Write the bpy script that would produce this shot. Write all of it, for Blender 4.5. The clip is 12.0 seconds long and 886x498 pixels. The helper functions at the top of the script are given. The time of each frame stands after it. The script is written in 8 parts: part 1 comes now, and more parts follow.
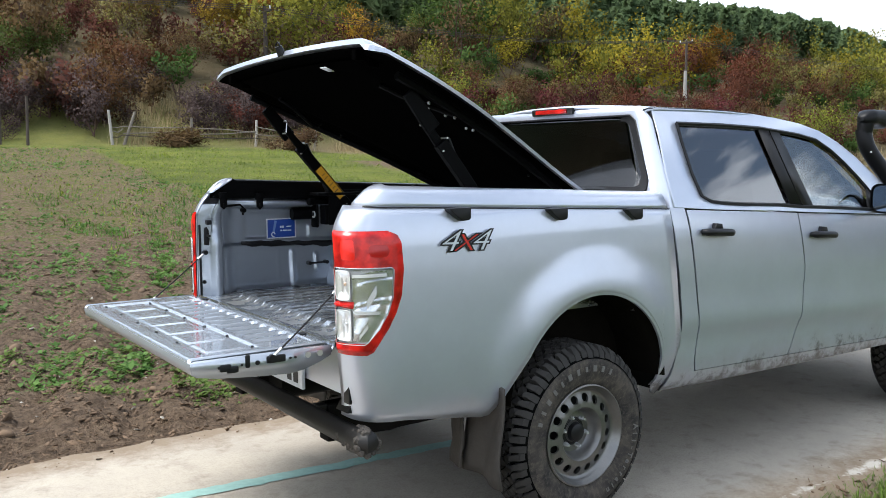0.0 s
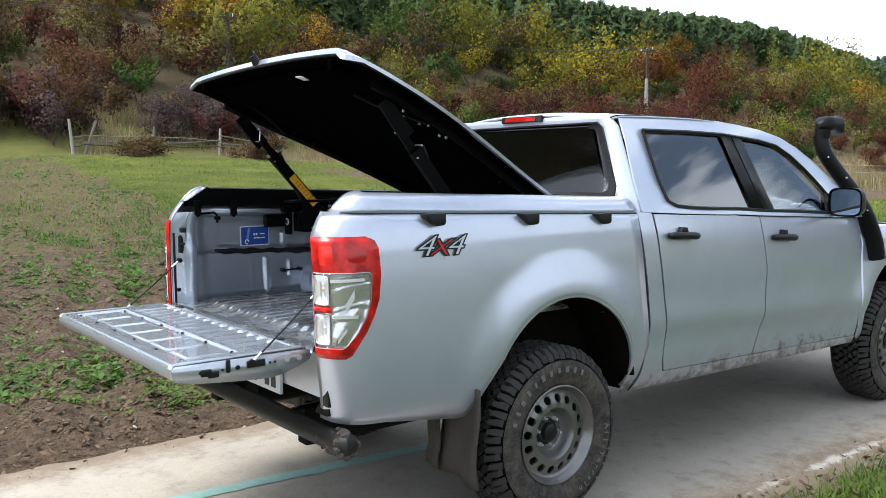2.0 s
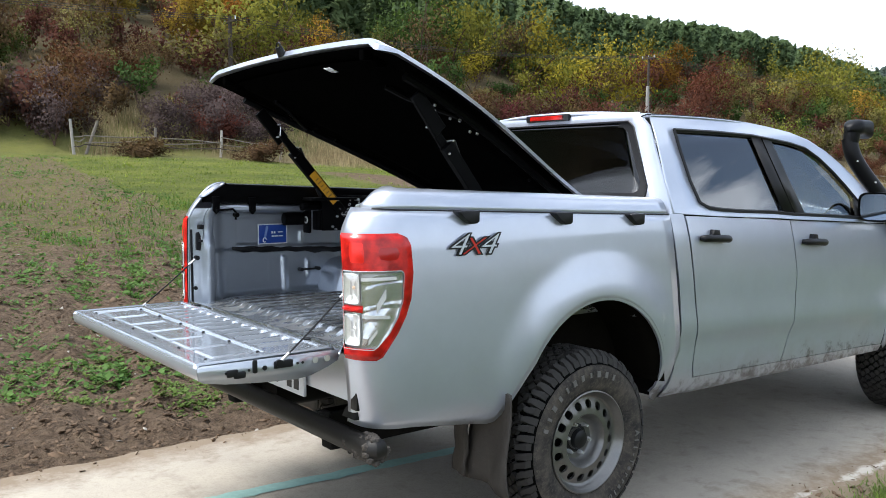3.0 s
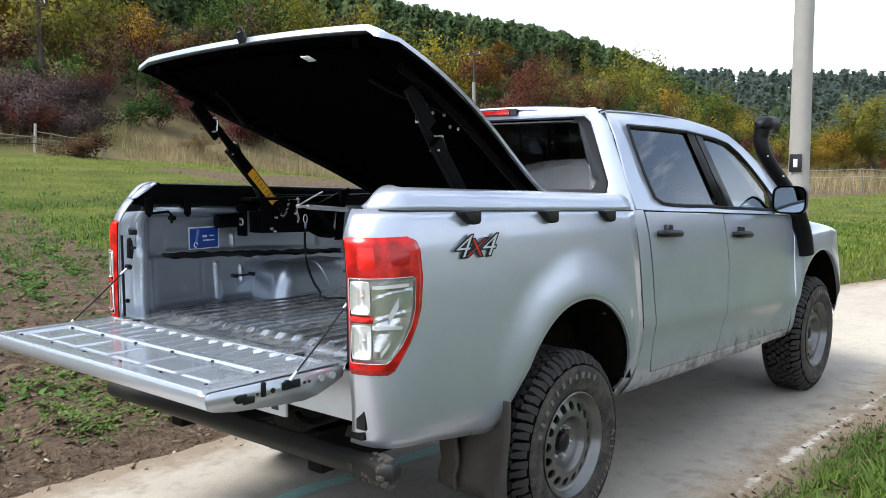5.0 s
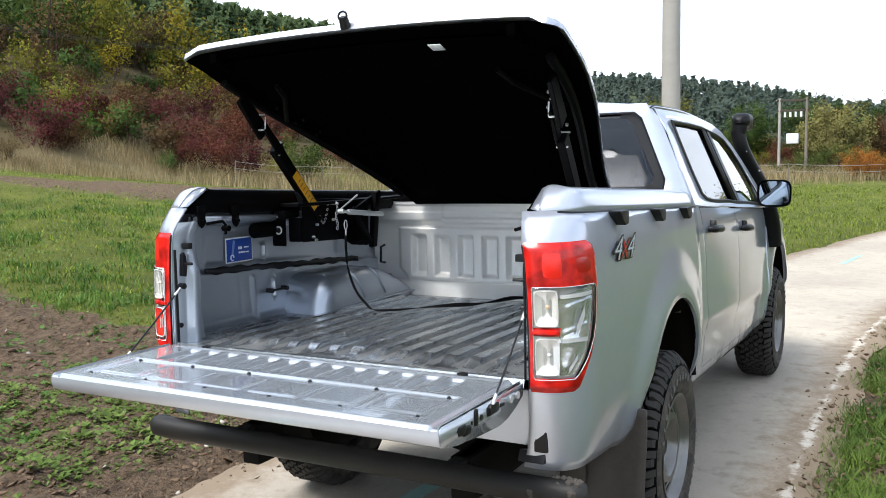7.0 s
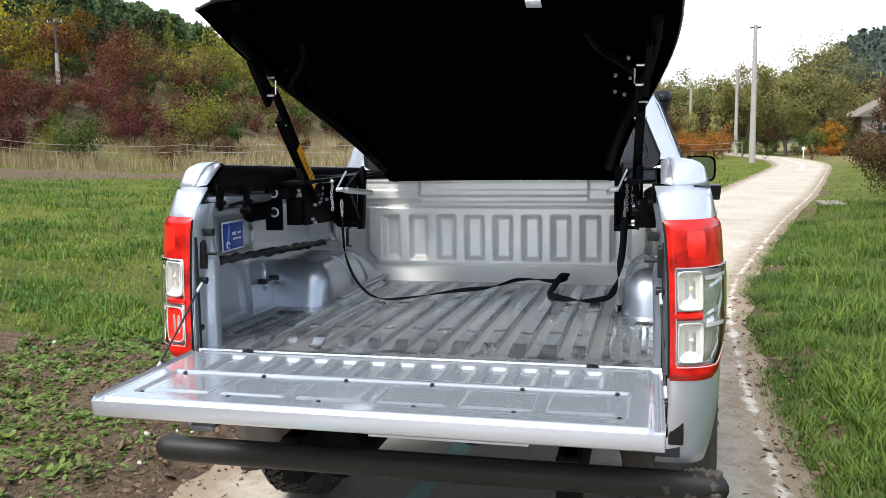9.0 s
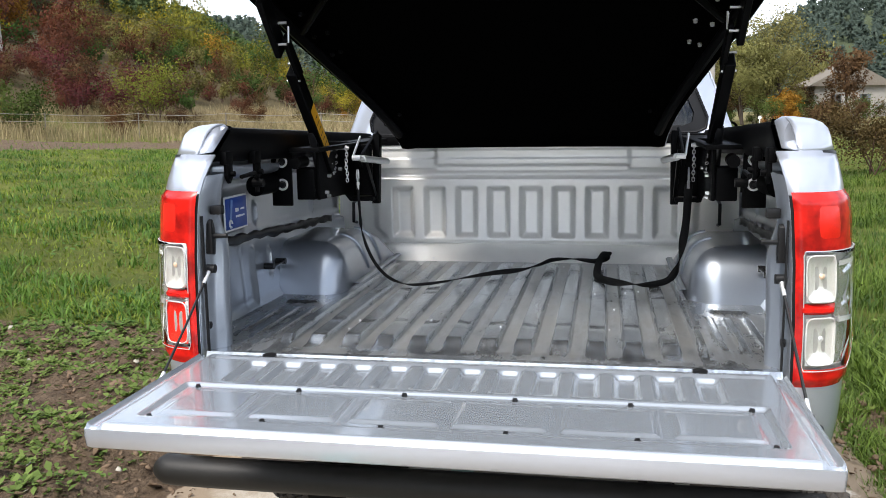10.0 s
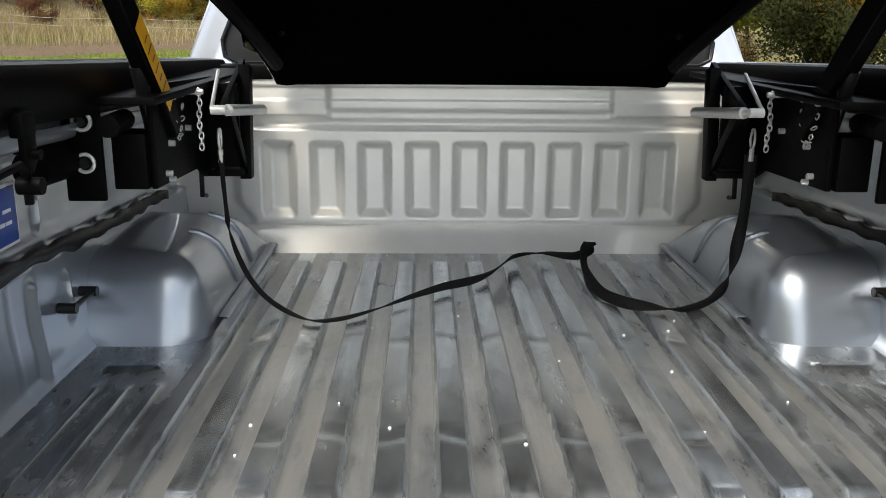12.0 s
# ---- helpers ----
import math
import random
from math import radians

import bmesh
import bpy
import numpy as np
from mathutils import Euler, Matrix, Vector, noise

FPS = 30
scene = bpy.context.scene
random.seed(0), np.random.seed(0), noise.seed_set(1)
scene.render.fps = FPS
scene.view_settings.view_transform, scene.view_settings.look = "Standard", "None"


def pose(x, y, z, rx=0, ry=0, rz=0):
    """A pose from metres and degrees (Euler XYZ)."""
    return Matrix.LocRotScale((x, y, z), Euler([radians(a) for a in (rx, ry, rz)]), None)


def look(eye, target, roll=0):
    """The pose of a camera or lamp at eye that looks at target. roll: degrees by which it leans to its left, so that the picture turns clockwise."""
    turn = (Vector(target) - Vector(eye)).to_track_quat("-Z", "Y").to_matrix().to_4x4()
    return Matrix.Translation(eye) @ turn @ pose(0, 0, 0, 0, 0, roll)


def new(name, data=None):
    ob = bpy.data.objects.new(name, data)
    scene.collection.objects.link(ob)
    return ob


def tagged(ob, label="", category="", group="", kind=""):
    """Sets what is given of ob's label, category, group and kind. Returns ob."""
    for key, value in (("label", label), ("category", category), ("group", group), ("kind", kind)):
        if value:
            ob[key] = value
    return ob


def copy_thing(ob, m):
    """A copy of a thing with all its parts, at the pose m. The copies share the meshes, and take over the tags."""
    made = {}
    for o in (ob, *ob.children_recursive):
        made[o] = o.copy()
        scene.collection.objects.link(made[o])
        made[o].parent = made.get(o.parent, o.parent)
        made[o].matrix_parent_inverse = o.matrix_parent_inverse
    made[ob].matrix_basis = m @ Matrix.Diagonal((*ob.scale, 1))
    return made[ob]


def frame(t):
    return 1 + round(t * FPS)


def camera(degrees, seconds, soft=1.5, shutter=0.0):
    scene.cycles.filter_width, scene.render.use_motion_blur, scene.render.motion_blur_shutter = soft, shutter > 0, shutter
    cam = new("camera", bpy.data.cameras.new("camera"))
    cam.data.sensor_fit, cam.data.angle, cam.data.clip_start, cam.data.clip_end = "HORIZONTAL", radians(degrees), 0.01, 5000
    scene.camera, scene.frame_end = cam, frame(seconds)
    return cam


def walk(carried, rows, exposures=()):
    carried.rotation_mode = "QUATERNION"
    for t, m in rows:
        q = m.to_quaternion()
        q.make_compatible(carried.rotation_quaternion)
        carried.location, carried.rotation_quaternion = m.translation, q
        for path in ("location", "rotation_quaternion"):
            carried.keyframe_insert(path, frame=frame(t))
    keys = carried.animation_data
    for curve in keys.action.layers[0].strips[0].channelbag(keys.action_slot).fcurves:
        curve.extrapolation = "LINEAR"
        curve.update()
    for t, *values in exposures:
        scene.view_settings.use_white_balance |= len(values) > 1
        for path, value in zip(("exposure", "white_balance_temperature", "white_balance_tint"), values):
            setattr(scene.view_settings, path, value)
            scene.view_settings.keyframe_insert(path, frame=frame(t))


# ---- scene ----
cam = camera(53.8, 12.0, soft=0.9)
PATH = [
    (0, (-2.702, -3.655, 1.633), (-1.55, -2.034, 1.427), -0.3),
    (0.5, (-2.722, -3.678, 1.657), (-1.554, -2.068, 1.45), -0.5),
    (1, (-2.733, -3.711, 1.635), (-1.554, -2.109, 1.422), -0.5),
    (1.5, (-2.758, -3.714, 1.627), (-1.58, -2.112, 1.414), -0.6),
    (2, (-2.781, -3.69, 1.629), (-1.563, -2.115, 1.44), -0.6),
    (2.5, (-2.788, -3.631, 1.608), (-1.56, -2.061, 1.445), -0.3),
    (2.7, (-2.799, -3.583, 1.591), (-1.581, -2.005, 1.418), -0.1),
    (4.5, (-3.022, -3.104, 1.595), (-1.635, -1.672, 1.429), 1.3),
    (5, (-3.154, -2.898, 1.603), (-1.641, -1.604, 1.414), -0.2),
    (5.5, (-3.231, -2.651, 1.575), (-1.617, -1.479, 1.434), -0.5),
    (6, (-3.319, -2.386, 1.577), (-1.675, -1.262, 1.399), -0.2),
    (6.5, (-3.471, -2.092, 1.586), (-1.769, -1.057, 1.412), -0.9),
    (7, (-3.607, -1.781, 1.607), (-1.853, -0.84, 1.416), -1.1),
    (7.2, (-3.641, -1.661, 1.628), (-1.885, -0.725, 1.425), -1.0),
    (8.8, (-3.703, -0.781, 1.616), (-1.776, -0.303, 1.381), -0.4),
    (9, (-3.669, -0.699, 1.597), (-1.739, -0.236, 1.351), -0.9),
    (9.5, (-3.469, -0.502, 1.577), (-1.538, -0.062, 1.295), -2.8),
    (10, (-3.257, -0.311, 1.567), (-1.316, 0.051, 1.252), -0.9),
    (10.5, (-3.02, -0.084, 1.589), (-1.066, 0.035, 1.175), -1.6),
    (11, (-2.721, 0.011, 1.58), (-0.771, 0.092, 1.144), -0.5),
    (11.5, (-2.387, 0.066, 1.588), (-0.445, 0.178, 1.121), 0.7),
    (12, (-2.065, 0.137, 1.59), (-0.13, 0.091, 1.077), 0.5),
]
EXPOSURES = [(0.0, 0.75, 6500, 10), (4.5, 0.70, 6450, 10), (7.0, 0.73, 6550, 10), (9.0, 0.76, 6650, 10), (10.5, 0.66, 6950, 12), (11.5, 0.82, 7350, 11), (12.0, 0.78, 7400, 9)]
walk(cam, [(t, look(eye, target, roll)) for t, eye, target, roll in PATH], EXPOSURES)

# ---- light: bright overcast sky with thin clouds, sun veiled behind the tail of the truck ----
SUN_EL, SUN_AZ = radians(56), radians(152)
world = bpy.data.worlds.new("sky")
scene.world = world
world.use_nodes = True
wn, wl = world.node_tree.nodes, world.node_tree.links
bg = wn["Background"]
sky = wn.new("ShaderNodeTexSky")
sky.sky_type, sky.sun_disc = "NISHITA", False
sky.sun_elevation, sky.sun_rotation = SUN_EL, radians(90) - SUN_AZ
sky.air_density, sky.dust_density = 1.0, 1.0
tc = wn.new("ShaderNodeTexCoord")
mp = wn.new("ShaderNodeMapping")
mp.inputs["Scale"].default_value = (1.0, 1.0, 3.0)
cn = wn.new("ShaderNodeTexNoise")
cn.inputs["Scale"].default_value, cn.inputs["Detail"].default_value, cn.inputs["Roughness"].default_value = 5.0, 8, 0.55
mp.inputs["Location"].default_value = (0.35, 0.1, 0.2)
cr = wn.new("ShaderNodeValToRGB")
cr.color_ramp.elements[0].position, cr.color_ramp.elements[0].color = 0.46, (0.08, 0.08, 0.08, 1)
cr.color_ramp.elements[1].position, cr.color_ramp.elements[1].color = 0.59, (1, 1, 1, 1)
mx = wn.new("ShaderNodeMix")
mx.data_type = "RGBA"
wl.new(tc.outputs["Generated"], mp.inputs["Vector"])
wl.new(mp.outputs["Vector"], cn.inputs["Vector"])
wl.new(cn.outputs["Fac"], cr.inputs["Fac"])
hz = wn.new("ShaderNodeSeparateXYZ")   # white haze that thins out above the horizon
hr = wn.new("ShaderNodeMapRange")
for key, value in (("From Min", 0.14), ("From Max", 0.32), ("To Min", 1.0), ("To Max", 0.0)):
    hr.inputs[key].default_value = value
hm = wn.new("ShaderNodeMath")
hm.operation = "MAXIMUM"
wl.new(tc.outputs["Generated"], hz.inputs[0])
wl.new(hz.outputs["Z"], hr.inputs["Value"])
wl.new(hr.outputs["Result"], hm.inputs[0])
wl.new(cr.outputs["Color"], hm.inputs[1])
au = wn.new("ShaderNodeVectorMath")   # bright veil round the sun
au.operation = "DOT_PRODUCT"
au.inputs[1].default_value = (math.cos(SUN_EL) * math.cos(SUN_AZ), math.cos(SUN_EL) * math.sin(SUN_AZ), math.sin(SUN_EL))
ar = wn.new("ShaderNodeMapRange")
ar.interpolation_type = "SMOOTHSTEP"
for key, value in (("From Min", 0.72), ("From Max", 0.98), ("To Min", 0.0), ("To Max", 1.7)):
    ar.inputs[key].default_value = value
am = wn.new("ShaderNodeMath")
am.operation = "MAXIMUM"
mx.clamp_factor = False
wl.new(tc.outputs["Generated"], au.inputs[0])
wl.new(au.outputs["Value"], ar.inputs["Value"])
wl.new(hm.outputs[0], am.inputs[0])
wl.new(ar.outputs["Result"], am.inputs[1])
wl.new(am.outputs[0], mx.inputs[0])
wl.new(sky.outputs["Color"], mx.inputs[6])
mx.inputs[7].default_value = (10.0, 11.0, 12.5, 1)
wl.new(mx.outputs[2], bg.inputs["Color"])
bg.inputs["Strength"].default_value = 0.114

sun = new("sun", bpy.data.lights.new("sun", "SUN"))
sun.data.energy, sun.data.angle, sun.data.color = 2.9, radians(26), (1.0, 0.965, 0.92)
sun.matrix_world = look((30 * math.cos(SUN_EL) * math.cos(SUN_AZ), 30 * math.cos(SUN_EL) * math.sin(SUN_AZ), 30 * math.sin(SUN_EL)), (0, 0, 0))


# ---- materials ----
def material(name, base=(0.5, 0.5, 0.5), rough=0.5, metal=0.0, coat=0.0, trans=0.0, ior=1.45, spec=0.5):
    m = bpy.data.materials.new(name)
    m.use_nodes = True
    b = m.node_tree.nodes["Principled BSDF"]
    b.inputs["Base Color"].default_value = (*base, 1)
    b.inputs["Roughness"].default_value, b.inputs["Metallic"].default_value = rough, metal
    b.inputs["Coat Weight"].default_value, b.inputs["Coat Roughness"].default_value = coat, 0.06
    b.inputs["Transmission Weight"].default_value, b.inputs["IOR"].default_value = trans, ior
    b.inputs["Specular IOR Level"].default_value = spec
    return m


def node(m, kind, **values):
    n = m.node_tree.nodes.new(kind)
    for key, value in values.items():
        n.inputs[key.replace("_", " ")].default_value = value
    return n


def link(m, a, b):
    m.node_tree.links.new(a, b)


def noise_of(m, scale, detail=5.0, rough=0.6, coords="Object", stretch=(1, 1, 1)):
    t = node(m, "ShaderNodeTexCoord")
    v = node(m, "ShaderNodeMapping", Scale=stretch)
    n = node(m, "ShaderNodeTexNoise", Scale=scale, Detail=detail, Roughness=rough)
    link(m, t.outputs[coords], v.inputs["Vector"])
    link(m, v.outputs["Vector"], n.inputs["Vector"])
    return n


def ramp(m, source, *stops):
    r = node(m, "ShaderNodeValToRGB")
    e = r.color_ramp.elements
    while len(e) < len(stops):
        e.new(0.5)
    for el, (p, c) in zip(e, stops):
        el.position = p
        el.color = (*c, 1) if len(c) == 3 else c
    link(m, source, r.inputs["Fac"])
    return r


def mixed(m, fac, a, b):
    x = node(m, "ShaderNodeMix")
    x.data_type = "RGBA"
    if isinstance(fac, float):
        x.inputs[0].default_value = fac
    else:
        link(m, fac, x.inputs[0])
    for socket, c in ((x.inputs[6], a), (x.inputs[7], b)):
        if isinstance(c, tuple):
            socket.default_value = (*c, 1)
        else:
            link(m, c, socket)
    return x.outputs[2]


def maths(m, op, a, b=0.0):
    x = node(m, "ShaderNodeMath")
    x.operation = op
    for socket, c in ((x.inputs[0], a), (x.inputs[1], b)):
        if isinstance(c, (int, float)):
            socket.default_value = c
        else:
            link(m, c, socket)
    return x.outputs[0]


def into(m, socket, source):
    link(m, source, m.node_tree.nodes["Principled BSDF"].inputs[socket])


def bumped(m, source, strength=0.3, distance=0.01):
    b = node(m, "ShaderNodeBump", Strength=strength, Distance=distance)
    link(m, source, b.inputs["Height"])
    into(m, "Normal", b.outputs["Normal"])


def height_of(m):
    t = node(m, "ShaderNodeNewGeometry")
    s = node(m, "ShaderNodeSeparateXYZ")
    link(m, t.outputs["Position"], s.inputs[0])
    return s.outputs


def paint(name, base, rough=0.33, metal=0.55, mud=True):
    """Silver metallic paint with road film and dried mud spray low on the panels."""
    m = material(name, base, rough, metal, coat=0.9)
    film = noise_of(m, 3.5, 8, 0.7)
    c = mixed(m, ramp(m, film.outputs["Fac"], (0.35, (0, 0, 0)), (0.7, (1, 1, 1))).outputs["Color"], tuple(v * 0.95 for v in base), tuple(min(1, v * 1.03) for v in base))
    if mud:
        z = height_of(m)[2]
        low = ramp(m, maths(m, "ADD", maths(m, "MULTIPLY", z, -2.0), maths(m, "ADD", maths(m, "MULTIPLY", film.outputs["Fac"], 0.9), 1.16)), (0.30, (0, 0, 0)), (0.85, (1, 1, 1)))
        c = mixed(m, maths(m, "MULTIPLY", low.outputs["Color"], 0.55), c, (0.23, 0.19, 0.15))
        spots = noise_of(m, 13, 8, 0.7)
        splash = ramp(m, maths(m, "ADD", maths(m, "MULTIPLY", z, -1.6), maths(m, "ADD", spots.outputs["Fac"], 0.98)), (0.60, (0, 0, 0)), (0.78, (1, 1, 1)))
        c = mixed(m, maths(m, "MULTIPLY", splash.outputs["Color"], 0.75), c, (0.075, 0.058, 0.042))
        into(m, "Roughness", maths(m, "ADD", maths(m, "MULTIPLY", low.outputs["Color"], 0.3), rough))
    into(m, "Base Color", c)
    return m


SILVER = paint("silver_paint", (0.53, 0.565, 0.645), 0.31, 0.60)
# same silver, darkened: the lid's shade inside the bed is put into the base
SILVER_SHADED = paint("silver_paint_shaded", (0.37, 0.405, 0.455), 0.33, 0.76, mud=False)
# same silver, lightened and warmed: light from the open rear is put into the base
SILVER_LIT = paint("lightened_silver_paint", (0.85, 0.84, 0.805), 0.40, 0.34, mud=False)


def bed_floor_material():
    """Scuffed silver paint of the load floor, scratched along its ribs, with tan dust lying in the valleys."""
    m = material("worn_bed_paint", (0.3, 0.31, 0.32), 0.3, 0.75, coat=0.15)
    cloud = noise_of(m, 3.2, 7, 0.65, stretch=(0.6, 1.2, 1))
    scr = noise_of(m, 24, 6, 0.62, stretch=(0.14, 1.5, 1))
    blot = noise_of(m, 16, 6, 0.68, stretch=(0.5, 1.3, 1))
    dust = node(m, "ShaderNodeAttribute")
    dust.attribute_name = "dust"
    c = mixed(m, ramp(m, cloud.outputs["Fac"], (0.38, (0, 0, 0)), (0.66, (1, 1, 1))).outputs["Color"], (0.42, 0.455, 0.495), (0.58, 0.61, 0.63))
    c = mixed(m, ramp(m, scr.outputs["Fac"], (0.50, (0, 0, 0)), (0.66, (0.8, 0.8, 0.8))).outputs["Color"], c, (0.68, 0.74, 0.81))
    c = mixed(m, ramp(m, blot.outputs["Fac"], (0.33, (0.8, 0.8, 0.8)), (0.50, (0, 0, 0))).outputs["Color"], c, (0.22, 0.235, 0.25))
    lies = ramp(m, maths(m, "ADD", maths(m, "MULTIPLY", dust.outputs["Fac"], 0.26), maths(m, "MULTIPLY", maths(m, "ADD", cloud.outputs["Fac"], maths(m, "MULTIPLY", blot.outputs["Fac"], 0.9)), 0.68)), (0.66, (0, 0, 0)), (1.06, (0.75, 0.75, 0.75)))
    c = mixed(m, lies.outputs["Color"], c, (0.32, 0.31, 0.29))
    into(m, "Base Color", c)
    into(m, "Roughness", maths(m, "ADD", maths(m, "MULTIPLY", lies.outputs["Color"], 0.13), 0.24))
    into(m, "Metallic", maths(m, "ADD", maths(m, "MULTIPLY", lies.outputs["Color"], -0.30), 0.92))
    return m


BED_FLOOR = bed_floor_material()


def speckled(name, base, rough, vary=0.25, scale=12, fine=180, bump=0.1, metal=0.0, coat=0.0, spec=0.5):
    m = material(name, base, rough, metal, coat=coat, spec=spec)
    a, b = noise_of(m, scale, 6, 0.65), noise_of(m, fine, 3, 0.6)
    c = mixed(m, a.outputs["Fac"], tuple(v * (1 - vary) for v in base), tuple(min(1, v * (1 + vary)) for v in base))
    c = mixed(m, maths(m, "MULTIPLY", b.outputs["Fac"], 0.4), c, tuple(v * 0.6 for v in base))
    into(m, "Base Color", c)
    if bump:
        bumped(m, b.outputs["Fac"], bump, 0.003)
    return m


BLACK = speckled("black_plastic", (0.009, 0.009, 0.010), 0.4, bump=0.05, spec=0.35)
SNORKEL = speckled("black_moulded_plastic", (0.005, 0.005, 0.006), 0.42, bump=0.12, spec=0.25)
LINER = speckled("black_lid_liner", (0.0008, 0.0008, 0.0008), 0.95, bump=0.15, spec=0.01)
GLOSS_BLACK = speckled("black_powder_coat", (0.0015, 0.0015, 0.0018), 0.5, bump=0.08, spec=0.08)
MUDDY = speckled("muddy_black", (0.058, 0.050, 0.042), 0.8, 0.6, 7, 60, 0.5)
# mud and chassis tones near black: shadow under the truck is put into them
WELL = speckled("muddy_shaded_housing", (0.006, 0.005, 0.0035), 0.95, 0.9, 11, 45, 1.0, spec=0.05)
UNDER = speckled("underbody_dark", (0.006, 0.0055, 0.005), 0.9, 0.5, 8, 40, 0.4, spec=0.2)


def tyre_material():
    m = material("dusty_rubber", (0.03, 0.03, 0.03), 0.85, spec=0.3)
    a, b = noise_of(m, 9, 7, 0.7), noise_of(m, 70, 4, 0.7)
    c = mixed(m, ramp(m, a.outputs["Fac"], (0.38, (0, 0, 0)), (0.7, (1, 1, 1))).outputs["Color"], (0.022, 0.021, 0.020), (0.095, 0.080, 0.064))
    c = mixed(m, ramp(m, b.outputs["Fac"], (0.5, (0, 0, 0)), (0.75, (0.7, 0.7, 0.7))).outputs["Color"], c, (0.125, 0.105, 0.084))
    into(m, "Base Color", c)
    bumped(m, b.outputs["Fac"], 0.4, 0.004)
    return m


RUBBER = tyre_material()
TREAD = speckled("grey_tread_rubber", (0.036, 0.033, 0.030), 0.75, 0.6, 14, 90, 0.3, spec=0.3)
# tread rubber made nearly black, to put the shade between the blocks in its colour
GROOVE_SHADE = speckled("shaded_tread_grooves", (0.003, 0.003, 0.003), 0.95, 0.5, 14, 90, 0.3, spec=0.05)
STEEL = speckled("dusty_silver_wheel", (0.20, 0.195, 0.185), 0.34, 0.5, 7, 120, 0.08, metal=0.75)
CHROME = speckled("bright_zinc", (0.72, 0.72, 0.72), 0.25, 0.1, 20, 200, 0.03, metal=0.6)
LETTER = speckled("raised_grey_lettering", (0.15, 0.142, 0.13), 0.8, 0.3, 40, 200, 0.1)
YELLOW = speckled("yellow_label", (0.75, 0.36, 0.02), 0.45, 0.1, 20, 100, 0.0)
DARK_PRINT = material("dark_print", (0.05, 0.05, 0.05), 0.6)
BLUE = speckled("blue_sticker", (0.01, 0.055, 0.30), 0.35, 0.1, 20, 100, 0.0)
WHITE = speckled("white_print", (0.75, 0.77, 0.8), 0.45, 0.05, 20, 100, 0.0)
TUBE = speckled("scuffed_black_tube", (0.014, 0.013, 0.012), 0.5, 0.6, 8, 70, 0.2, spec=0.35)
BADGE_BLACK = material("badge_black", (0.015, 0.015, 0.018), 0.35)
BADGE_RED = material("badge_red", (0.55, 0.03, 0.02), 0.35)
BADGE_FACE = material("badge_bright", (0.60, 0.64, 0.68), 0.35, 0.2)
BADGE_SILVER = material("badge_silver", (0.5, 0.52, 0.55), 0.3, 0.7)
GLASS = material("tinted_glass", (0.40, 0.44, 0.44), 0.0, trans=1.0, ior=1.95)
PRIVACY = material("dark_privacy_glass", (0.045, 0.05, 0.055), 0.0, trans=1.0, ior=2.2)
REAR_GLASS = material("dark_rear_glass", (0.03, 0.033, 0.036), 0.0, trans=1.0, ior=1.6)
# mirror base dimmed and blued, a darker reflection painted into its colour
MIRROR = material("mirror_glass", (0.30, 0.36, 0.43), 0.02, 1.0)
SEAT = speckled("grey_seat_cloth", (0.035, 0.037, 0.04), 0.9, 0.3, 12, 300, 0.2)
SKIN = material("clear_lens", (0.97, 0.98, 0.98), 0.0, trans=1.0, ior=1.15)
REFLECTOR = speckled("lamp_reflector", (0.62, 0.63, 0.64), 0.12, 0.35, 30, 44, 0.2, metal=0.8)
LAMP_WHITE = speckled("bright_lamp_trim", (0.66, 0.66, 0.65), 0.25, 0.1, 26, 70, 0.0, metal=0.3)
AMBER = material("amber_lens", (0.50, 0.36, 0.26), 0.15)
DEEP_RED = material("deep_red_lens", (0.38, 0.006, 0.005), 0.2, coat=0.2)


def red_lens():
    m = material("red_lens", (0.62, 0.012, 0.008), 0.22, coat=0.12)
    a = noise_of(m, 18, 3, 0.5)
    into(m, "Base Color", mixed(m, ramp(m, a.outputs["Fac"], (0.36, (0, 0, 0)), (0.60, (1, 1, 1))).outputs["Color"], (0.26, 0.004, 0.004), (0.62, 0.012, 0.008)))
    return m


RED = red_lens()
BRIGHT_RED = speckled("bright_red_lens", (0.80, 0.020, 0.012), 0.25, 0.25, 40, 120, 0.2, coat=0.15)
CUP = speckled("bright_lamp_cup", (0.84, 0.84, 0.83), 0.20, 0.15, 24, 60, 0.15, metal=0.6)


# ---- building tools ----
def thing(name, label, category, group="", kind="", at=(0, 0, 0)):
    ob = new(name)
    ob.location = at
    ob.empty_display_size = 0.2
    return tagged(ob, label, category, group, kind)


def finish(me, angle=38):
    me.shade_smooth()
    me.set_sharp_from_angle(angle=radians(angle))
    return me


def part(name, bm, mat, parent, label="", angle=38, thick=0.0):
    """Links a bmesh as one mesh object under a thing or a part. thick: solidified by so many metres."""
    me = bpy.data.meshes.new(name)
    bmesh.ops.recalc_face_normals(bm, faces=bm.faces)
    bm.to_mesh(me)
    bm.free()
    me.materials.append(mat)
    finish(me, angle)
    ob = new(name, me)
    ob.parent = parent
    if thick:
        s = ob.modifiers.new("thickness", "SOLIDIFY")
        s.thickness, s.offset = thick, 0
    return tagged(ob, label)


def twin(ob, parent, m):
    """Another part on the same mesh at the pose m."""
    o = ob.copy()
    scene.collection.objects.link(o)
    o.parent = parent
    o.matrix_basis = m
    return o


def grid(bm, rows, closed=False):
    vs = [[bm.verts.new(p) for p in row] for row in rows]
    for a, b in zip(vs, vs[1:]):
        n = len(a)
        for i in range(n if closed else n - 1):
            j = (i + 1) % n
            try:
                bm.faces.new((a[i], a[j], b[j], b[i]))
            except ValueError:
                pass
    return vs


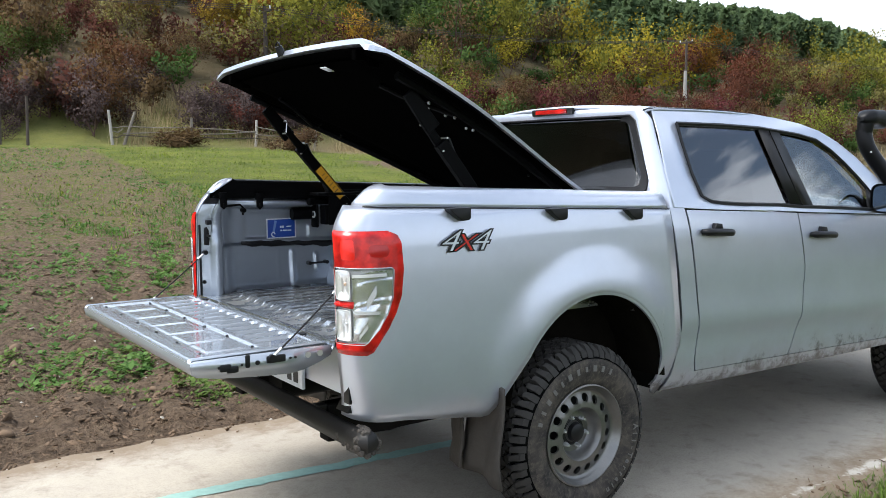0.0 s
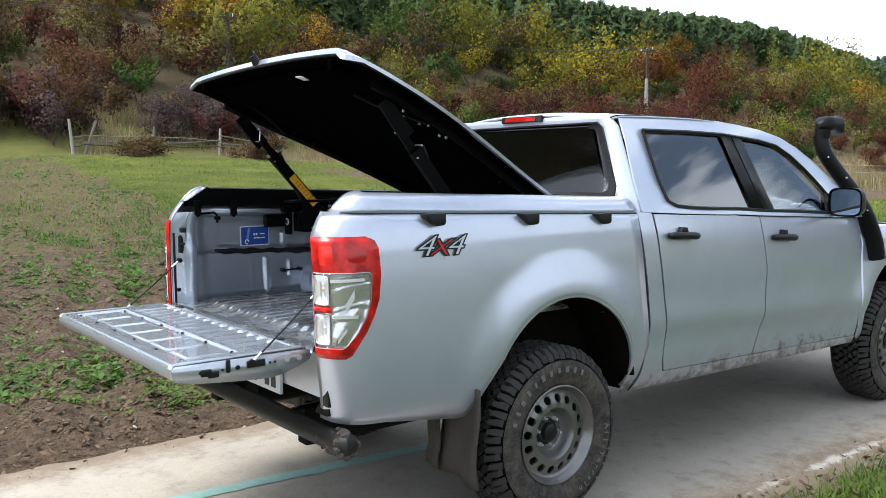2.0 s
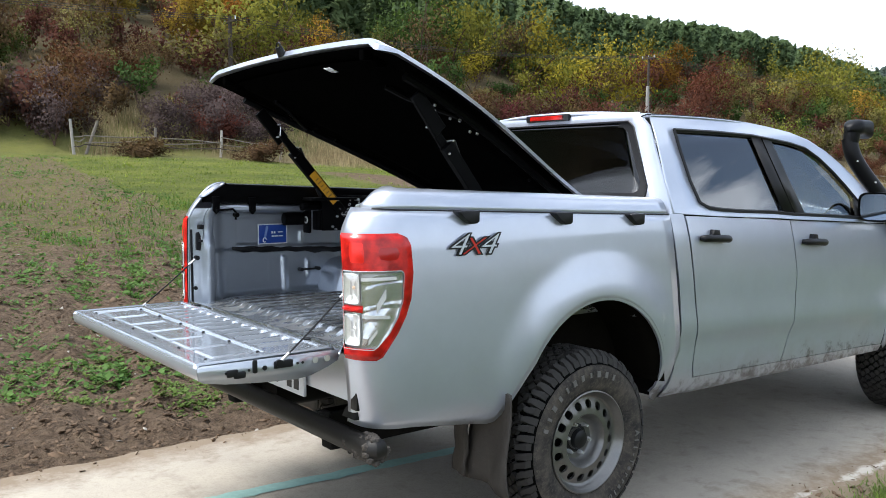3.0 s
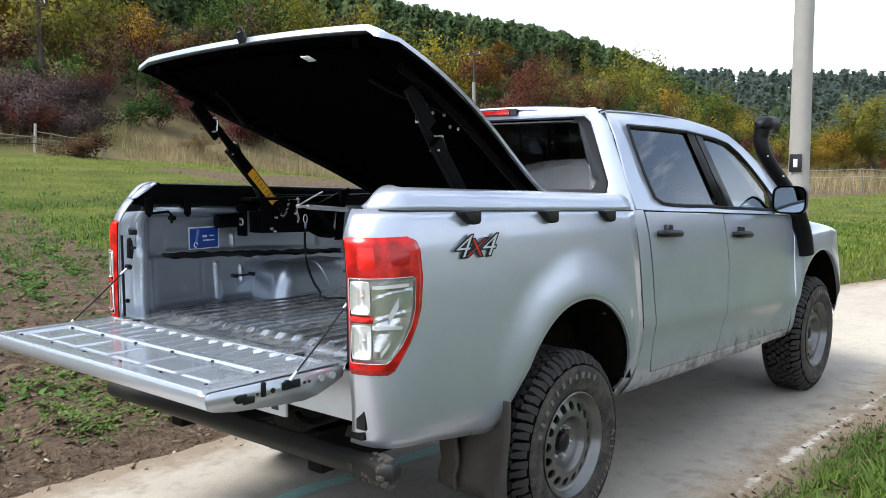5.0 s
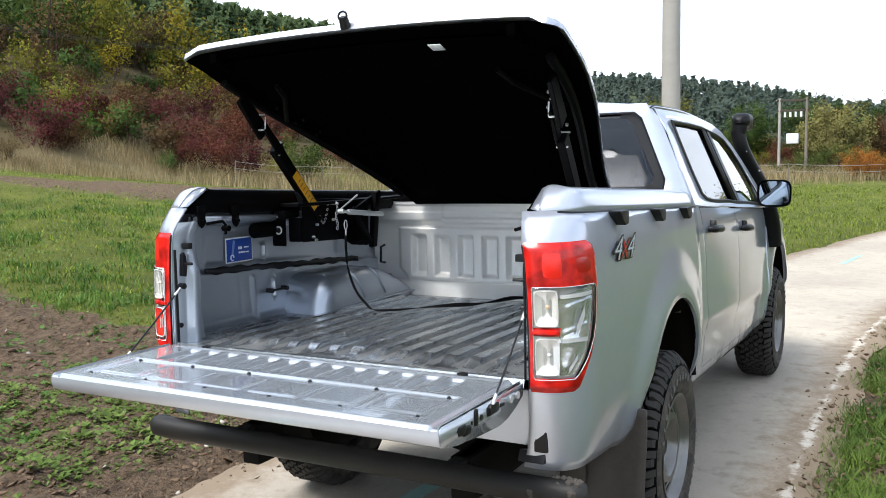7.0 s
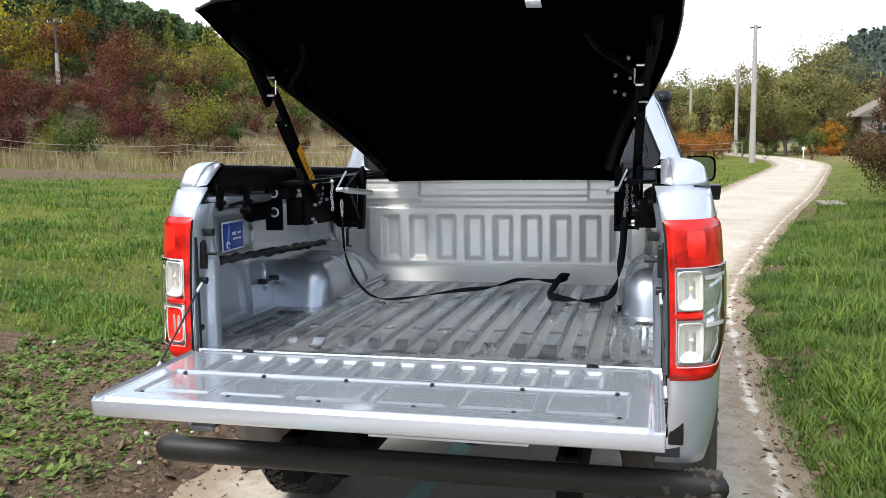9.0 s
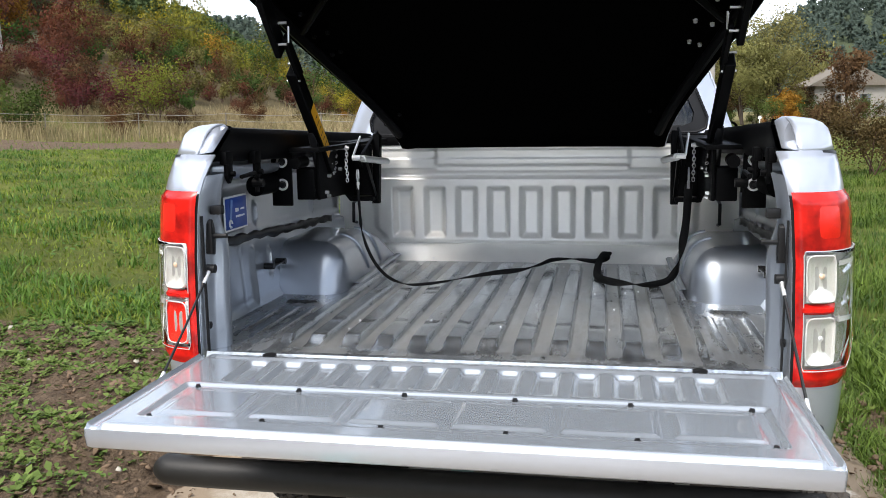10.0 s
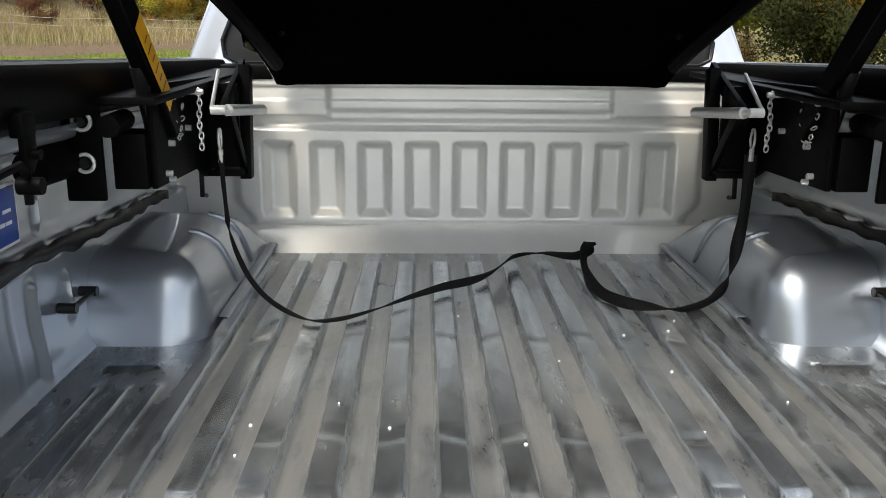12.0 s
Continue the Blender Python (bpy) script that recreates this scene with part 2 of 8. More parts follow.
def box(bm, x0, x1, y0, y1, z0, z1, bevel=0.004, m=None):
    mat4 = Matrix.LocRotScale(((x0 + x1) / 2, (y0 + y1) / 2, (z0 + z1) / 2), None, (abs(x1 - x0), abs(y1 - y0), abs(z1 - z0)))
    r = bmesh.ops.create_cube(bm, size=1, matrix=(m @ mat4) if m else mat4)
    if bevel:
        es = {e for v in r["verts"] for e in v.link_edges}
        bmesh.ops.bevel(bm, geom=list(es), offset=bevel, segments=2, affect="EDGES", profile=0.6)


def prism(bm, outline, axis, a, b, bevel=0.0):
    """A plate: an outline in the two other axes, from a to b along the axis."""
    def at(p, w):
        q = list(p)
        q.insert(axis, w)
        return q
    lo, hi = [bm.verts.new(at(p, a)) for p in outline], [bm.verts.new(at(p, b)) for p in outline]
    n = len(outline)
    fs = [bm.faces.new(lo), bm.faces.new(hi[::-1])]
    for i in range(n):
        fs.append(bm.faces.new((lo[i], lo[(i + 1) % n], hi[(i + 1) % n], hi[i])))
    if bevel:
        es = {e for f in fs for e in f.edges}
        bmesh.ops.bevel(bm, geom=list(es), offset=bevel, segments=2, affect="EDGES", profile=0.6)


def frame_of(d):
    d = Vector(d).normalized()
    u = d.orthogonal().normalized()
    return u, d.cross(u)


def rod(bm, a, b, r0, r1=None, n=12):
    """A round bar from a to b with closed ends."""
    a, b, r1 = Vector(a), Vector(b), r0 if r1 is None else r1
    u, v = frame_of(b - a)
    ring = [(math.cos(2 * math.pi * i / n), math.sin(2 * math.pi * i / n)) for i in range(n)]
    vs = grid(bm, [[a + (u * c + v * s) * r0 for c, s in ring], [b + (u * c + v * s) * r1 for c, s in ring]], True)
    bm.faces.new(vs[0])
    bm.faces.new(vs[1][::-1])


def tube(bm, pts, r, n=8, radii=None):
    """A round tube along a line of points."""
    pts = [Vector(p) for p in pts]
    u = None
    rows = []
    for i, p in enumerate(pts):
        d = (pts[min(i + 1, len(pts) - 1)] - pts[max(i - 1, 0)]).normalized()
        u = frame_of(d)[0] if u is None else (u - d * u.dot(d)).normalized()
        v = d.cross(u)
        k = radii[i] if radii else r
        rows.append([p + (u * math.cos(2 * math.pi * j / n) + v * math.sin(2 * math.pi * j / n)) * k for j in range(n)])
    vs = grid(bm, rows, True)
    bm.faces.new(vs[0])
    bm.faces.new(vs[-1][::-1])


def smooth_line(pts, n=8):
    """A Catmull-Rom line through the points."""
    pts = [Vector(p) for p in pts]
    out = []
    for i in range(len(pts) - 1):
        a, b, c, d = pts[max(i - 1, 0)], pts[i], pts[i + 1], pts[min(i + 2, len(pts) - 1)]
        for k in range(n):
            t = k / n
            out.append(0.5 * (2 * b + (c - a) * t + (2 * a - 5 * b + 4 * c - d) * t * t + (3 * b - a - 3 * c + d) * t ** 3))
    return out + [pts[-1]]


def lathe(bm, profile, n, axis_y=True):
    """A profile of (radius, depth) turned about the y axis."""
    return grid(bm, [[(r * math.cos(2 * math.pi * i / n), d, r * math.sin(2 * math.pi * i / n)) for i in range(n)] for r, d in profile], True)


def step(a, b, x):
    t = min(1.0, max(0.0, (x - a) / (b - a)))
    return t * t * (3 - 2 * t)


def table(pairs, x):
    if x <= pairs[0][0]:
        return pairs[0][1]
    for (a, p), (b, q) in zip(pairs, pairs[1:]):
        if x <= b:
            return p + (q - p) * (x - a) / (b - a)
    return pairs[-1][1]


def text_mesh(body, size, shear=0.0, extrude=0.001, offset=0.0):
    cu = bpy.data.curves.new("writing", "FONT")
    cu.body, cu.size, cu.shear, cu.extrude, cu.offset = body, size, shear, extrude, offset
    cu.align_x, cu.align_y = "CENTER", "CENTER"
    ob = new("writing", cu)
    bpy.context.view_layer.update()
    me = bpy.data.meshes.new_from_object(ob.evaluated_get(bpy.context.evaluated_depsgraph_get()))
    bpy.data.objects.remove(ob)
    return me


def writing(name, body, size, mat, parent, m, shear=0.0, extrude=0.001, offset=0.0, label=""):
    me = text_mesh(body, size, shear, extrude, offset)
    me.materials.clear()
    me.materials.append(mat)
    ob = new(name, me)
    ob.parent = parent
    ob.matrix_basis = m
    return tagged(ob, label)


# ---- the pickup truck: rear axle over the origin, nose towards +x ----
truck = thing("pickup_truck", "muddy silver pickup truck with open tailgate and raised bed lid", "pickup truck")

RAIL = lambda x: 1.412 - 0.040 * x          # top of the bed sides
BELT = lambda x: 1.40 - 0.055 * (x - 1.0)   # sill of the side windows
FLOOR = 0.93

BED_Y = [(0.52, 0.80), (0.56, 0.835), (0.62, 0.868), (0.70, 0.889), (0.80, 0.903), (0.90, 0.908), (1.05, 0.907), (1.20, 0.902), (1.32, 0.893), (1.40, 0.880), (1.47, 0.862)]
CAB_Y = [(0.44, 0.79), (0.49, 0.835), (0.53, 0.862), (0.60, 0.878), (0.70, 0.885), (0.745, 0.889), (0.80, 0.905), (0.84, 0.908), (0.95, 0.902), (1.10, 0.902), (1.25, 0.895), (1.34, 0.882), (1.41, 0.866)]
ARCH_R, ARCH_F = (0.085, 0.56), (3.29, 0.53)


def flare(x, z, centre, r0=0.47):
    r = math.hypot(x - centre[0], (z - centre[1]))
    return 0.026 * (1 - step(r0 + 0.02, r0 + 0.23, r)) * step(0.5, 0.66, z + 0.10)


def bed_point(u, z, side, out=0.0):
    """A place on the outer bed side: u runs along the side and, beyond -0.90, round the rear corner."""
    w = table(BED_Y, z)
    if u >= -0.90:
        return (u, side * (w + flare(u, z, ARCH_R) + out), z)
    phi = min(1.0, (-0.90 - u) / 0.335) * math.pi / 2
    s, c = math.sin(phi) ** 0.75, max(0.0, math.cos(phi)) ** 0.75
    deep = 0.235 - 0.035 * step(0.95, 0.60, z)
    slant = 0.085 * max(0.0, (z - 1.355) / 0.13) ** 1.4 * math.sin(phi)
    return (-0.90 - deep * s - out * math.sin(phi) + slant, side * (w - 0.158 + 0.158 * c + out * math.cos(phi)), z)


def cab_y(x, z):
    return table(CAB_Y, z + 0.050 * (x - 0.8)) + flare(x, z, ARCH_F)


def arc(c, r, a0, a1, n, squash=1.0):
    return [(c[0] + r * math.cos(radians(a0 + (a1 - a0) * i / n)), c[1] + squash * r * math.sin(radians(a0 + (a1 - a0) * i / n))) for i in range(n + 1)]


def sheet(bm, bottom, top, place, nv=16, roll=0.012):
    """A skin between a lower and an upper line of (x, z), both with as many points; its rims turn inwards."""
    rows = []
    for k in range(nv + 1):
        v = k / nv
        rows.append([place(b[0] + (t[0] - b[0]) * v, b[1] + (t[1] - b[1]) * v) for b, t in zip(bottom, top)])
    grid(bm, rows)


def line(a, b, n):
    return [(a[0] + (b[0] - a[0]) * i / n, a[1] + (b[1] - a[1]) * i / n) for i in range(n + 1)]


def bed_side(side):
    low = line((-1.235, 0.645), (-0.92, 0.625), 14) + line((-0.90, 0.622), (-0.52, 0.560), 12)
    low += [(-0.49, 0.565), (-0.455, 0.62)] + arc(ARCH_R, 0.478, 157, 0, 40, 1.0)[2:]
    low += [(0.566, 0.52), (0.560, 0.485), (0.590, 0.470), (0.612, 0.480), (0.640, 0.56), (0.672, 0.72)]
    acc = [0.0]
    for a, b in zip(low, low[1:]):
        acc.append(acc[-1] + math.hypot(b[0] - a[0], b[1] - a[1]) * (0.45 if abs(b[0] - a[0]) < abs(b[1] - a[1]) else 1.0))
    top = []
    for (x, z), s in zip(low, acc):
        u = -1.235 + s / acc[-1] * (0.596 + 1.235)
        top.append((u, RAIL(max(u, -1.12))))
    bm = bmesh.new()
    sheet(bm, low, top, lambda x, z: bed_point(x, z, side), 26)
    p = part("bed_side", bm, SILVER, truck, "silver painted bed side with flared wheel arch", thick=0.006)
    bm = bmesh.new()  # rolled lip round the wheel arch
    rows = []
    for x, z in [(-0.49, 0.565), (-0.455, 0.62)] + arc(ARCH_R, 0.478, 157, 0, 40)[2:] + [(0.566, 0.52)]:
        a = bed_point(x, z, side)
        d = Vector((ARCH_R[0] - x, 0, ARCH_R[1] - z)).normalized()
        rows.append([Vector(a) + Vector((0, side * 0.002, 0)), Vector(a) + d * 0.012, Vector(a) + d * 0.012 - Vector((0, side * 0.014, 0))])
    grid(bm, rows)
    part("arch_lip", bm, SILVER, p)
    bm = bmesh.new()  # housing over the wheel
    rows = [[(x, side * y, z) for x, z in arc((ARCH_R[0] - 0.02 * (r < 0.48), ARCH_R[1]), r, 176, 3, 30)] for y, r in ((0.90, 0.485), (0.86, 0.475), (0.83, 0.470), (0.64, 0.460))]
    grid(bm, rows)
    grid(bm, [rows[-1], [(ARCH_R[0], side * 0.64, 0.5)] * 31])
    part("wheel_housing", bm, WELL, truck, "mud-caked wheel housing, coloured near black for shade")


for s in (-1, 1):
    bed_side(s)


# tail lamps, wrapped round the rear corners
def lamp_patch(bm, side, outline, out, n=10, dome=0.0):
    """A patch on the rear corner from rows of (z, u_outer, u_inner)."""
    rows = []
    for k, (z, ua, ub) in enumerate(outline):
        row = []
        for i in range(n + 1):
            t = i / n
            edge = min(t, k / (len(outline) - 1) * 2, (1 - k / (len(outline) - 1)) * 2)
            row.append(bed_point(ua + (ub - ua) * t, z, side, out + dome * step(0.0, 0.18, edge) - 0.010 * step(0.06, 0.0, edge)))
        rows.append(row)
    grid(bm, rows)


def lerp_rows(pairs, n):
    out = []
    z0, z1 = pairs[0][0], pairs[-1][0]
    for i in range(n + 1):
        z = z0 + (z1 - z0) * i / n
        out.append((z, table([(p[0], p[1]) for p in pairs], z), table([(p[0], p[2]) for p in pairs], z)))
    return out


LAMP_GREY = speckled("grey_lamp_bezel", (0.48, 0.48, 0.48), 0.2, 0.2, 30, 90, 0.0, metal=0.5)


def tail_lamp(side):
    e = -1.232
    outer = [(0.900, -1.06, e), (0.912, -1.03, e), (0.95, -1.000, e), (1.00, -0.965, e), (1.06, -0.937, e), (1.12, -0.920, e), (1.22, -0.912, e), (1.32, -0.915, e), (1.350, -0.925, e), (1.366, -0.955, e)]
    clear = [(0.942, -1.066, -1.218), (0.952, -1.050, -1.219), (1.00, -1.004, -1.219), (1.06, -0.970, -1.219), (1.12, -0.952, -1.219), (1.218, -0.946, -1.219), (1.230, -0.950, -1.218)]
    at = lambda pairs, z, k: table([(p[0], p[k]) for p in pairs], z)
    zs = [0.900 + 0.466 * i / 60 for i in range(61)]
    zm = [z for z in zs if 0.940 <= z <= 1.233]
    bm = bmesh.new()  # red housing with its edges rounded off, open behind the clear field
    rows = []
    for k in range(79):
        z = 0.900 + 0.466 * k / 78
        a, b = at(outer, z, 1), at(outer, z, 2)
        rows.append([bed_point(a + (b - a) * i / 64, z, side, 0.0030 + 0.0100 * step(0.0, 0.07, min(i / 64, k / 78 * 1.4, (1 - k / 78) * 1.4, (1 - i / 64) + 0.03))) for i in range(65)])
    vs = [[bm.verts.new(p) for p in row] for row in rows]
    for k in range(78):
        z = 0.900 + 0.466 * (k + 0.5) / 78
        for i in range(64):
            u = at(outer, z, 1) + (at(outer, z, 2) - at(outer, z, 1)) * (i + 0.5) / 64
            if not (0.945 < z < 1.228 and at(clear, z, 2) < u < at(clear, z, 1)):
                bm.faces.new((vs[k][i], vs[k][i + 1], vs[k + 1][i + 1], vs[k + 1][i]))
    lamp = part("tail_lamp", bm, RED, truck, "red tail lamp with clear reversing and turn lenses")
    bm = bmesh.new()  # dark seam
    lamp_patch(bm, side, [(z, a + 0.006, b - 0.003) for z, a, b in lerp_rows([(0.894, -1.068, e)] + outer[1:-1] + [(1.372, -0.955, e)], 30)], 0.0045, 14)
    part("seam", bm, BLACK, lamp)
    bm = bmesh.new()  # pressed ribs of the brake lamp seen through the red lens
    for k in range(1):
        z = 1.252
        grid(bm, [[bed_point(-1.100 - 0.078 * i / 8, z + dz, side, 0.0118 + dd - 0.002 * (i in (0, 8))) for i in range(9)] for dz, dd in ((0, -0.001), (0.012, 0.0028), (0.040, 0.0034), (0.075, 0.0028), (0.092, -0.001))])
    part("brake_block", bm, BRIGHT_RED, lamp, "bright red brake lamp block")
    bm = bmesh.new()
    grid(bm, [[bed_point(-0.945 - 0.105 * i / 8, z, side, 0.0120 + 0.0028 * math.sin(math.pi * k / 4) * math.sin(math.pi * i / 8)) for i in range(9)] for k, z in enumerate((1.262, 1.274, 1.292, 1.312, 1.322))])
    part("side_marker", bm, DEEP_RED, lamp, "deep red side marker field")
    bm = bmesh.new()  # pale tray behind the clear field
    grid(bm, [[bed_point(a + (b - a) * i / 16, z, side, 0.0052) for i in range(17)] for z, a, b in lerp_rows(clear, 20)])
    part("tray", bm, LAMP_GREY, lamp)
    # side field of broad bright facets
    zf = [0.955 + 0.268 * i / 36 for i in range(37)]
    bands = [(0.955, 0.0), (0.985, 1.0), (1.045, 0.15), (1.060, 0.9), (1.100, 0.1), (1.106, 1.0), (1.120, 0.2), (1.186, 0.75), (1.192, 0.05), (1.224, 0.9)]
    bm = bmesh.new()
    rows = []
    for z in zf:
        a, b = at(clear, z, 1) - 0.004, -1.128
        rows.append([bed_point(a + (b - a) * i / 14, z - 0.030 * (i / 14) ** 2 * step(1.04, 1.12, z), side, 0.0055 + 0.0085 * table(bands, z) * (0.55 + 0.45 * math.cos(5.5 * i / 14 + 9 * z))) for i in range(15)])
    grid(bm, rows)
    part("side_reflector", bm, REFLECTOR, lamp, "bright faceted side reflector", angle=15)
    bm = bmesh.new()  # slanting bright bars in the side field
    for za, zb, ua, ub, w in ((1.150, 1.092, -1.012, -1.052, 0.017), (1.062, 1.066, -1.000, -1.115, 0.006), (1.204, 1.200, -0.972, -1.118, 0.006), (0.970, 1.012, -1.090, -1.050, 0.008)):
        grid(bm, [[bed_point(ua + (ub - ua) * i / 6, za + (zb - za) * i / 6 + dz * w, side, 0.0160) for i in range(7)] for dz in (-1, -0.4, 0.4, 1)])
    part("inner_bar", bm, LAMP_WHITE, lamp, "white lamp divider")
    for z0, z1 in ((1.106, 1.224), (0.954, 1.076)):
        mid, half = (z0 + z1) / 2, (z1 - z0) / 2
        red = side > 0 and z0 < 1.05
        bm = bmesh.new()
        rows = []
        for k in range(17):
            row = []
            for i in range(17):
                s, t = -1 + i / 8, -1 + k / 8
                r = max(abs(s) ** 3, abs(t) ** 3)
                row.append(bed_point(-1.171 - 0.042 * s, mid + half * 0.93 * t, side, 0.0045 + 0.011 * r + 0.0012 * math.cos(9 * s) * (1 - r)))
            rows.append(row)
        grid(bm, rows)
        part("cup", bm, BRIGHT_RED if red else CUP, lamp, "red fog lamp cup" if red else "bright lamp cup", angle=50)
        bm = bmesh.new()
        ring = [bed_point(-1.171 - 0.042 * math.copysign(abs(math.cos(a)) ** 0.35, math.cos(a)), mid + half * 0.93 * math.copysign(abs(math.sin(a)) ** 0.35, math.sin(a)), side, 0.0165) for a in [2 * math.pi * i / 40 for i in range(41)]]
        tube(bm, ring, 0.0019, 6)
        part("lens_frame", bm, LAMP_WHITE, lamp)
        if not red:
            bm = bmesh.new()
            bmesh.ops.create_uvsphere(bm, u_segments=14, v_segments=8, radius=0.0085, matrix=Matrix.Translation(bed_point(-1.168, mid + 0.004, side, 0.001)))
            part("bulb", bm, AMBER if z0 > 1.05 else CHROME, lamp, "lamp bulb")
    bm = bmesh.new()
    lamp_patch(bm, side, lerp_rows([(1.078, -1.122, -1.222), (1.104, -1.118, -1.222)], 3), 0.0165, 6, 0.003)
    part("red_tab", bm, RED, lamp)
    bm = bmesh.new()
    grid(bm, [[bed_point(a + (b - a) * i / 14, z, side, 0.0185) for i in range(15)] for z, a, b in lerp_rows(clear, 28)])
    part("lens", bm, SKIN, lamp, "clear lens", thick=0.003).visible_shadow = False
    bm = bmesh.new()  # bright edge round the clear field
    rim = [bed_point(at(clear, z, 1), z, side, 0.0165) for z in zm[1:-1]] + [bed_point(-0.955 - 0.26 * i / 12, 1.230, side, 0.0165) for i in range(13)]
    rim += [bed_point(-1.219, z, side, 0.0165) for z in zm[-2:0:-1]] + [bed_point(-1.215 + 0.15 * i / 8, 0.944, side, 0.0165) for i in range(9)]
    tube(bm, rim + [rim[0]], 0.0013, 5)
    part("clear_rim", bm, LAMP_WHITE, lamp)
    return lamp


for s in (-1, 1):
    tail_lamp(s)


# load bed: floor, sides, front wall, wheel boxes
def bed_floor():
    """Pressed load floor: twelve long ribs, dusty valleys between them, small slotted pads beside the wheel boxes."""
    ys = [-0.870 + 1.74 * i / 380 for i in range(381)]
    xs = [-1.15, -1.135, -1.12, -1.115, -1.10, -1.06, -1.045, -1.03] + [-1.02 + 1.55 * i / 110 for i in range(111)]
    rows, dust = [], []
    for x in xs:
        row = []
        for y in ys:
            z = FLOOR - 0.014 * step(-1.0, 0.4, x)
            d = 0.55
            if abs(y) < 0.580:
                t = ((y - 0.0487) / 0.096) % 1.0
                w = 0.03 * step(-0.35, 0.2, x)
                rib = step(0.10 + w, 0.20 + w, t) * (1 - step(0.64 - w, 0.74 - w, t))
                ends = step(-1.012, -0.968, x) * (1 - step(0.27, 0.33, x))
                notch = max(1 - abs(x + 0.36 + 0.02 * math.sin(y * 41)) / 0.028, 1 - abs(x + 0.80 + 0.015 * math.sin(y * 37)) / 0.024, 0.0)
                z += 0.020 * rib * ends * (1 - 0.12 * min(1.0, 1.6 * notch))
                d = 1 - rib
            elif abs(y) < 0.80 and x < -0.36:
                t = ((abs(y) - 0.60) / 0.055) % 1.0
                bar = step(0.2, 0.35, t) * (1 - step(0.6, 0.75, t)) * step(-0.98, -0.94, x) * (1 - step(-0.58, -0.54, x)) * (abs(y) < 0.765)
                pad = step(-0.50, -0.485, x) * (1 - step(-0.455, -0.44, x)) * step(0.640, 0.652, abs(y)) * (1 - step(0.745, 0.757, abs(y)))
                z += 0.008 * max(bar, pad)
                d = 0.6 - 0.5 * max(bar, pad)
            if x < -1.11:
                z = FLOOR + 0.006 if x > -1.145 else FLOOR - 0.03
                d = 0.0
            elif x < -1.04:
                z = FLOOR - 0.004
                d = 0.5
            if abs(y) > 0.66 and abs(x - 0.065) < 0.30:
                z = 1.035   # lifted out of the wheel housing, hidden in the wheel box
            row.append((x, y if x > -0.98 else max(-0.735, min(0.735, y)), z))
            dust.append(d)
        rows.append(row)
    bm = bmesh.new()
    grid(bm, rows)
    o = part("bed_floor", bm, BED_FLOOR, truck, "scuffed ribbed silver load floor with dust", angle=32)
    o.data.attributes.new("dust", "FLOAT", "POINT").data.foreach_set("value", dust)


bed_floor()


def front_wall():
    """Nine pressed pockets in the wall behind the cab, with a stepped rail above."""
    zs = [0.895 + 0.525 * i / 105 for i in range(106)]
    ys = [-0.86 + 1.72 * i / 344 for i in range(345)]
    rows = []
    for z in zs:
        row = []
        for y in ys:
            x = 0.505 - 0.085 * max(0.0, min(1.0, (0.985 - z) / 0.075)) ** 0.8
            w = 0.705 - 0.045 * step(1.06, 1.00, z)
            plate = step(0.978, 1.000, z) * (1 - step(1.268, 1.284, z)) * (1 - step(w - 0.035, w, abs(y)))
            x -= 0.020 * plate
            k = round(y / 0.1405)
            if abs(k) <= 4:
                dy, dz = abs(y - k * 0.1405), abs(z - 1.124)
                e = max(dy / 0.052, 0) ** 6 + max(dz / 0.116, 0) ** 8
                inside = min(1 - dy / 0.052, (1 - dz / 0.116) * 2.23) if e < 1 else 0
                x += 0.034 * step(0.0, 0.52, inside)
            if z > 1.290:
                mid = 1 - step(0.400, 0.422, abs(y))
                x += -0.012 * step(1.292, 1.304, z)
                x -= 0.016 * mid * step(1.322, 1.334, z)
                x -= 0.010 * (1 - mid) * step(1.304, 1.316, z) - 0.004 * step(1.355, 1.362, z)
                x -= 0.006 * step(1.392, 1.400, z)
            row.append((x, y, z))
        rows.append(row)
    bm = bmesh.new()
    grid(bm, rows)
    part("front_wall", bm, SILVER_LIT, truck, "silver pressed bed front wall with nine recessed pockets, colour lightened for light from behind", angle=60)
    bm = bmesh.new()
    box(bm, 0.475, 0.57, -0.76, 0.76, 1.415, 1.455, 0.006)
    part("wall_cap", bm, GLOSS_BLACK, truck, "black seal on the bed front wall")


front_wall()


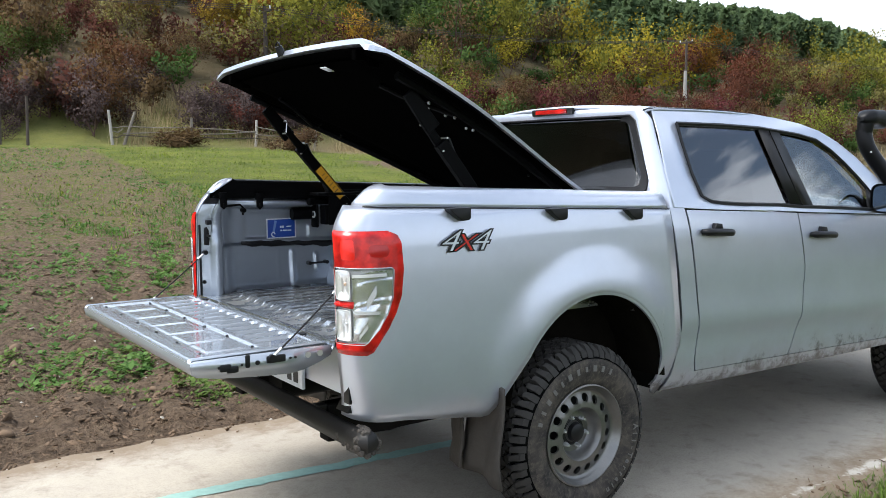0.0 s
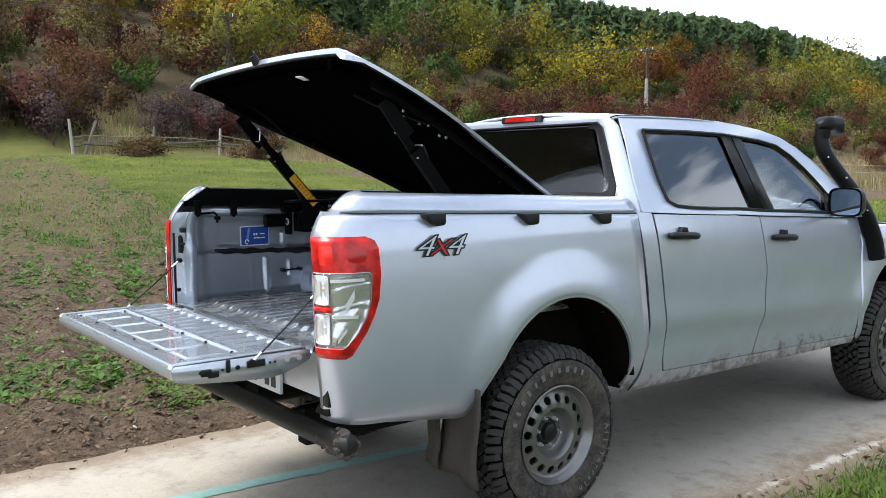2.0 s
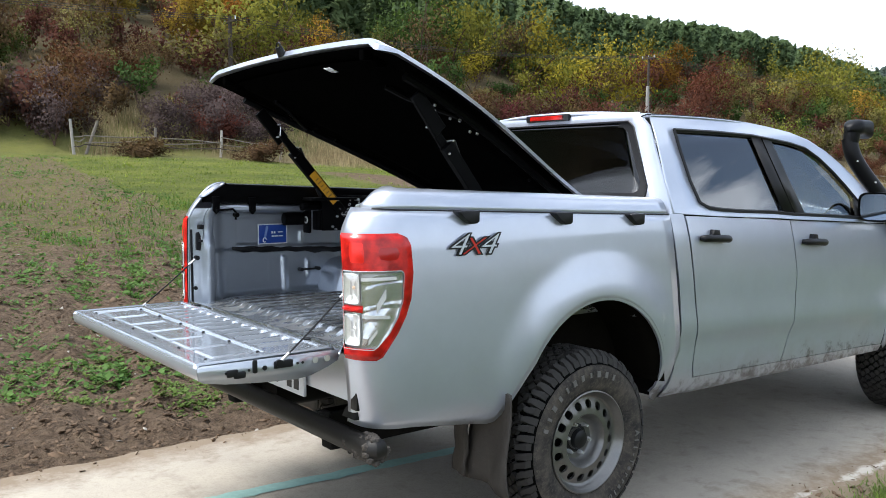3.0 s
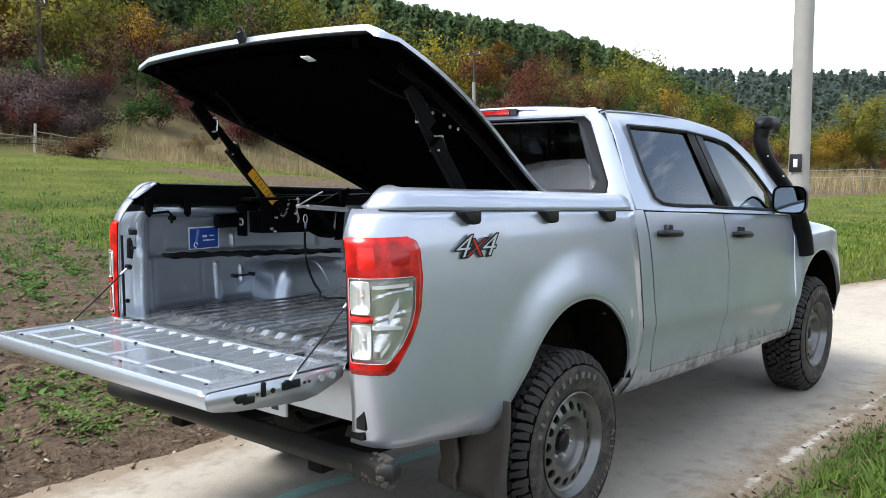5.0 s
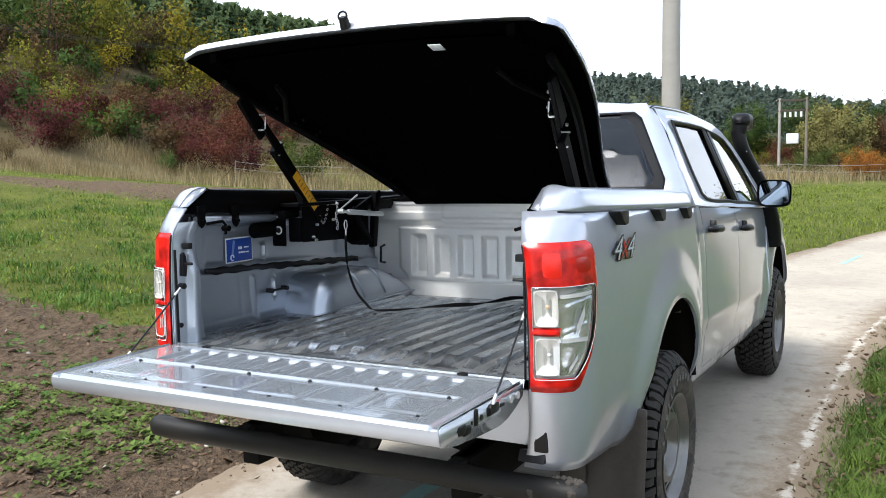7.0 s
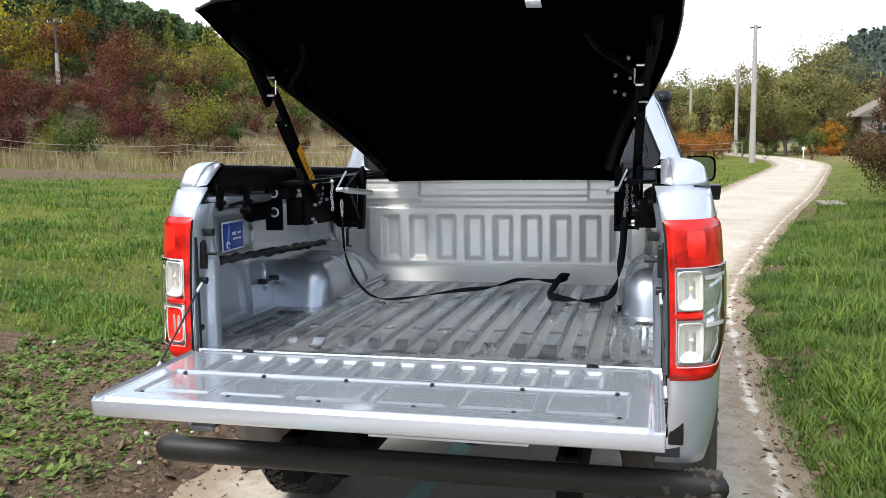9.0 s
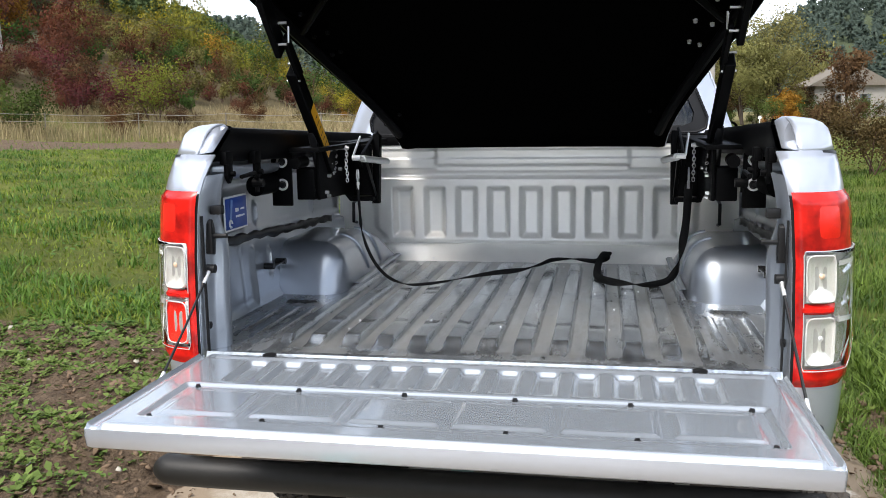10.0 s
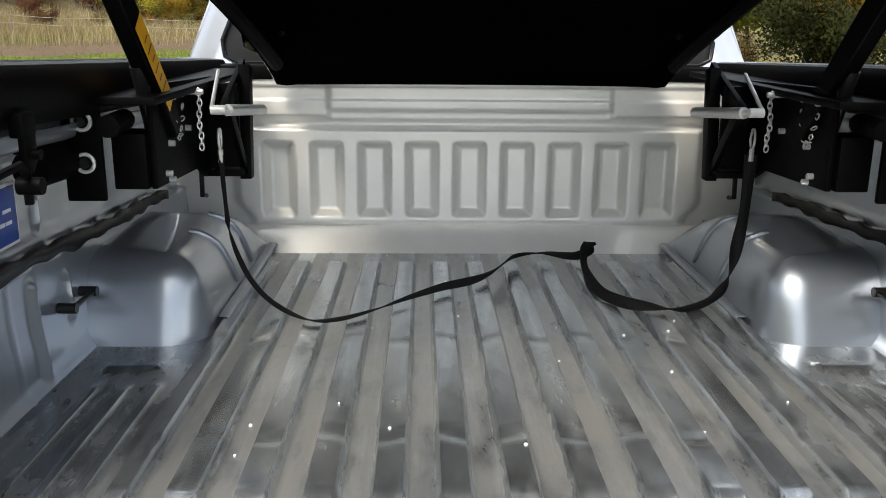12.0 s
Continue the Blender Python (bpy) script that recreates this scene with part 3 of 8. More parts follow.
def wheel_box(side):
    """The box over the wheel inside the bed: a leaning rear face round a wide corner, a flat top and an arched forward half with two ridges."""
    IN, BACK, R = 0.588, -0.352, 0.105
    PROFILE = [(0.0, 0.0), (0.004, 0.18), (0.009, 0.36), (0.016, 0.54), (0.026, 0.70), (0.040, 0.83), (0.058, 0.92), (0.080, 0.975), (0.105, 1.0)]

    def height(x):
        fore = max(0.0, min(1.0, (0.500 - x) / 0.42))
        return 0.182 * math.sin(fore * math.pi / 2) ** 0.75

    plan = [((BACK, 0.870 - 0.177 * k / 10), (1, 0)) for k in range(10)]
    plan += [((BACK + R - R * math.cos(a), IN + R - R * math.sin(a)), (math.cos(a), math.sin(a))) for a in [math.pi / 2 * k / 14 for k in range(15)]]
    plan += [((x, IN), (0, 1)) for x in [BACK + R + (0.500 - BACK - R) * k / 44 for k in range(1, 45)]]

    def place(at, inward, inset, up, off=0.0):
        x, y = at[0] + inward[0] * (inset + 0.030 * up), at[1] + inward[1] * inset
        return (x - inward[0] * off, side * (y - inward[1] * off), FLOOR - 0.012 + height(x) * up + off * up)
    bm = bmesh.new()
    rows = []
    for at, inward in plan:
        row = [place(at, inward, a, b) for a, b in PROFILE]
        x, y, z = row[-1]
        for k in (0.33, 0.66, 1.0):
            row.append((x + (max(x, -0.19) - x) * k, side * (abs(y) + (0.870 - abs(y)) * k), z + 0.004 * k))
        rows.append(row)
    grid(bm, rows)
    w = part("wheel_box", bm, SILVER_SHADED, truck, "rounded silver wheel box inside the bed", angle=70)
    for x0 in (-0.055, 0.135):  # pressed ridges over the forward half
        bm = bmesh.new()
        tube(bm, [place((x0 + 0.05 * (1 - k / 16) ** 2, IN), (0, 1), table([(q, a) for q, (a, b) in enumerate(PROFILE)], 1.4 + 6.4 * k / 16), table([(q, b) for q, (a, b) in enumerate(PROFILE)], 1.4 + 6.4 * k / 16), 0.001) for k in range(17)], 0.008, 10)
        part("ridge", bm, SILVER_SHADED, w)
    inner = lambda x: IN
    xs = [-0.22 + 0.66 * k / 40 for k in range(41)]
    bm = bmesh.new()  # flange where the box is welded to the floor
    grid(bm, [[(x, side * (inner(x) - d), FLOOR + 0.0145 - 0.006 * k) for k, d in ((0, -0.002), (0, 0.016), (1, 0.022))] for x in xs])
    part("flange", bm, SILVER_SHADED, w, thick=0.002)


def bed_inner(side):
    bm = bmesh.new()
    xs = [-1.0 + 1.52 * i / 152 for i in range(153)]
    zs = [0.915, 0.925, 0.935, 0.945] + [0.955 + 0.465 * i / 62 for i in range(63)]
    ledge = lambda x: 1.182 - 0.052 * (x + 0.9)
    rows = []
    for z in zs:
        row = []
        for x in xs:
            led = ledge(x)
            y = 0.832 + 0.010 * step(0.95, 1.10, z) + 0.038 * step(led - 0.012, led + 0.004, z) - 0.022 * step(0.955, 0.915, z)
            if z > led:   # pressed field with the sticker, its rear end rounded
                inside = min((x + 0.835) / 0.03, (z - led - 0.012) / 0.025, (1.355 - z) / 0.025)
                y += 0.010 * step(0, 1, inside) - 0.012
            for rx, rw, lo, hi in ((-0.553, 0.020, 0.925, led - 0.03), (-0.407, 0.014, 0.985, 1.11), (0.16, 0.018, led + 0.02, 1.30), (-0.428, 0.014, led + 0.02, 1.27)):
                if lo < z < hi:
                    y -= 0.013 * step(rw, rw * 0.35, abs(x - rx)) * step(lo, lo + 0.03, z) * step(hi, hi - 0.02, z)
            y -= 0.004 * step(0.004, 0.0, abs(x + 0.642)) * (z < led - 0.02)
            y -= 0.092 * step(-0.890, -0.990, x)
            row.append((x, side * y, max(z, 1.045) if abs(x - 0.065) < 0.31 else z))
        rows.append(row)
    grid(bm, rows)
    w = part("bed_inner_side", bm, SILVER_SHADED, truck, "silver pressed inner bed side", angle=60)
    bm = bmesh.new()  # dark foam strip pushed under the ledge
    xs_ = [-0.86 + 1.16 * i / 40 for i in range(41)]
    rows = [[(x, side * (0.836 + 0.006 * math.sin(x * 9)), ledge(x) + 0.002 + dz * (0.75 + 0.25 * math.sin(x * 31) * math.sin(x * 13)) + 0.003 * math.sin(x * 57)) for x in xs_] for dz in (-0.022, 0.0, 0.014)]
    grid(bm, rows)
    part("foam_strip", bm, BLACK, w, "black foam strip along the ledge", thick=0.010)
    bm = bmesh.new()  # bright rounded lip under the rail, seen behind the catches
    grid(bm, [[(x, side * (0.775 + dy), RAIL(x) + dz) for x in (-0.98, -0.6, -0.2, 0.2)] for dy, dz in ((0.05, -0.075), (0.0, -0.055), (-0.01, -0.03))])
    part("rail_flange", bm, SILVER_SHADED, w, angle=60, thick=0.002)
    bm = bmesh.new()  # rear post
    prof = [(-1.150, 0.006), (-1.142, -0.004), (-1.095, -0.010), (-1.082, -0.017), (-1.071, -0.032), (-1.056, -0.040), (-1.036, -0.039), (-1.021, -0.026), (-1.011, 0.0), (-0.996, 0.03)]
    rows = []
    for i in range(21):
        z = 0.915 + 0.49 * i / 20
        j = 0.03 * step(0.55, 0.8, i / 20)
        jamb = table(BED_Y, z) - 0.158
        rows.append([(x + 0.016 + 0.085 * max(0.0, (z - 1.355) / 0.13) ** 1.4, side * (min(jamb, 0.749) + y + (j if k > 3 else 0)), z) for k, (x, y) in enumerate(prof)])
    grid(bm, rows)
    post = part("rear_post", bm, SILVER_SHADED, truck, "silver rear bed post", angle=60)
    bm = bmesh.new()
    # black strip added for the dark gap between lamp and post
    box(bm, -1.130, -1.118, side * 0.731, side * 0.7355, 0.93, 1.300, 0.002)
    part("gap_strip", bm, BLACK, post, "black strip standing in for the dark gap beside the lamp")
    bm = bmesh.new()  # striker
    box(bm, -1.098, -1.072, side * 0.690, side * 0.722, 1.300, 1.324, 0.004)
    prism(bm, [(-1.102, 1.195), (-1.082, 1.19), (-1.076, 1.225), (-1.080, 1.27), (-1.090, 1.288), (-1.102, 1.28)], 1, side * 0.718, side * 0.738, 0.003)
    rod(bm, (-1.090, side * 0.730, 1.243), (-1.090, side * 0.680, 1.243), 0.006)
    part("striker", bm, BLACK, post, "black latch striker")
    bm = bmesh.new()
    rod(bm, (-1.105, side * 0.742, 1.00), (-1.105, side * 0.733, 1.00), 0.010)
    part("plug", bm, BLACK, post)
    bm = bmesh.new()  # stay cable
    a, b = Vector((-1.100, side * 0.728, 1.155)), Vector((-1.40, side * 0.742, 0.912))
    rod(bm, a + Vector((0, side * 0.012, 0)), a - Vector((0, side * 0.014, 0)), 0.012)
    rod(bm, b + Vector((0, side * 0.006, 0)), b - Vector((0, side * 0.01, 0)), 0.014)
    tube(bm, [a, a + (b - a) * 0.5 - Vector((0, 0, 0.004)), b], 0.0035, 6)
    c = part("stay_cable", bm, BLACK, truck, "thin black tailgate stay cable")
    for p, q in ((a, b), (b, a)):
        bm = bmesh.new()
        rod(bm, p + (q - p) * 0.03, p + (q - p) * 0.135, 0.006, 0.005)
        part("ferrule", bm, CHROME, c)
    # tie-down hooks on the wall
    bm = bmesh.new()
    rod(bm, (-0.46, side * 0.808, 1.045), (-0.352, side * 0.808, 1.045), 0.0055)
    for x in (-0.46, -0.352):
        rod(bm, (x, side * 0.836, 1.045), (x, side * 0.800, 1.045), 0.0105)
    part("tie_down", bm, BLACK, w, "black tie-down bar")
    bm = bmesh.new()
    tube(bm, [(0.475, side * 0.775, 1.175), (0.437, side * 0.775, 1.168), (0.432, side * 0.775, 1.085), (0.475, side * 0.775, 1.078)], 0.007, 8)
    part("tie_down", bm, BLACK, w)


for s in (-1, 1):
    wheel_box(s)
    bed_inner(s)

# sticker on the far inner side
bm = bmesh.new()
box(bm, -0.694, -0.516, 0.8655, 0.8685, 1.192, 1.304, 0.001)
sticker = part("sticker", bm, WHITE, truck, "blue and white instruction sticker")
bm = bmesh.new()
box(bm, -0.688, -0.522, 0.8640, 0.8654, 1.198, 1.298, 0.001)
part("blue_field", bm, BLUE, sticker)
bm = bmesh.new()
for x0, x1, z0, z1 in ((-0.614, -0.604, 1.250, 1.262), (-0.600, -0.590, 1.250, 1.262), (-0.574, -0.545, 1.254, 1.260), (-0.612, -0.600, 1.232, 1.239), (-0.596, -0.572, 1.232, 1.239), (-0.568, -0.545, 1.232, 1.238)):
    box(bm, x0, x1, 0.8628, 0.8639, z0, z1, 0)
tube(bm, [(-0.655 + 0.010 * math.cos(a), 0.8630, 1.216 + 0.012 * math.sin(a)) for a in [2 * math.pi * i / 12 for i in range(11)]], 0.0032, 6)
tagged(part("print", bm, WHITE, sticker), kind="stuff")
bm = bmesh.new()
prism(bm, [(-0.660, 1.226), (-0.648, 1.224), (-0.632, 1.290), (-0.646, 1.294)], 1, 0.8628, 0.8639)
part("light_streak", bm, speckled("pale_blue_print", (0.16, 0.26, 0.52), 0.4, 0.1, 20, 100, 0.0), sticker)


# bed rails with silver caps, black inside
def bed_rail(side):
    prof = prof_cap = [(-0.001, 0.001), (-0.001, 0.020), (-0.005, 0.040), (-0.010, 0.056), (-0.022, 0.069), (-0.040, 0.077), (-0.062, 0.080), (-0.064, 0.074)]
    us = [-1.185 + 0.285 * i / 16 for i in range(17)] + [-0.87 + 1.45 * i / 24 for i in range(25)]
    bm = bmesh.new()
    grid(bm, [[bed_point(u, RAIL(max(u, -1.12)) + dz, side, out) for out, dz in prof] for u in us])
    r = part("bed_rail", bm, SILVER, truck, "silver lid rail along the bed side", angle=50, thick=0.004)
    bm = bmesh.new()
    prof = [(0.850, 0.002), (0.822, 0.060), (0.816, 0.0755), (0.800, 0.079), (0.745, 0.079), (0.722, 0.076), (0.714, 0.062), (0.714, 0.012), (0.735, -0.015), (0.80, -0.02), (0.84, -0.02)]
    tuck = lambda x, y: 0.714 + (y - 0.714) * (1 - 0.65 * step(-0.90, -0.98, x))
    grid(bm, [[(x + 1.55 * max(0.0, dz) * step(-0.93, -1.05, x), side * tuck(x + 1.55 * max(0.0, dz) * step(-0.93, -1.05, x), y), RAIL(x) + dz) for y, dz in prof] for x in [-1.055 + 1.615 * i / 24 for i in range(25)]], True)
    part("inner_trim", bm, GLOSS_BLACK, r, "black rail trim")
    bm = bmesh.new()  # plate that closes the rear end of the rail
    ring = [bed_point(-1.181, RAIL(-1.12) + dz, side, out - 0.003) for out, dz in prof_cap[:-1]] + [(-0.945, side * 0.725, RAIL(-1.05) + 0.072), (-1.05, side * 0.725, RAIL(-1.05) + 0.010)]
    bm.faces.new([bm.verts.new(p) for p in ring])
    part("end_plate", bm, SILVER, r, thick=0.003)
    bm = bmesh.new()  # black ribbon drawn for the shadow line in the gap under the cap
    us_ = [-1.10 + 1.69 * i / 60 for i in range(61)]
    grid(bm, [[bed_point(u, RAIL(max(u, -1.12)) + dz, side, 0.0045) for u in us_] for dz in (-0.003, 0.003)])
    part("seal", bm, BLACK, r)
    for x in (-0.668, -0.147, 0.325):
        bm = bmesh.new()
        z = RAIL(x)
        prism(bm, [(x - 0.052, z + 0.002), (x + 0.050, z + 0.002), (x + 0.050, z - 0.040), (x + 0.040, z - 0.048), (x + 0.008, z - 0.050), (x - 0.020, z - 0.030), (x - 0.048, z - 0.008)], 1, side * 0.872, side * 0.918, 0.005)
        part("clamp", bm, BLACK, r, "black plastic rail clamp")
    # small black catches hanging inside
    for x in (-1.0, -0.80):
        bm = bmesh.new()
        box(bm, x - 0.022, x + 0.022, side * 0.700, side * 0.722, RAIL(x) - 0.025, RAIL(x) + 0.012, 0.005)
        prism(bm, [(x - 0.018, RAIL(x) - 0.02), (x + 0.018, RAIL(x) - 0.02), (x + 0.018, RAIL(x) - 0.06), (x, RAIL(x) - 0.078), (x - 0.018, RAIL(x) - 0.06)], 1, side * 0.700, side * 0.712, 0.003)
        rod(bm, (x, side * 0.70, RAIL(x) - 0.05), (x, side * 0.688, RAIL(x) - 0.05), 0.008)
        part("catch", bm, GLOSS_BLACK, r, "black lid catch")
    bm = bmesh.new()
    tube(bm, [(-1.02, side * 0.66, 1.395), (-0.93, side * 0.66, 1.40), (-0.915, side * 0.66, 1.385), (-0.915, side * 0.66, 1.345)], 0.006, 8)
    rod(bm, (-0.915, side * 0.672, 1.37), (-0.915, side * 0.640, 1.37), 0.012)
    part("latch_rod", bm, GLOSS_BLACK, r, "bent black latch rod")


for s in (-1, 1):
    bed_rail(s)


# tailgate, folded down
def tailgate_part():
    ys = [-0.735 + 1.47 * i / 294 for i in range(295)]
    xs = [-1.152 - 0.55 * i / 110 for i in range(111)]
    rows = []
    for x in xs:
        row = []
        for y in ys:
            z = 0.941
            z -= 0.018 * step(-1.175, -1.160, x)
            bar = step(-1.190, -1.200, x) * (1 - step(-1.205, -1.215, x))
            z += 0.004 * bar * (abs(y) < 0.68)
            t = ((y + 0.0458) / 0.0915) % 1.0
            bay = step(-1.215, -1.235, x) * (1 - step(-1.375, -1.395, x)) * (1 - step(0.60, 0.615, abs(y)))
            z -= 0.013 * bay * (1 - step(0.18, 0.34, abs(t - 0.5)))  if abs(y) < 0.62 else 0
            sx, sy = min(-1.412 - x, x + 1.640), 0.655 - abs(y)
            edge = min(sx, sy)
            if edge > 0:
                z -= 0.007 * step(0.0, 0.010, edge)
                k = (y + 0.655) / 0.2183
                inner = min(sx - 0.035, sy - 0.03, (0.5 - abs(k % 1.0 - 0.5)) * 0.2183 - 0.012)
                z += 0.004 * step(0.0, 0.012, inner)
            z -= 0.010 * step(0.700, 0.712, abs(y)) * (1 - step(0.728, 0.735, abs(y)))
            z -= 0.012 * step(-1.690, -1.702, x) ** 2
            row.append((x, y, z))
        rows.append(row)
    bm = bmesh.new()
    grid(bm, rows)
    g = part("tailgate", bm, SILVER_TG, truck, "open silver tailgate with pressed ribs and screwed cover panel", angle=60)
    bm = bmesh.new()  # outer skin below and the ends
    prof = [(-1.702, 0.929), (-1.7035, 0.915), (-1.698, 0.890), (-1.680, 0.879), (-1.60, 0.864), (-1.46, 0.851), (-1.33, 0.843), (-1.27, 0.850), (-1.20, 0.872), (-1.155, 0.892)]
    grid(bm, [[(x, y, z) for x, z in prof] for y in [-0.737 + 1.474 * i / 30 for i in range(31)]])
    part("outer_skin", bm, SILVER, g, angle=60)
    for s in (-1, 1):
        bm = bmesh.new()
        out = [(-1.152, 0.930), (-1.200, 0.932), (-1.40, 0.934), (-1.690, 0.938)] + prof
        bm.faces.new([bm.verts.new((x, s * 0.736, z)) for x, z in out])
        end = part("end_plate", bm, SILVER_TG, g, thick=0.003)
        for x0, x1, z0, z1 in ((-1.598, -1.556, 0.886, 0.912), (-1.572, -1.528, 0.878, 0.902), (-1.502, -1.484, 0.888, 0.936), (-1.420, -1.345, 0.893, 0.921)):
            bm = bmesh.new()
            box(bm, x0, x1, s * 0.734, s * 0.745, z0, z1, 0.006)
            part("latch", bm, BLACK, end, "black tailgate latch")
        for x, r in ((-1.455, 0.009), (-1.325, 0.005), (-1.305, 0.005), (-1.60, 0.005), (-1.515, 0.005)):
            bm = bmesh.new()
            rod(bm, (x, s * 0.734, 0.902), (x, s * 0.740, 0.902), r)
            part("plug", bm, BLACK, end)
        for x in (-1.255, -1.205):
            bm = bmesh.new()
            rod(bm, (x, s * 0.734, 0.905), (x, s * 0.744, 0.905), 0.012, n=10)
            part("bolt", bm, CHROME, end)
        bm = bmesh.new()
        rod(bm, (-1.178, s * 0.54, 0.936), (-1.178, s * 0.54, 0.946), 0.018)
        part("rubber_stop", bm, BLACK, g)
    for i in range(6):
        y = -0.62 + 1.24 * i / 5
        for x in (-1.424, -1.628):
            bm = bmesh.new()
            rod(bm, (x, y * (1.0 if x > -1.5 else 1.02), 0.934), (x, y * (1.0 if x > -1.5 else 1.02), 0.9405), 0.007, 0.005, 8)
            part("screw", bm, BLACK, g, "black cover screw")


SILVER_TG = paint("silver_paint_tailgate", (0.43, 0.47, 0.515), 0.27, 0.6, mud=False)
tailgate_part()


# cab and front
DLO = [(0.842, 1.803), (1.20, 1.800), (1.52, 1.790), (1.704, 1.773), (1.87, 1.757), (2.032, 1.729), (2.150, 1.670), (2.254, 1.593), (2.350, 1.505), (2.450, 1.400), (2.500, 1.322), (2.364, 1.320), (2.05, 1.340), (1.692, 1.359), (1.476, 1.376), (1.20, 1.388), (1.036, 1.399), (0.93, 1.412), (0.87, 1.440), (0.845, 1.55), (0.838, 1.70)]
HULL = [(0.715, 1.868), (1.15, 1.882), (1.52, 1.872), (1.75, 1.848), (1.93, 1.822), (2.10, 1.782), (2.26, 1.715), (2.40, 1.630), (2.54, 1.520), (2.68, 1.395), (2.80, 1.275), (2.45, 1.288), (2.08, 1.310), (1.70, 1.330), (1.476, 1.345), (1.20, 1.358), (1.00, 1.368), (0.84, 1.378), (0.640, 1.392), (0.655, 1.56), (0.682, 1.75)]


def glass_y(z, x=1.0):
    return 0.872 - 0.40 * (z - 1.36) - 0.03 * step(1.80, 1.88, z)


def pane(bm, pts, deep):
    """A flat sheet of glass with both its faces."""
    a, b = [bm.verts.new(p) for p in pts], [bm.verts.new(Vector(p) + Vector(deep)) for p in pts]
    bm.faces.new(a)
    bm.faces.new(b[::-1])
    for i in range(len(a)):
        j = (i + 1) % len(a)
        bm.faces.new((a[i], a[j], b[j], b[i]))


def cab_side(side):
    # greenhouse frame between the window opening and the roof edge
    bm = bmesh.new()
    rows = []
    for t in (0.0, 0.06, 0.5, 0.94, 1.0):
        rows.append([(d[0] + (h[0] - d[0]) * t, side * (glass_y(d[1] + (h[1] - d[1]) * t) + (0.012 if 0.03 < t else 0.0)), d[1] + (h[1] - d[1]) * t) for d, h in zip(DLO, HULL)])
    grid(bm, rows, True)
    part("cab_side_frame", bm, SILVER, truck, "silver cab pillars and roof side", angle=60, thick=0.006)
    # black seals and pillar trims
    bm = bmesh.new()
    ring = [(x, side * (glass_y(z) + 0.014), z) for x, z in DLO]
    tube(bm, ring + [ring[0]], 0.011, 6)
    part("window_seal", bm, BLACK, truck, "black window seal")
    bm = bmesh.new()
    o = [(1.520, 1.795), (1.700, 1.778), (1.700, 1.354), (1.470, 1.372)]
    lo = [(1.505, 1.795), (1.690, 1.776), (1.795, 1.352), (1.590, 1.366)]
    grid(bm, [[(x, side * (glass_y(z) + 0.016), z) for x, z in (lo[0], lo[1])], [(x, side * (glass_y(z) + 0.016), z) for x, z in (lo[3], lo[2])]])
    part("pillar_trim", bm, BLACK, truck, "black door pillar trim", thick=0.006)
    bm = bmesh.new()
    tube(bm, [(1.60 + 0.09 * k / 6, side * (glass_y(1.785 - 0.425 * k / 6) + 0.020), 1.785 - 0.425 * k / 6) for k in range(7)], 0.0035, 6)
    part("pillar_seam", bm, UNDER, truck)
    # panes
    for name, pts in (("rear_side_window", [(0.842, 1.803), (1.20, 1.800), (1.53, 1.790), (1.61, 1.362), (1.476, 1.376), (1.20, 1.388), (1.036, 1.399), (0.93, 1.412), (0.87, 1.440), (0.845, 1.55), (0.838, 1.70)]), ("front_side_window", [(1.67, 1.778), (1.87, 1.757), (2.032, 1.729), (2.150, 1.670), (2.254, 1.593), (2.350, 1.505), (2.450, 1.400), (2.500, 1.322), (2.364, 1.320), (2.05, 1.340), (1.765, 1.355)])):
        bm = bmesh.new()
        pane(bm, [(x, side * (glass_y(z) + 0.004), z) for x, z in pts], (0, -side * 0.004, 0))
        o = part(name, bm, PRIVACY if name[0] == "r" else GLASS, truck, "tinted side window", angle=20)
        o.visible_shadow = False
    # mirror triangle
    bm = bmesh.new()
    bm.faces.new([bm.verts.new((x, side * (glass_y(z) + 0.016), z)) for x, z in ((2.33, 1.316), (2.51, 1.318), (2.40, 1.45))])
    part("quarter_trim", bm, BLACK, truck, thick=0.006)

    def skin(name, xl, xr, z0, z1, label, nx=18, nz=22, inset=0.005):
        bm = bmesh.new()
        rows = []
        for k in range(-1, nz + 2):
            v = min(1.0, max(0.0, k / nz))
            row = []
            for i in range(-1, nx + 2):
                u = min(1.0, max(0.0, i / nx))
                za = z0(0) + (z1(0) - z0(0)) * v
                x = xl(za) + inset + (xr(za) - xl(za) - 2 * inset) * u
                z = z0(x) + inset + (z1(x) - z0(x) - 2 * inset) * v
                deep = 0.016 if (i < 0 or i > nx or k < 0 or k > nz) else 0.0
                row.append((x, side * (cab_y(x, z) - deep), z))
            rows.append(row)
        grid(bm, rows)
        return part(name, bm, SILVER, truck, label, angle=50, thick=0.003)
    belt = lambda x: BELT(x) - 0.033 if x else BELT(1.2) - 0.033
    sill = lambda x: 0.560 - 0.030 * (x - 0.84) if x else 0.55
    redge = lambda z: table([(0.56, 0.830), (0.60, 0.812), (0.742, 0.819), (0.978, 0.789), (1.32, 0.735), (1.40, 0.72)], z)
    split = lambda z: table([(0.53, 1.612), (0.60, 1.640), (0.763, 1.693), (1.05, 1.716), (1.28, 1.676), (1.40, 1.66)], z)
    fedge = lambda z: table([(0.49, 2.690), (0.53, 2.742), (0.645, 2.763), (0.97, 2.807), (1.28, 2.79)], z)
    rear = lambda z: table([(0.47, 0.612), (0.56, 0.644), (0.742, 0.682), (0.99, 0.667), (1.38, 0.606)], z)
    skin("cab_corner", rear, redge, lambda x: 0.478, lambda x: 1.392 if not x else 1.396 - 0.06 * (x - 0.62), "silver cab corner panel", 6)
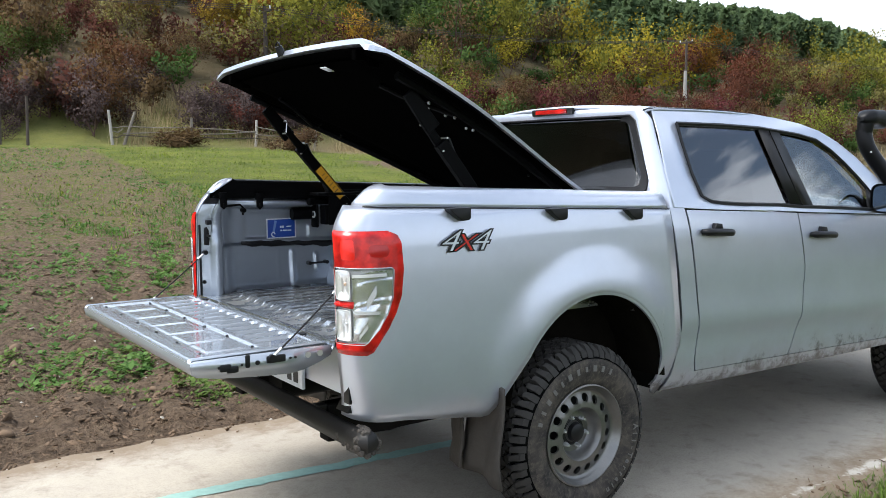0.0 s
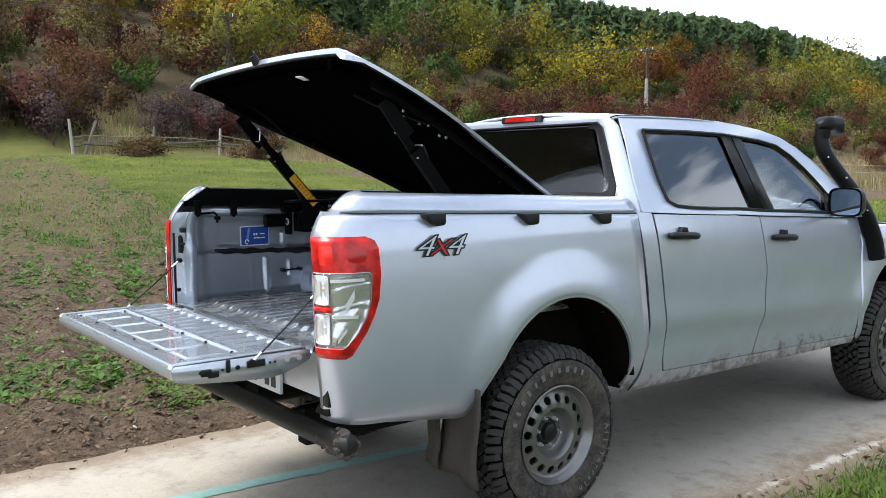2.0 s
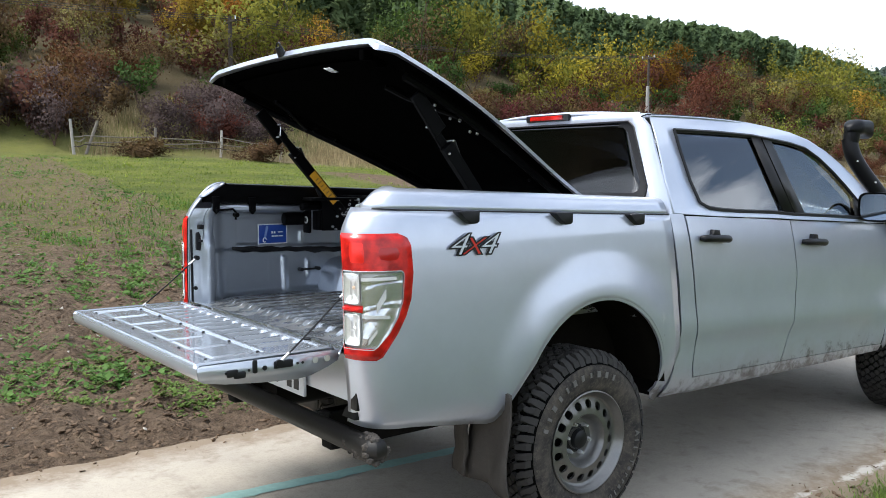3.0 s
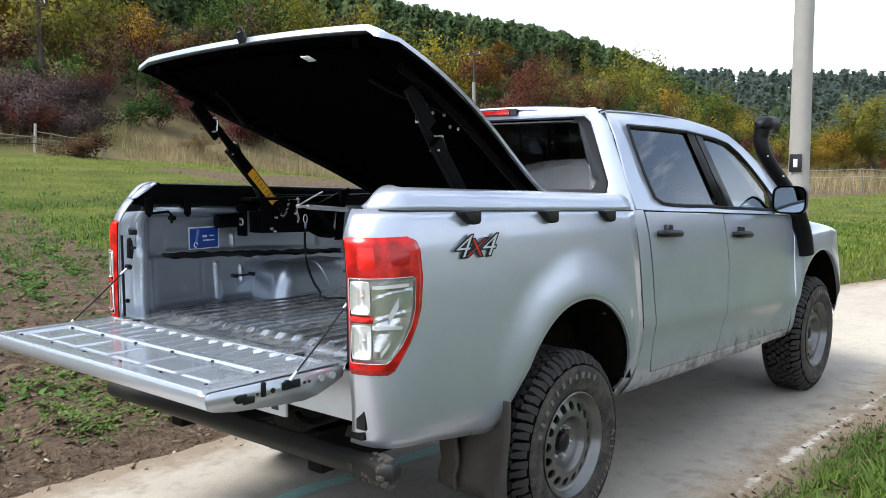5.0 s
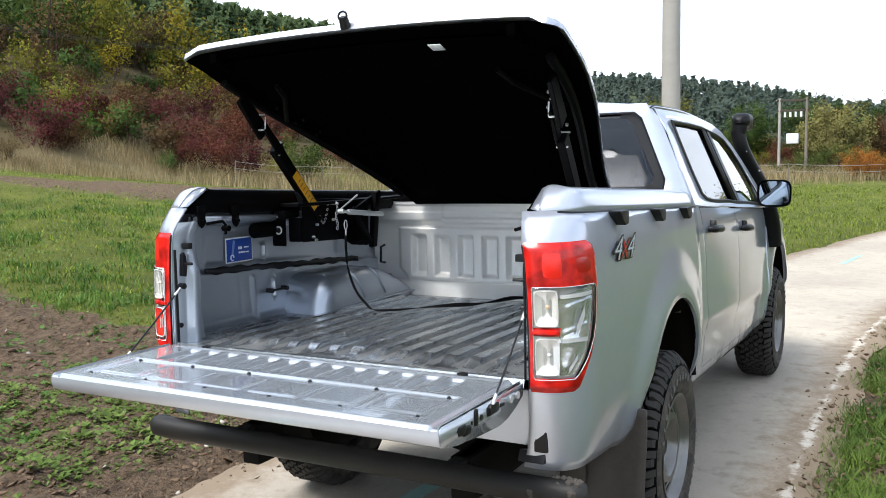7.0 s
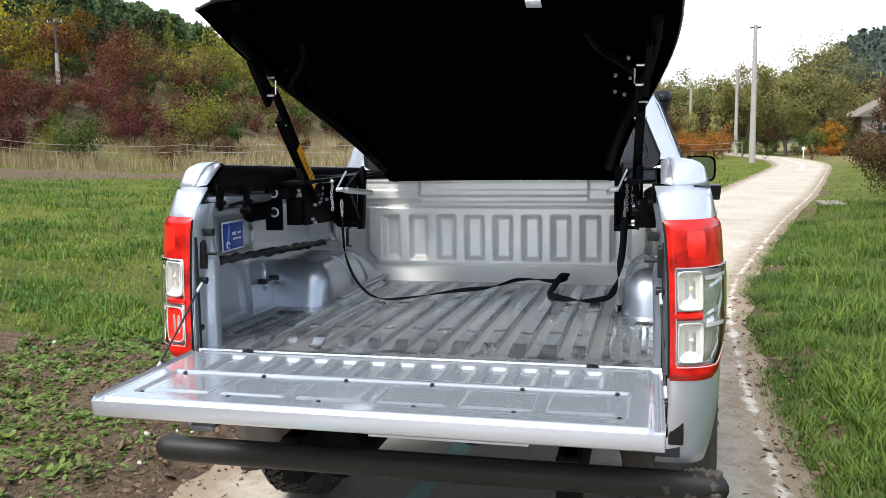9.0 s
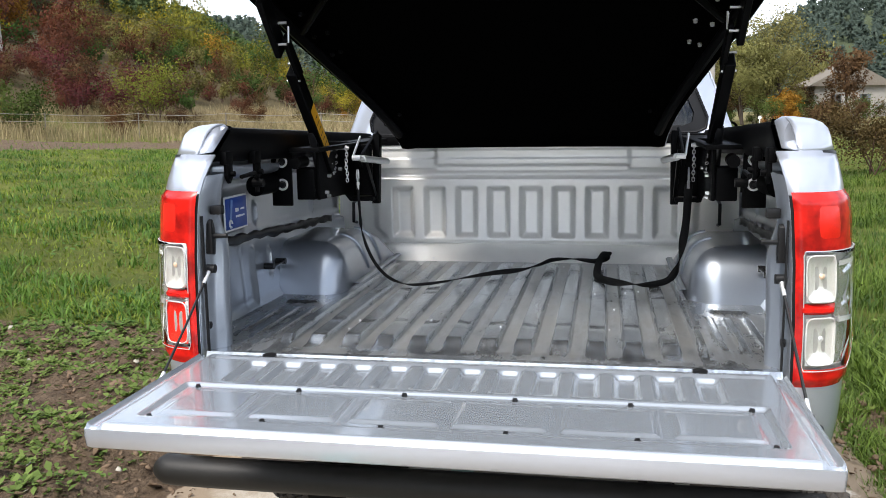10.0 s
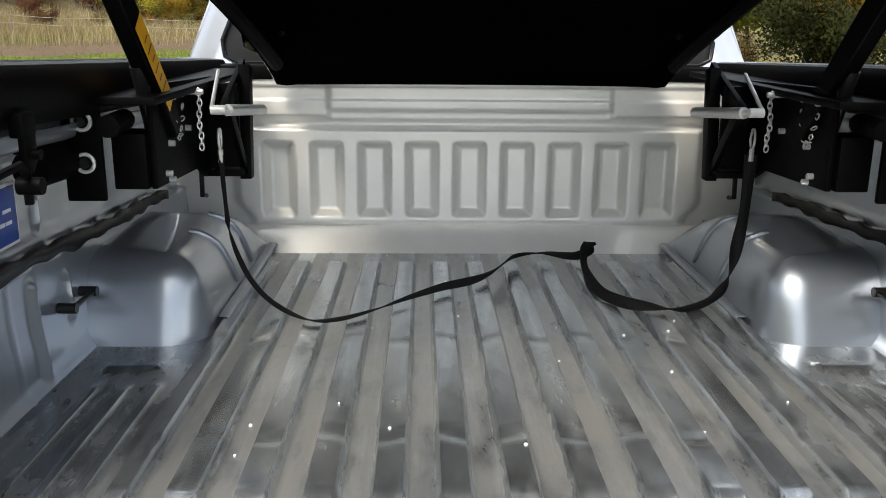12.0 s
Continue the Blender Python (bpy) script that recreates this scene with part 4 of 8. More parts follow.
    d1 = skin("rear_door", redge, split, sill, belt, "silver rear door with black handle")
    d2 = skin("front_door", split, fedge, sill, belt, "silver front door with black handle")
    skin("rocker_panel", lambda z: 0.80, lambda z: 2.75, lambda x: 0.475 - 0.008 * (x - 0.8), sill, "muddy silver sill", 24, 5, 0.0)
    bm = bmesh.new()  # dark gaps between the panels
    grid(bm, [[(x, side * (cab_y(x, z) - 0.022), z) for x in [0.66 + 2.15 * i / 30 for i in range(31)]] for z in [0.50 + 0.83 * k / 16 for k in range(17)]])
    part("door_gap", bm, UNDER, truck)
    for d, hx, hz in ((d1, 0.934, 1.262), (d2, 1.870, 1.200)):
        bm = bmesh.new()
        y = cab_y(hx, hz)
        pts = [(hx - 0.105, side * (y + 0.006), hz + 0.004), (hx - 0.095, side * (y + 0.030), hz + 0.004), (hx - 0.05, side * (y + 0.040), hz + 0.002), (hx + 0.05, side * (y + 0.040), hz - 0.004), (hx + 0.095, side * (y + 0.030), hz - 0.008), (hx + 0.105, side * (y + 0.006), hz - 0.008)]
        tube(bm, smooth_line(pts, 4), 0.016, 10, [0.014 + 0.005 * step(0, 5, min(i, 20 - i)) for i in range(21)])
        prism(bm, [(hx - 0.030, hz + 0.01), (hx + 0.040, hz + 0.006), (hx + 0.030, hz + 0.040), (hx - 0.015, hz + 0.044)], 1, side * (y - 0.01), side * (y + 0.022), 0.006)
        part("door_handle", bm, BLACK, d, "black plastic door handle")
        bm = bmesh.new()
        bmesh.ops.create_uvsphere(bm, u_segments=16, v_segments=8, radius=1, matrix=Matrix.LocRotScale((hx + 0.012, side * (y - 0.001), hz - 0.026), None, (0.038, 0.004, 0.028)))
        part("handle_recess", bm, BADGE_SILVER, d)
    # front wing
    low = line((2.76, 0.50), (2.80, 0.47), 3) + arc(ARCH_F, 0.472, 184, -4, 40)
    low += line((3.78, 0.50), (3.98, 0.55), 5)
    top = [(2.812 + 1.20 * i / (len(low) - 1), 1.238 - 0.10 * (i / (len(low) - 1)) - 0.16 * (i / (len(low) - 1)) ** 4) for i in range(len(low))]
    bm = bmesh.new()
    sheet(bm, low, top, lambda x, z: (x, side * (cab_y(x, z) - 0.20 * step(3.72, 4.06, x) - 0.06 * step(1.12, 1.26, z)), z), 20)
    w = part("front_wing", bm, SILVER, truck, "silver front wing with flared arch", thick=0.005)
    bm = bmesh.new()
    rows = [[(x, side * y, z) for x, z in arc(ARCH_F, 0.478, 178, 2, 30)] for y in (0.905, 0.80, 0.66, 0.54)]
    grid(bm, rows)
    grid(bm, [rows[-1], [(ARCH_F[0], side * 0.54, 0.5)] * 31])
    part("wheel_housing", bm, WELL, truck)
    bm = bmesh.new()  # amber side repeater
    box(bm, 3.02, 3.07, side * 0.905, side * 0.915, 1.07, 1.09, 0.004)
    part("side_repeater", bm, AMBER, w)
    # exterior mirror
    bm = bmesh.new()
    c = (2.42, side * 1.005, 1.386)
    rows = []
    for k in range(9):
        t = k / 8
        x = c[0] - 0.055 + 0.16 * t
        f = (1 - 0.75 * t ** 2.5)
        rows.append([(x, c[1] + side * 0.105 * f * math.copysign(abs(math.cos(a)) ** 0.5, math.cos(a)), c[2] + 0.088 * f * math.copysign(abs(math.sin(a)) ** 0.5, math.sin(a))) for a in [2 * math.pi * i / 28 for i in range(28)]])
    vs = grid(bm, rows, True)
    bm.faces.new(vs[-1])
    tube(bm, [(2.46, side * 0.875, 1.325), (2.45, side * 0.93, 1.335), (2.44, side * 0.97, 1.35)], 0.028, 10)
    mir = part("wing_mirror", bm, BLACK, truck, "black plastic wing mirror")
    bm = bmesh.new()
    bm.faces.new([bm.verts.new((c[0] - 0.048, c[1] + side * 0.092 * math.copysign(abs(math.cos(a)) ** 0.5, math.cos(a)), c[2] + 0.077 * math.copysign(abs(math.sin(a)) ** 0.5, math.sin(a)))) for a in [2 * math.pi * i / 28 for i in range(28)]])
    part("mirror_glass", bm, MIRROR, mir)


for s in (-1, 1):
    cab_side(s)


def cab_shell():
    # roof
    xs = [(0.655, 1.872), (0.70, 1.885)] + [(x, z) for x, z in zip([0.9, 1.15, 1.35, 1.52, 1.75, 1.93, 2.05], [1.888, 1.888, 1.884, 1.876, 1.853, 1.827, 1.800])]
    rows = []
    for k, (x, z) in enumerate(xs):
        row = []
        for i in range(25):
            v = -1 + 2 * i / 24
            half = 0.660 - 0.02 * (k == 0)
            row.append((x + 0.03 * v * v * (k < 2), half * v, z - 0.012 + 0.040 * (1 - abs(v) ** 2.4)))
        rows.append(row)
    bm = bmesh.new()
    grid(bm, rows)
    part("roof", bm, SILVER, truck, "silver cab roof", angle=60, thick=0.01)
    for s in (-1, 1):
        bm = bmesh.new()
        tube(bm, [(x, s * 0.652, z - 0.006) for x, z in xs], 0.004, 6)
        part("roof_channel", bm, BLACK, truck)
    # rear of the cab: frame, glass, brake lamp
    bm = bmesh.new()
    G = [(-0.575, 1.846), (0.575, 1.846), (0.610, 1.818), (0.735, 1.52), (0.728, 1.474), (0.690, 1.456), (-0.690, 1.456), (-0.728, 1.474), (-0.735, 1.52), (-0.610, 1.818)]
    bx = lambda y, z: 0.596 + 0.14 * (z - 1.47) + 0.010 * (y / 0.72) ** 2
    edge = [(0.668, 0.630, 1.890), (0.686, glass_y(1.82) + 0.004, 1.82), (0.648, glass_y(1.47) + 0.012, 1.47), (0.640, glass_y(1.39) + 0.010, 1.39), (0.60, 0.80, 1.20)]
    F = [(x, -y, z) for x, y, z in edge[:1]] + edge + [(x, -y, z) for x, y, z in edge[:0:-1]]
    rows = []
    for t in (0, 0.05, 0.35, 0.7, 0.9, 1):
        row = []
        for g, f in zip(G, F):
            y, z = g[0] + (f[1] - g[0]) * t, g[1] + (f[2] - g[1]) * t
            gx, k = bx(*g) + (0.012 if t == 0 else 0), t ** 2.6
            row.append((gx + (f[0] - gx) * k, y, z))
        rows.append(row)
    grid(bm, rows, True)
    part("cab_rear_panel", bm, SILVER, truck, "silver cab rear panel", angle=60, thick=0.006)
    bm = bmesh.new()
    rows = [[(bx(y * w, z) + 0.015, y * (w + 0.022), z + 0.014 * (z > 1.84) - 0.014 * (z < 1.46)) for y in [-1 + 2 * i / 12 for i in range(13)]] for z, w in ((1.848, 0.575), (1.818, 0.610), (1.65, 0.684), (1.52, 0.735), (1.474, 0.728), (1.456, 0.690))]
    grid(bm, rows)
    o = part("rear_window", bm, REAR_GLASS, truck, "dark tinted rear window", angle=60, thick=0.004)
    o.visible_shadow = False
    bm = bmesh.new()  # black printed border of the glass
    grid(bm, [[(bx(y * k, 1.65 + (z - 1.65) * k) + 0.010, y * k, 1.65 + (z - 1.65) * (2 * k - 1)) for y, z in G] for k in (1.02, 0.925)], True)
    part("glass_border", bm, BLACK, o)
    bm = bmesh.new()
    ring = [(bx(y, z) - 0.002, y, z) for y, z in G]
    tube(bm, ring + [ring[0]], 0.005, 6)
    part("rear_window_seal", bm, BLACK, truck)
    bm = bmesh.new()
    box(bm, 0.640, 0.70, -0.165, 0.165, 1.868, 1.905, 0.008)
    lamp = part("high_brake_lamp", bm, BLACK, truck, "red high-level brake lamp")
    bm = bmesh.new()
    box(bm, 0.632, 0.66, -0.125, 0.125, 1.874, 1.898, 0.005)
    part("lens", bm, RED, lamp)
    # bonnet, windscreen, nose
    bm = bmesh.new()
    rows = []
    for k in range(15):
        t = k / 14
        x = 2.62 + 1.44 * t
        rows.append([(x - 0.10 * v * v * step(0.6, 1, t) + 0.10 * v * v * step(0.3, 0, t), (0.80 - 0.06 * t ** 2) * v, 1.262 - 0.10 * t - 0.11 * t ** 4 + 0.035 * (1 - v * v)) for v in [-1 + 2 * i / 20 for i in range(21)]])
    grid(bm, rows)
    part("bonnet", bm, SILVER, truck, "silver bonnet", angle=60, thick=0.006)
    bm = bmesh.new()
    rows = []
    for k in range(7):
        t = k / 6
        rows.append([(2.08 + 0.70 * t - 0.10 * v * v, (0.63 + 0.17 * t) * v, 1.815 - 0.55 * t + 0.02 * (1 - v * v)) for v in [-1 + 2 * i / 12 for i in range(13)]])
    grid(bm, rows)
    o = part("windscreen", bm, GLASS, truck, "clear windscreen", angle=60, thick=0.005)
    o.visible_shadow = False
    bm = bmesh.new()
    grid(bm, [[(4.10 - 0.22 * abs(v) ** 3 + dx, 0.80 * v, z) for v in [-1 + 2 * i / 16 for i in range(17)]] for z, dx in ((1.09, -0.05), (0.95, 0.0), (0.70, 0.03), (0.45, -0.02))])
    part("nose", bm, SILVER, truck, "silver front bumper", thick=0.01)
    bm = bmesh.new()
    for z in (0.80, 0.88, 0.96):
        box(bm, 4.085, 4.115, -0.45, 0.45, z - 0.025, z + 0.025, 0.01)
    part("grille", bm, BLACK, truck)
    for s in (-1, 1):
        bm = bmesh.new()
        box(bm, 3.90, 4.02, s * 0.52, s * 0.74, 0.88, 1.03, 0.02)
        part("headlight", bm, REFLECTOR, truck, "clear headlight")
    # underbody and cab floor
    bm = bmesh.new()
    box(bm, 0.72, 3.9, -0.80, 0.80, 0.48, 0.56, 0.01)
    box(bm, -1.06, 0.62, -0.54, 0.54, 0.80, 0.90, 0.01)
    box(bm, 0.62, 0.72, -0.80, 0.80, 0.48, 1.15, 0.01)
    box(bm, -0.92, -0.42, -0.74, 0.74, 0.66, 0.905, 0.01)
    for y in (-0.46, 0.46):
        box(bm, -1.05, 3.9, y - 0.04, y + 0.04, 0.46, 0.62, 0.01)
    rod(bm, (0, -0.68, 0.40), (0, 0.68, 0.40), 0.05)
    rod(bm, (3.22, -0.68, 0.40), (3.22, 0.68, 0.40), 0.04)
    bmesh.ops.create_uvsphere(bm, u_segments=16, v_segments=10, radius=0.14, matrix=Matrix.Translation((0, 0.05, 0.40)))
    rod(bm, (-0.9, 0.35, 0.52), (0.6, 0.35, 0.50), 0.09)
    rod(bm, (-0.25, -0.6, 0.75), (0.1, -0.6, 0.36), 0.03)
    part("underbody", bm, UNDER, truck, "dirty chassis and underbody, coloured near black for shade")
    # seats and dash
    bm = bmesh.new()
    for y in (-0.37, 0.37):
        box(bm, 1.65, 2.10, y - 0.24, y + 0.24, 0.85, 1.02, 0.05)
        box(bm, 1.52, 1.68, y - 0.23, y + 0.23, 0.98, 1.50, 0.06)
        box(bm, 1.53, 1.63, y - 0.12, y + 0.12, 1.51, 1.68, 0.04)
    box(bm, 0.90, 1.30, -0.66, 0.66, 0.85, 1.02, 0.05)
    box(bm, 0.78, 0.92, -0.66, 0.66, 0.98, 1.45, 0.05)
    for y in (-0.4, 0.4):
        box(bm, 0.80, 0.88, y - 0.12, y + 0.12, 1.46, 1.60, 0.03)
    part("seats", bm, SEAT, truck, "grey cloth seats")
    bm = bmesh.new()
    box(bm, 2.35, 2.75, -0.72, 0.72, 0.9, 1.25, 0.06)
    tube(bm, [(2.28 + 0.06 * math.sin(a), 0.37 + 0.19 * math.cos(a), 1.20 + 0.18 * math.sin(a)) for a in [2 * math.pi * i / 24 for i in range(25)]], 0.014, 8)
    part("dashboard", bm, BLACK, truck)
    bm = bmesh.new()  # belt webbing behind the rear window
    grid(bm, [[(0.735, y, 1.74), (0.735, y + 0.03, 1.74)] for y in (-0.60,)] + [[(0.78, -0.60, 1.45), (0.78, -0.57, 1.45)]])
    part("door_lining", bm, SEAT, truck, thick=0.004)


cab_shell()

# snorkel up the windscreen pillar
bm = bmesh.new()
tube(bm, smooth_line([(2.93, -0.93, 1.00), (2.90, -0.925, 1.12), (2.84, -0.915, 1.24), (2.78, -0.90, 1.34), (2.70, -0.86, 1.46), (2.60, -0.80, 1.60), (2.545, -0.765, 1.70), (2.535, -0.745, 1.80)], 5), 0.045, 12, [0.060 - 0.012 * step(0, 24, i) for i in range(36)])
snork = part("snorkel", bm, SNORKEL, truck, "black air intake snorkel on the windscreen pillar")
bm = bmesh.new()  # ram head: neck collar and a rounded forward-facing hood
rows = []
for k in range(15):
    t = k / 14
    x = 2.478 + 0.205 * t
    r = (0.25 + 0.75 * math.sin(min(1.0, t / 0.42) * math.pi / 2) ** 0.7)
    drop = 0.030 * step(0.55, 1.0, t)
    rows.append([(x, -0.762 + 0.060 * r * math.copysign(abs(math.cos(a)) ** 0.65, math.cos(a)), 1.868 - 0.012 * (1 - r) - drop * (math.sin(a) < 0) * 0.6 + 0.050 * r * math.copysign(abs(math.sin(a)) ** 0.65, math.sin(a))) for a in [2 * math.pi * i / 24 for i in range(24)]])
vs = grid(bm, rows, True)
bm.faces.new(vs[0])
bm.faces.new(vs[-1][::-1])
tube(bm, [(2.537, -0.750, 1.76), (2.536, -0.756, 1.80), (2.540, -0.760, 1.845)], 0.046, 14, [0.044, 0.047, 0.050])
part("snorkel_head", bm, SNORKEL, snork)
for p in ((2.56, -0.80, 1.66), (2.66, -0.87, 1.53), (2.80, -0.94, 1.32)):
    bm = bmesh.new()
    rod(bm, (p[0] - 0.03, p[1], p[2]), (p[0] - 0.036, p[1] - 0.008, p[2]), 0.006)
    part("screw", bm, CHROME, snork)

# badge on the bed side
base = Matrix.Translation((-0.651, -0.9065, 1.306)) @ pose(0, 0, 0, 90, 0, 0) @ pose(0, 0, 0, 0, 0, -1.5)
for body, dx, mat in (("4", -0.076, BADGE_FACE), ("X", 0.0, BADGE_RED), ("4", 0.076, BADGE_FACE)):
    wide = Matrix.Diagonal((1.5, 1.0, 1.0, 1.0))
    o = writing("badge_letter", body, 0.118 if body == "4" else 0.096, BADGE_BLACK, truck, base @ pose(dx, 0 if body == "4" else -0.006, 0) @ wide, 0.35, 0.0012, 0.0042, "black and silver four-by-four badge")
    writing("badge_face", body, 0.118 if body == "4" else 0.096, mat, o, pose(0, 0, 0.0012), 0.35, 0.001, -0.0016)


# rear tube bumper, plate, mud flaps
bm = bmesh.new()
tube(bm, smooth_line([(-1.085, -0.885, 0.575), (-1.10, -0.80, 0.575), (-1.10, 0.0, 0.575), (-1.10, 0.80, 0.575), (-1.085, 0.885, 0.575)], 10), 0.043, 20)
for s in (-1, 1):
    box(bm, -1.09, -0.85, s * 0.46 - 0.03, s * 0.46 + 0.03, 0.54, 0.62, 0.008)
bumper = part("rear_bumper_tube", bm, TUBE, truck, "scuffed muddy black tube bumper")
random.seed(12)
bm = bmesh.new()
for i in range(70):  # mud caked on the end of the tube
    y = -0.90 + 0.16 * random.random() ** 1.6
    a = random.uniform(0, 2 * math.pi)
    bmesh.ops.create_icosphere(bm, subdivisions=1, radius=random.uniform(0.007, 0.018), matrix=Matrix.Translation((-1.09 + 0.043 * math.cos(a), y, 0.575 + 0.043 * math.sin(a) - 0.004)))
part("caked_mud", bm, MUDDY, bumper, "dried mud caked on the tube end")
bm = bmesh.new()
box(bm, -1.065, -1.04, -0.72, 0.72, 0.70, 0.885, 0.01)
part("rear_valance", bm, SILVER, truck, "silver sill below the tailgate")
bm = bmesh.new()
box(bm, -1.085, -1.07, -0.34, 0.18, 0.655, 0.768, 0.004)
plate = part("number_plate", bm, WHITE, truck, "white rear number plate")
bm = bmesh.new()
for i in range(7):
    if i != 2:
        box(bm, -1.088, -1.0855, -0.28 + 0.062 * i - 0.02, -0.28 + 0.062 * i + 0.02, 0.677, 0.748, 0)
tagged(part("print", bm, DARK_PRINT, plate), kind="stuff")
for s in (-1, 1):
    bm = bmesh.new()
    box(bm, -1.115, -1.09, s * 0.755, s * 0.800, 0.70, 0.79, 0.006)
    prism(bm, [(-1.12, 0.665), (-1.04, 0.655), (-1.05, 0.685), (-1.10, 0.70)], 1, s * 0.70, s * 0.79, 0.004)
    part("bumper_blank", bm, BLACK, truck, "black blanking cap")
    bm = bmesh.new()
    rows = []
    for k in range(13):
        z = 0.70 - 0.43 * k / 12
        rows.append([(-0.455 + 0.035 * math.sin(k * 0.5) * 0.3 - 0.02 * t + 0.012 * math.sin(9 * t + k * 0.3), s * (0.655 + 0.285 * t), z + 0.012 * math.sin(5 * t)) for t in [i / 8 for i in range(9)]])
    grid(bm, rows)
    part("mud_flap", bm, MUDDY, truck, "muddy black rubber mud flap", thick=0.012)
    bm = bmesh.new()
    rows = [[(-0.47 - 0.03 * t - 0.02 * k / 6, s * (0.60 + 0.11 * t + 0.01 * math.sin(k * 2 + t * 7)), 0.60 - 0.30 * k / 6) for t in [i / 6 for i in range(7)]] for k in range(7)]
    grid(bm, rows)
    part("flap_bracket", bm, MUDDY, truck, thick=0.015)


# wheels
def wheel_meshes():
    R, W = 0.405, 0.265
    bm = bmesh.new()
    prof = [(0.222, 0.020), (0.232, 0.008), (0.250, 0.002), (0.275, -0.006), (0.300, -0.011), (0.325, -0.008), (0.340, -0.003), (0.350, 0.004), (0.362, 0.020), (0.374, 0.045), (0.380, 0.13), (0.374, W - 0.045), (0.362, W - 0.020), (0.345, W - 0.002), (0.29, W + 0.006), (0.235, W - 0.01), (0.222, W - 0.02)]
    lathe(bm, prof, 72)
    tyre = bm
    bm = bmesh.new()
    for i in range(62):  # shoulder blocks and sidewall biters
        a = 2 * math.pi * i / 62
        m = pose(0, 0, 0, 0, -math.degrees(a), 0)
        k = 0.010 if i % 2 else 0.0
        prism_pts = [(0.350 - k * 1.6, 0.000), (0.378, 0.013), (0.398, 0.032 + k), (R + 0.001, 0.046 + 0.6 * k), (0.380, 0.046)]
        for flip in (False, True):
            vs = []
            for dz in (-0.0150, 0.0150):
                vs.append([bm.verts.new(m @ Vector((r, (W - d) if flip else d, dz * (0.78 if r > 0.39 else 1.0) + (0.006 if d > 0.04 else 0) - (0.004 if i % 2 else 0)))) for r, d in prism_pts])
            bm.faces.new(vs[0])
            bm.faces.new(vs[1][::-1])
            for j in range(5):
                bm.faces.new((vs[0][j], vs[0][(j + 1) % 5], vs[1][(j + 1) % 5], vs[1][j]))
    lugs_out = bm
    bm = bmesh.new()
    for i in range(50):  # interlocking centre blocks
        for row, d in enumerate((0.070, 0.101, 0.1325, 0.164, 0.195)):
            a = 360 * (i + 0.5 * (row % 2)) / 50
            m = pose(0, 0, 0, 0, -a, 0) @ pose(0.3975, d, 0, (-1) ** (i + row) * 30, 0, 0)
            box(bm, -0.018, 0.0075, -0.0145, 0.0145, -0.014, 0.012, 0, m)
            box(bm, -0.018, 0.0070, -0.004, 0.017, 0.006, 0.019, 0, m)
    tread = bm
    band = bmesh.new()
    lathe(band, [(0.346, -0.002), (0.356, 0.008), (0.370, 0.024), (0.381, 0.048), (0.386, 0.09), (0.386, W - 0.09), (0.381, W - 0.048), (0.370, W - 0.024), (0.350, W - 0.006)], 72)
    # steel rim with sixteen round vents
    rim = bmesh.new()
    lathe(rim, [(0.228, 0.012), (0.230, 0.002), (0.224, 0.000), (0.218, 0.009), (0.213, 0.019), (0.208, 0.024), (0.206, 0.031), (0.199, 0.039), (0.192, 0.041)], 64)
    lathe(rim, [(0.125, 0.0245), (0.121, 0.025), (0.115, 0.032), (0.107, 0.056), (0.100, 0.078), (0.092, 0.086), (0.05, 0.088), (0.045, 0.074)], 64)
    lathe(rim, [(0.228, 0.012), (0.222, 0.10), (0.20, 0.20), (0.222, 0.25)], 48)
    for i in range(16):
        a0 = 2 * math.pi * i / 16
        def polar(r, a):
            d = 0.041 - 0.017 * (1 - step(0.135, 0.192, r))
            return (r * math.cos(a), d, r * math.sin(a))
        edge = []
        h = math.pi / 16
        for k in range(4):
            edge.append((0.123, a0 - h + 2 * h * k / 4))
        for k in range(4):
            edge.append((0.123 + 0.069 * k / 4, a0 + h))
        for k in range(4):
            edge.append((0.192, a0 + h - 2 * h * k / 4))
        for k in range(4):
            edge.append((0.192 - 0.069 * k / 4, a0 - h))
        c = (0.165 * math.cos(a0), 0.165 * math.sin(a0))
        hole, deep = [], []
        for r, a in edge:
            p = Vector((r * math.cos(a) - c[0], r * math.sin(a) - c[1])).normalized() * 0.0195
            x, z = c[0] + p.x, c[1] + p.y
            q = polar(math.hypot(x, z), math.atan2(z, x))
            hole.append(q)
            deep.append((q[0] * 0.995, q[1] + 0.012, q[2] * 0.995))
        grid(rim, [[polar(r, a) for r, a in edge], hole, deep], True)
    hub = bmesh.new()
    lathe(hub, [(0.001, 0.048), (0.030, 0.049), (0.040, 0.054), (0.043, 0.066), (0.046, 0.084), (0.092, 0.092), (0.094, 0.098)], 24)
    rod(hub, (0, 0.098, 0), (0, 0.24, 0), 0.185, 0.185, 40)
    lugs = bmesh.new()
    for i in range(6):
        a = 2 * math.pi * (i + 0.3) / 6
        p = Vector((0.070 * math.cos(a), 0.088, 0.070 * math.sin(a)))
        rod(lugs, p, p - Vector((0, 0.020, 0)), 0.0115, 0.0100, 6)
        rod(lugs, p - Vector((0, 0.020, 0)), p - Vector((0, 0.030, 0)), 0.009, 0.006, 10)
    letters = bmesh.new()
    random.seed(4)
    for start, count, gap in ((94, 11, 9.6),):
        for i in range(count):
            if start < 0 and i in (3,):
                continue
            a = start + (-gap if start > 0 else gap) * i if start < 0 else start + gap * i
            m = pose(0, 0, 0, 0, -a, 0) @ pose(0.304, -0.0135, 0)
            tall = 0.026 if (start > 0 and i != 3) else 0.022
            w = 0.006 + 0.004 * ((i * 7) % 3) / 2
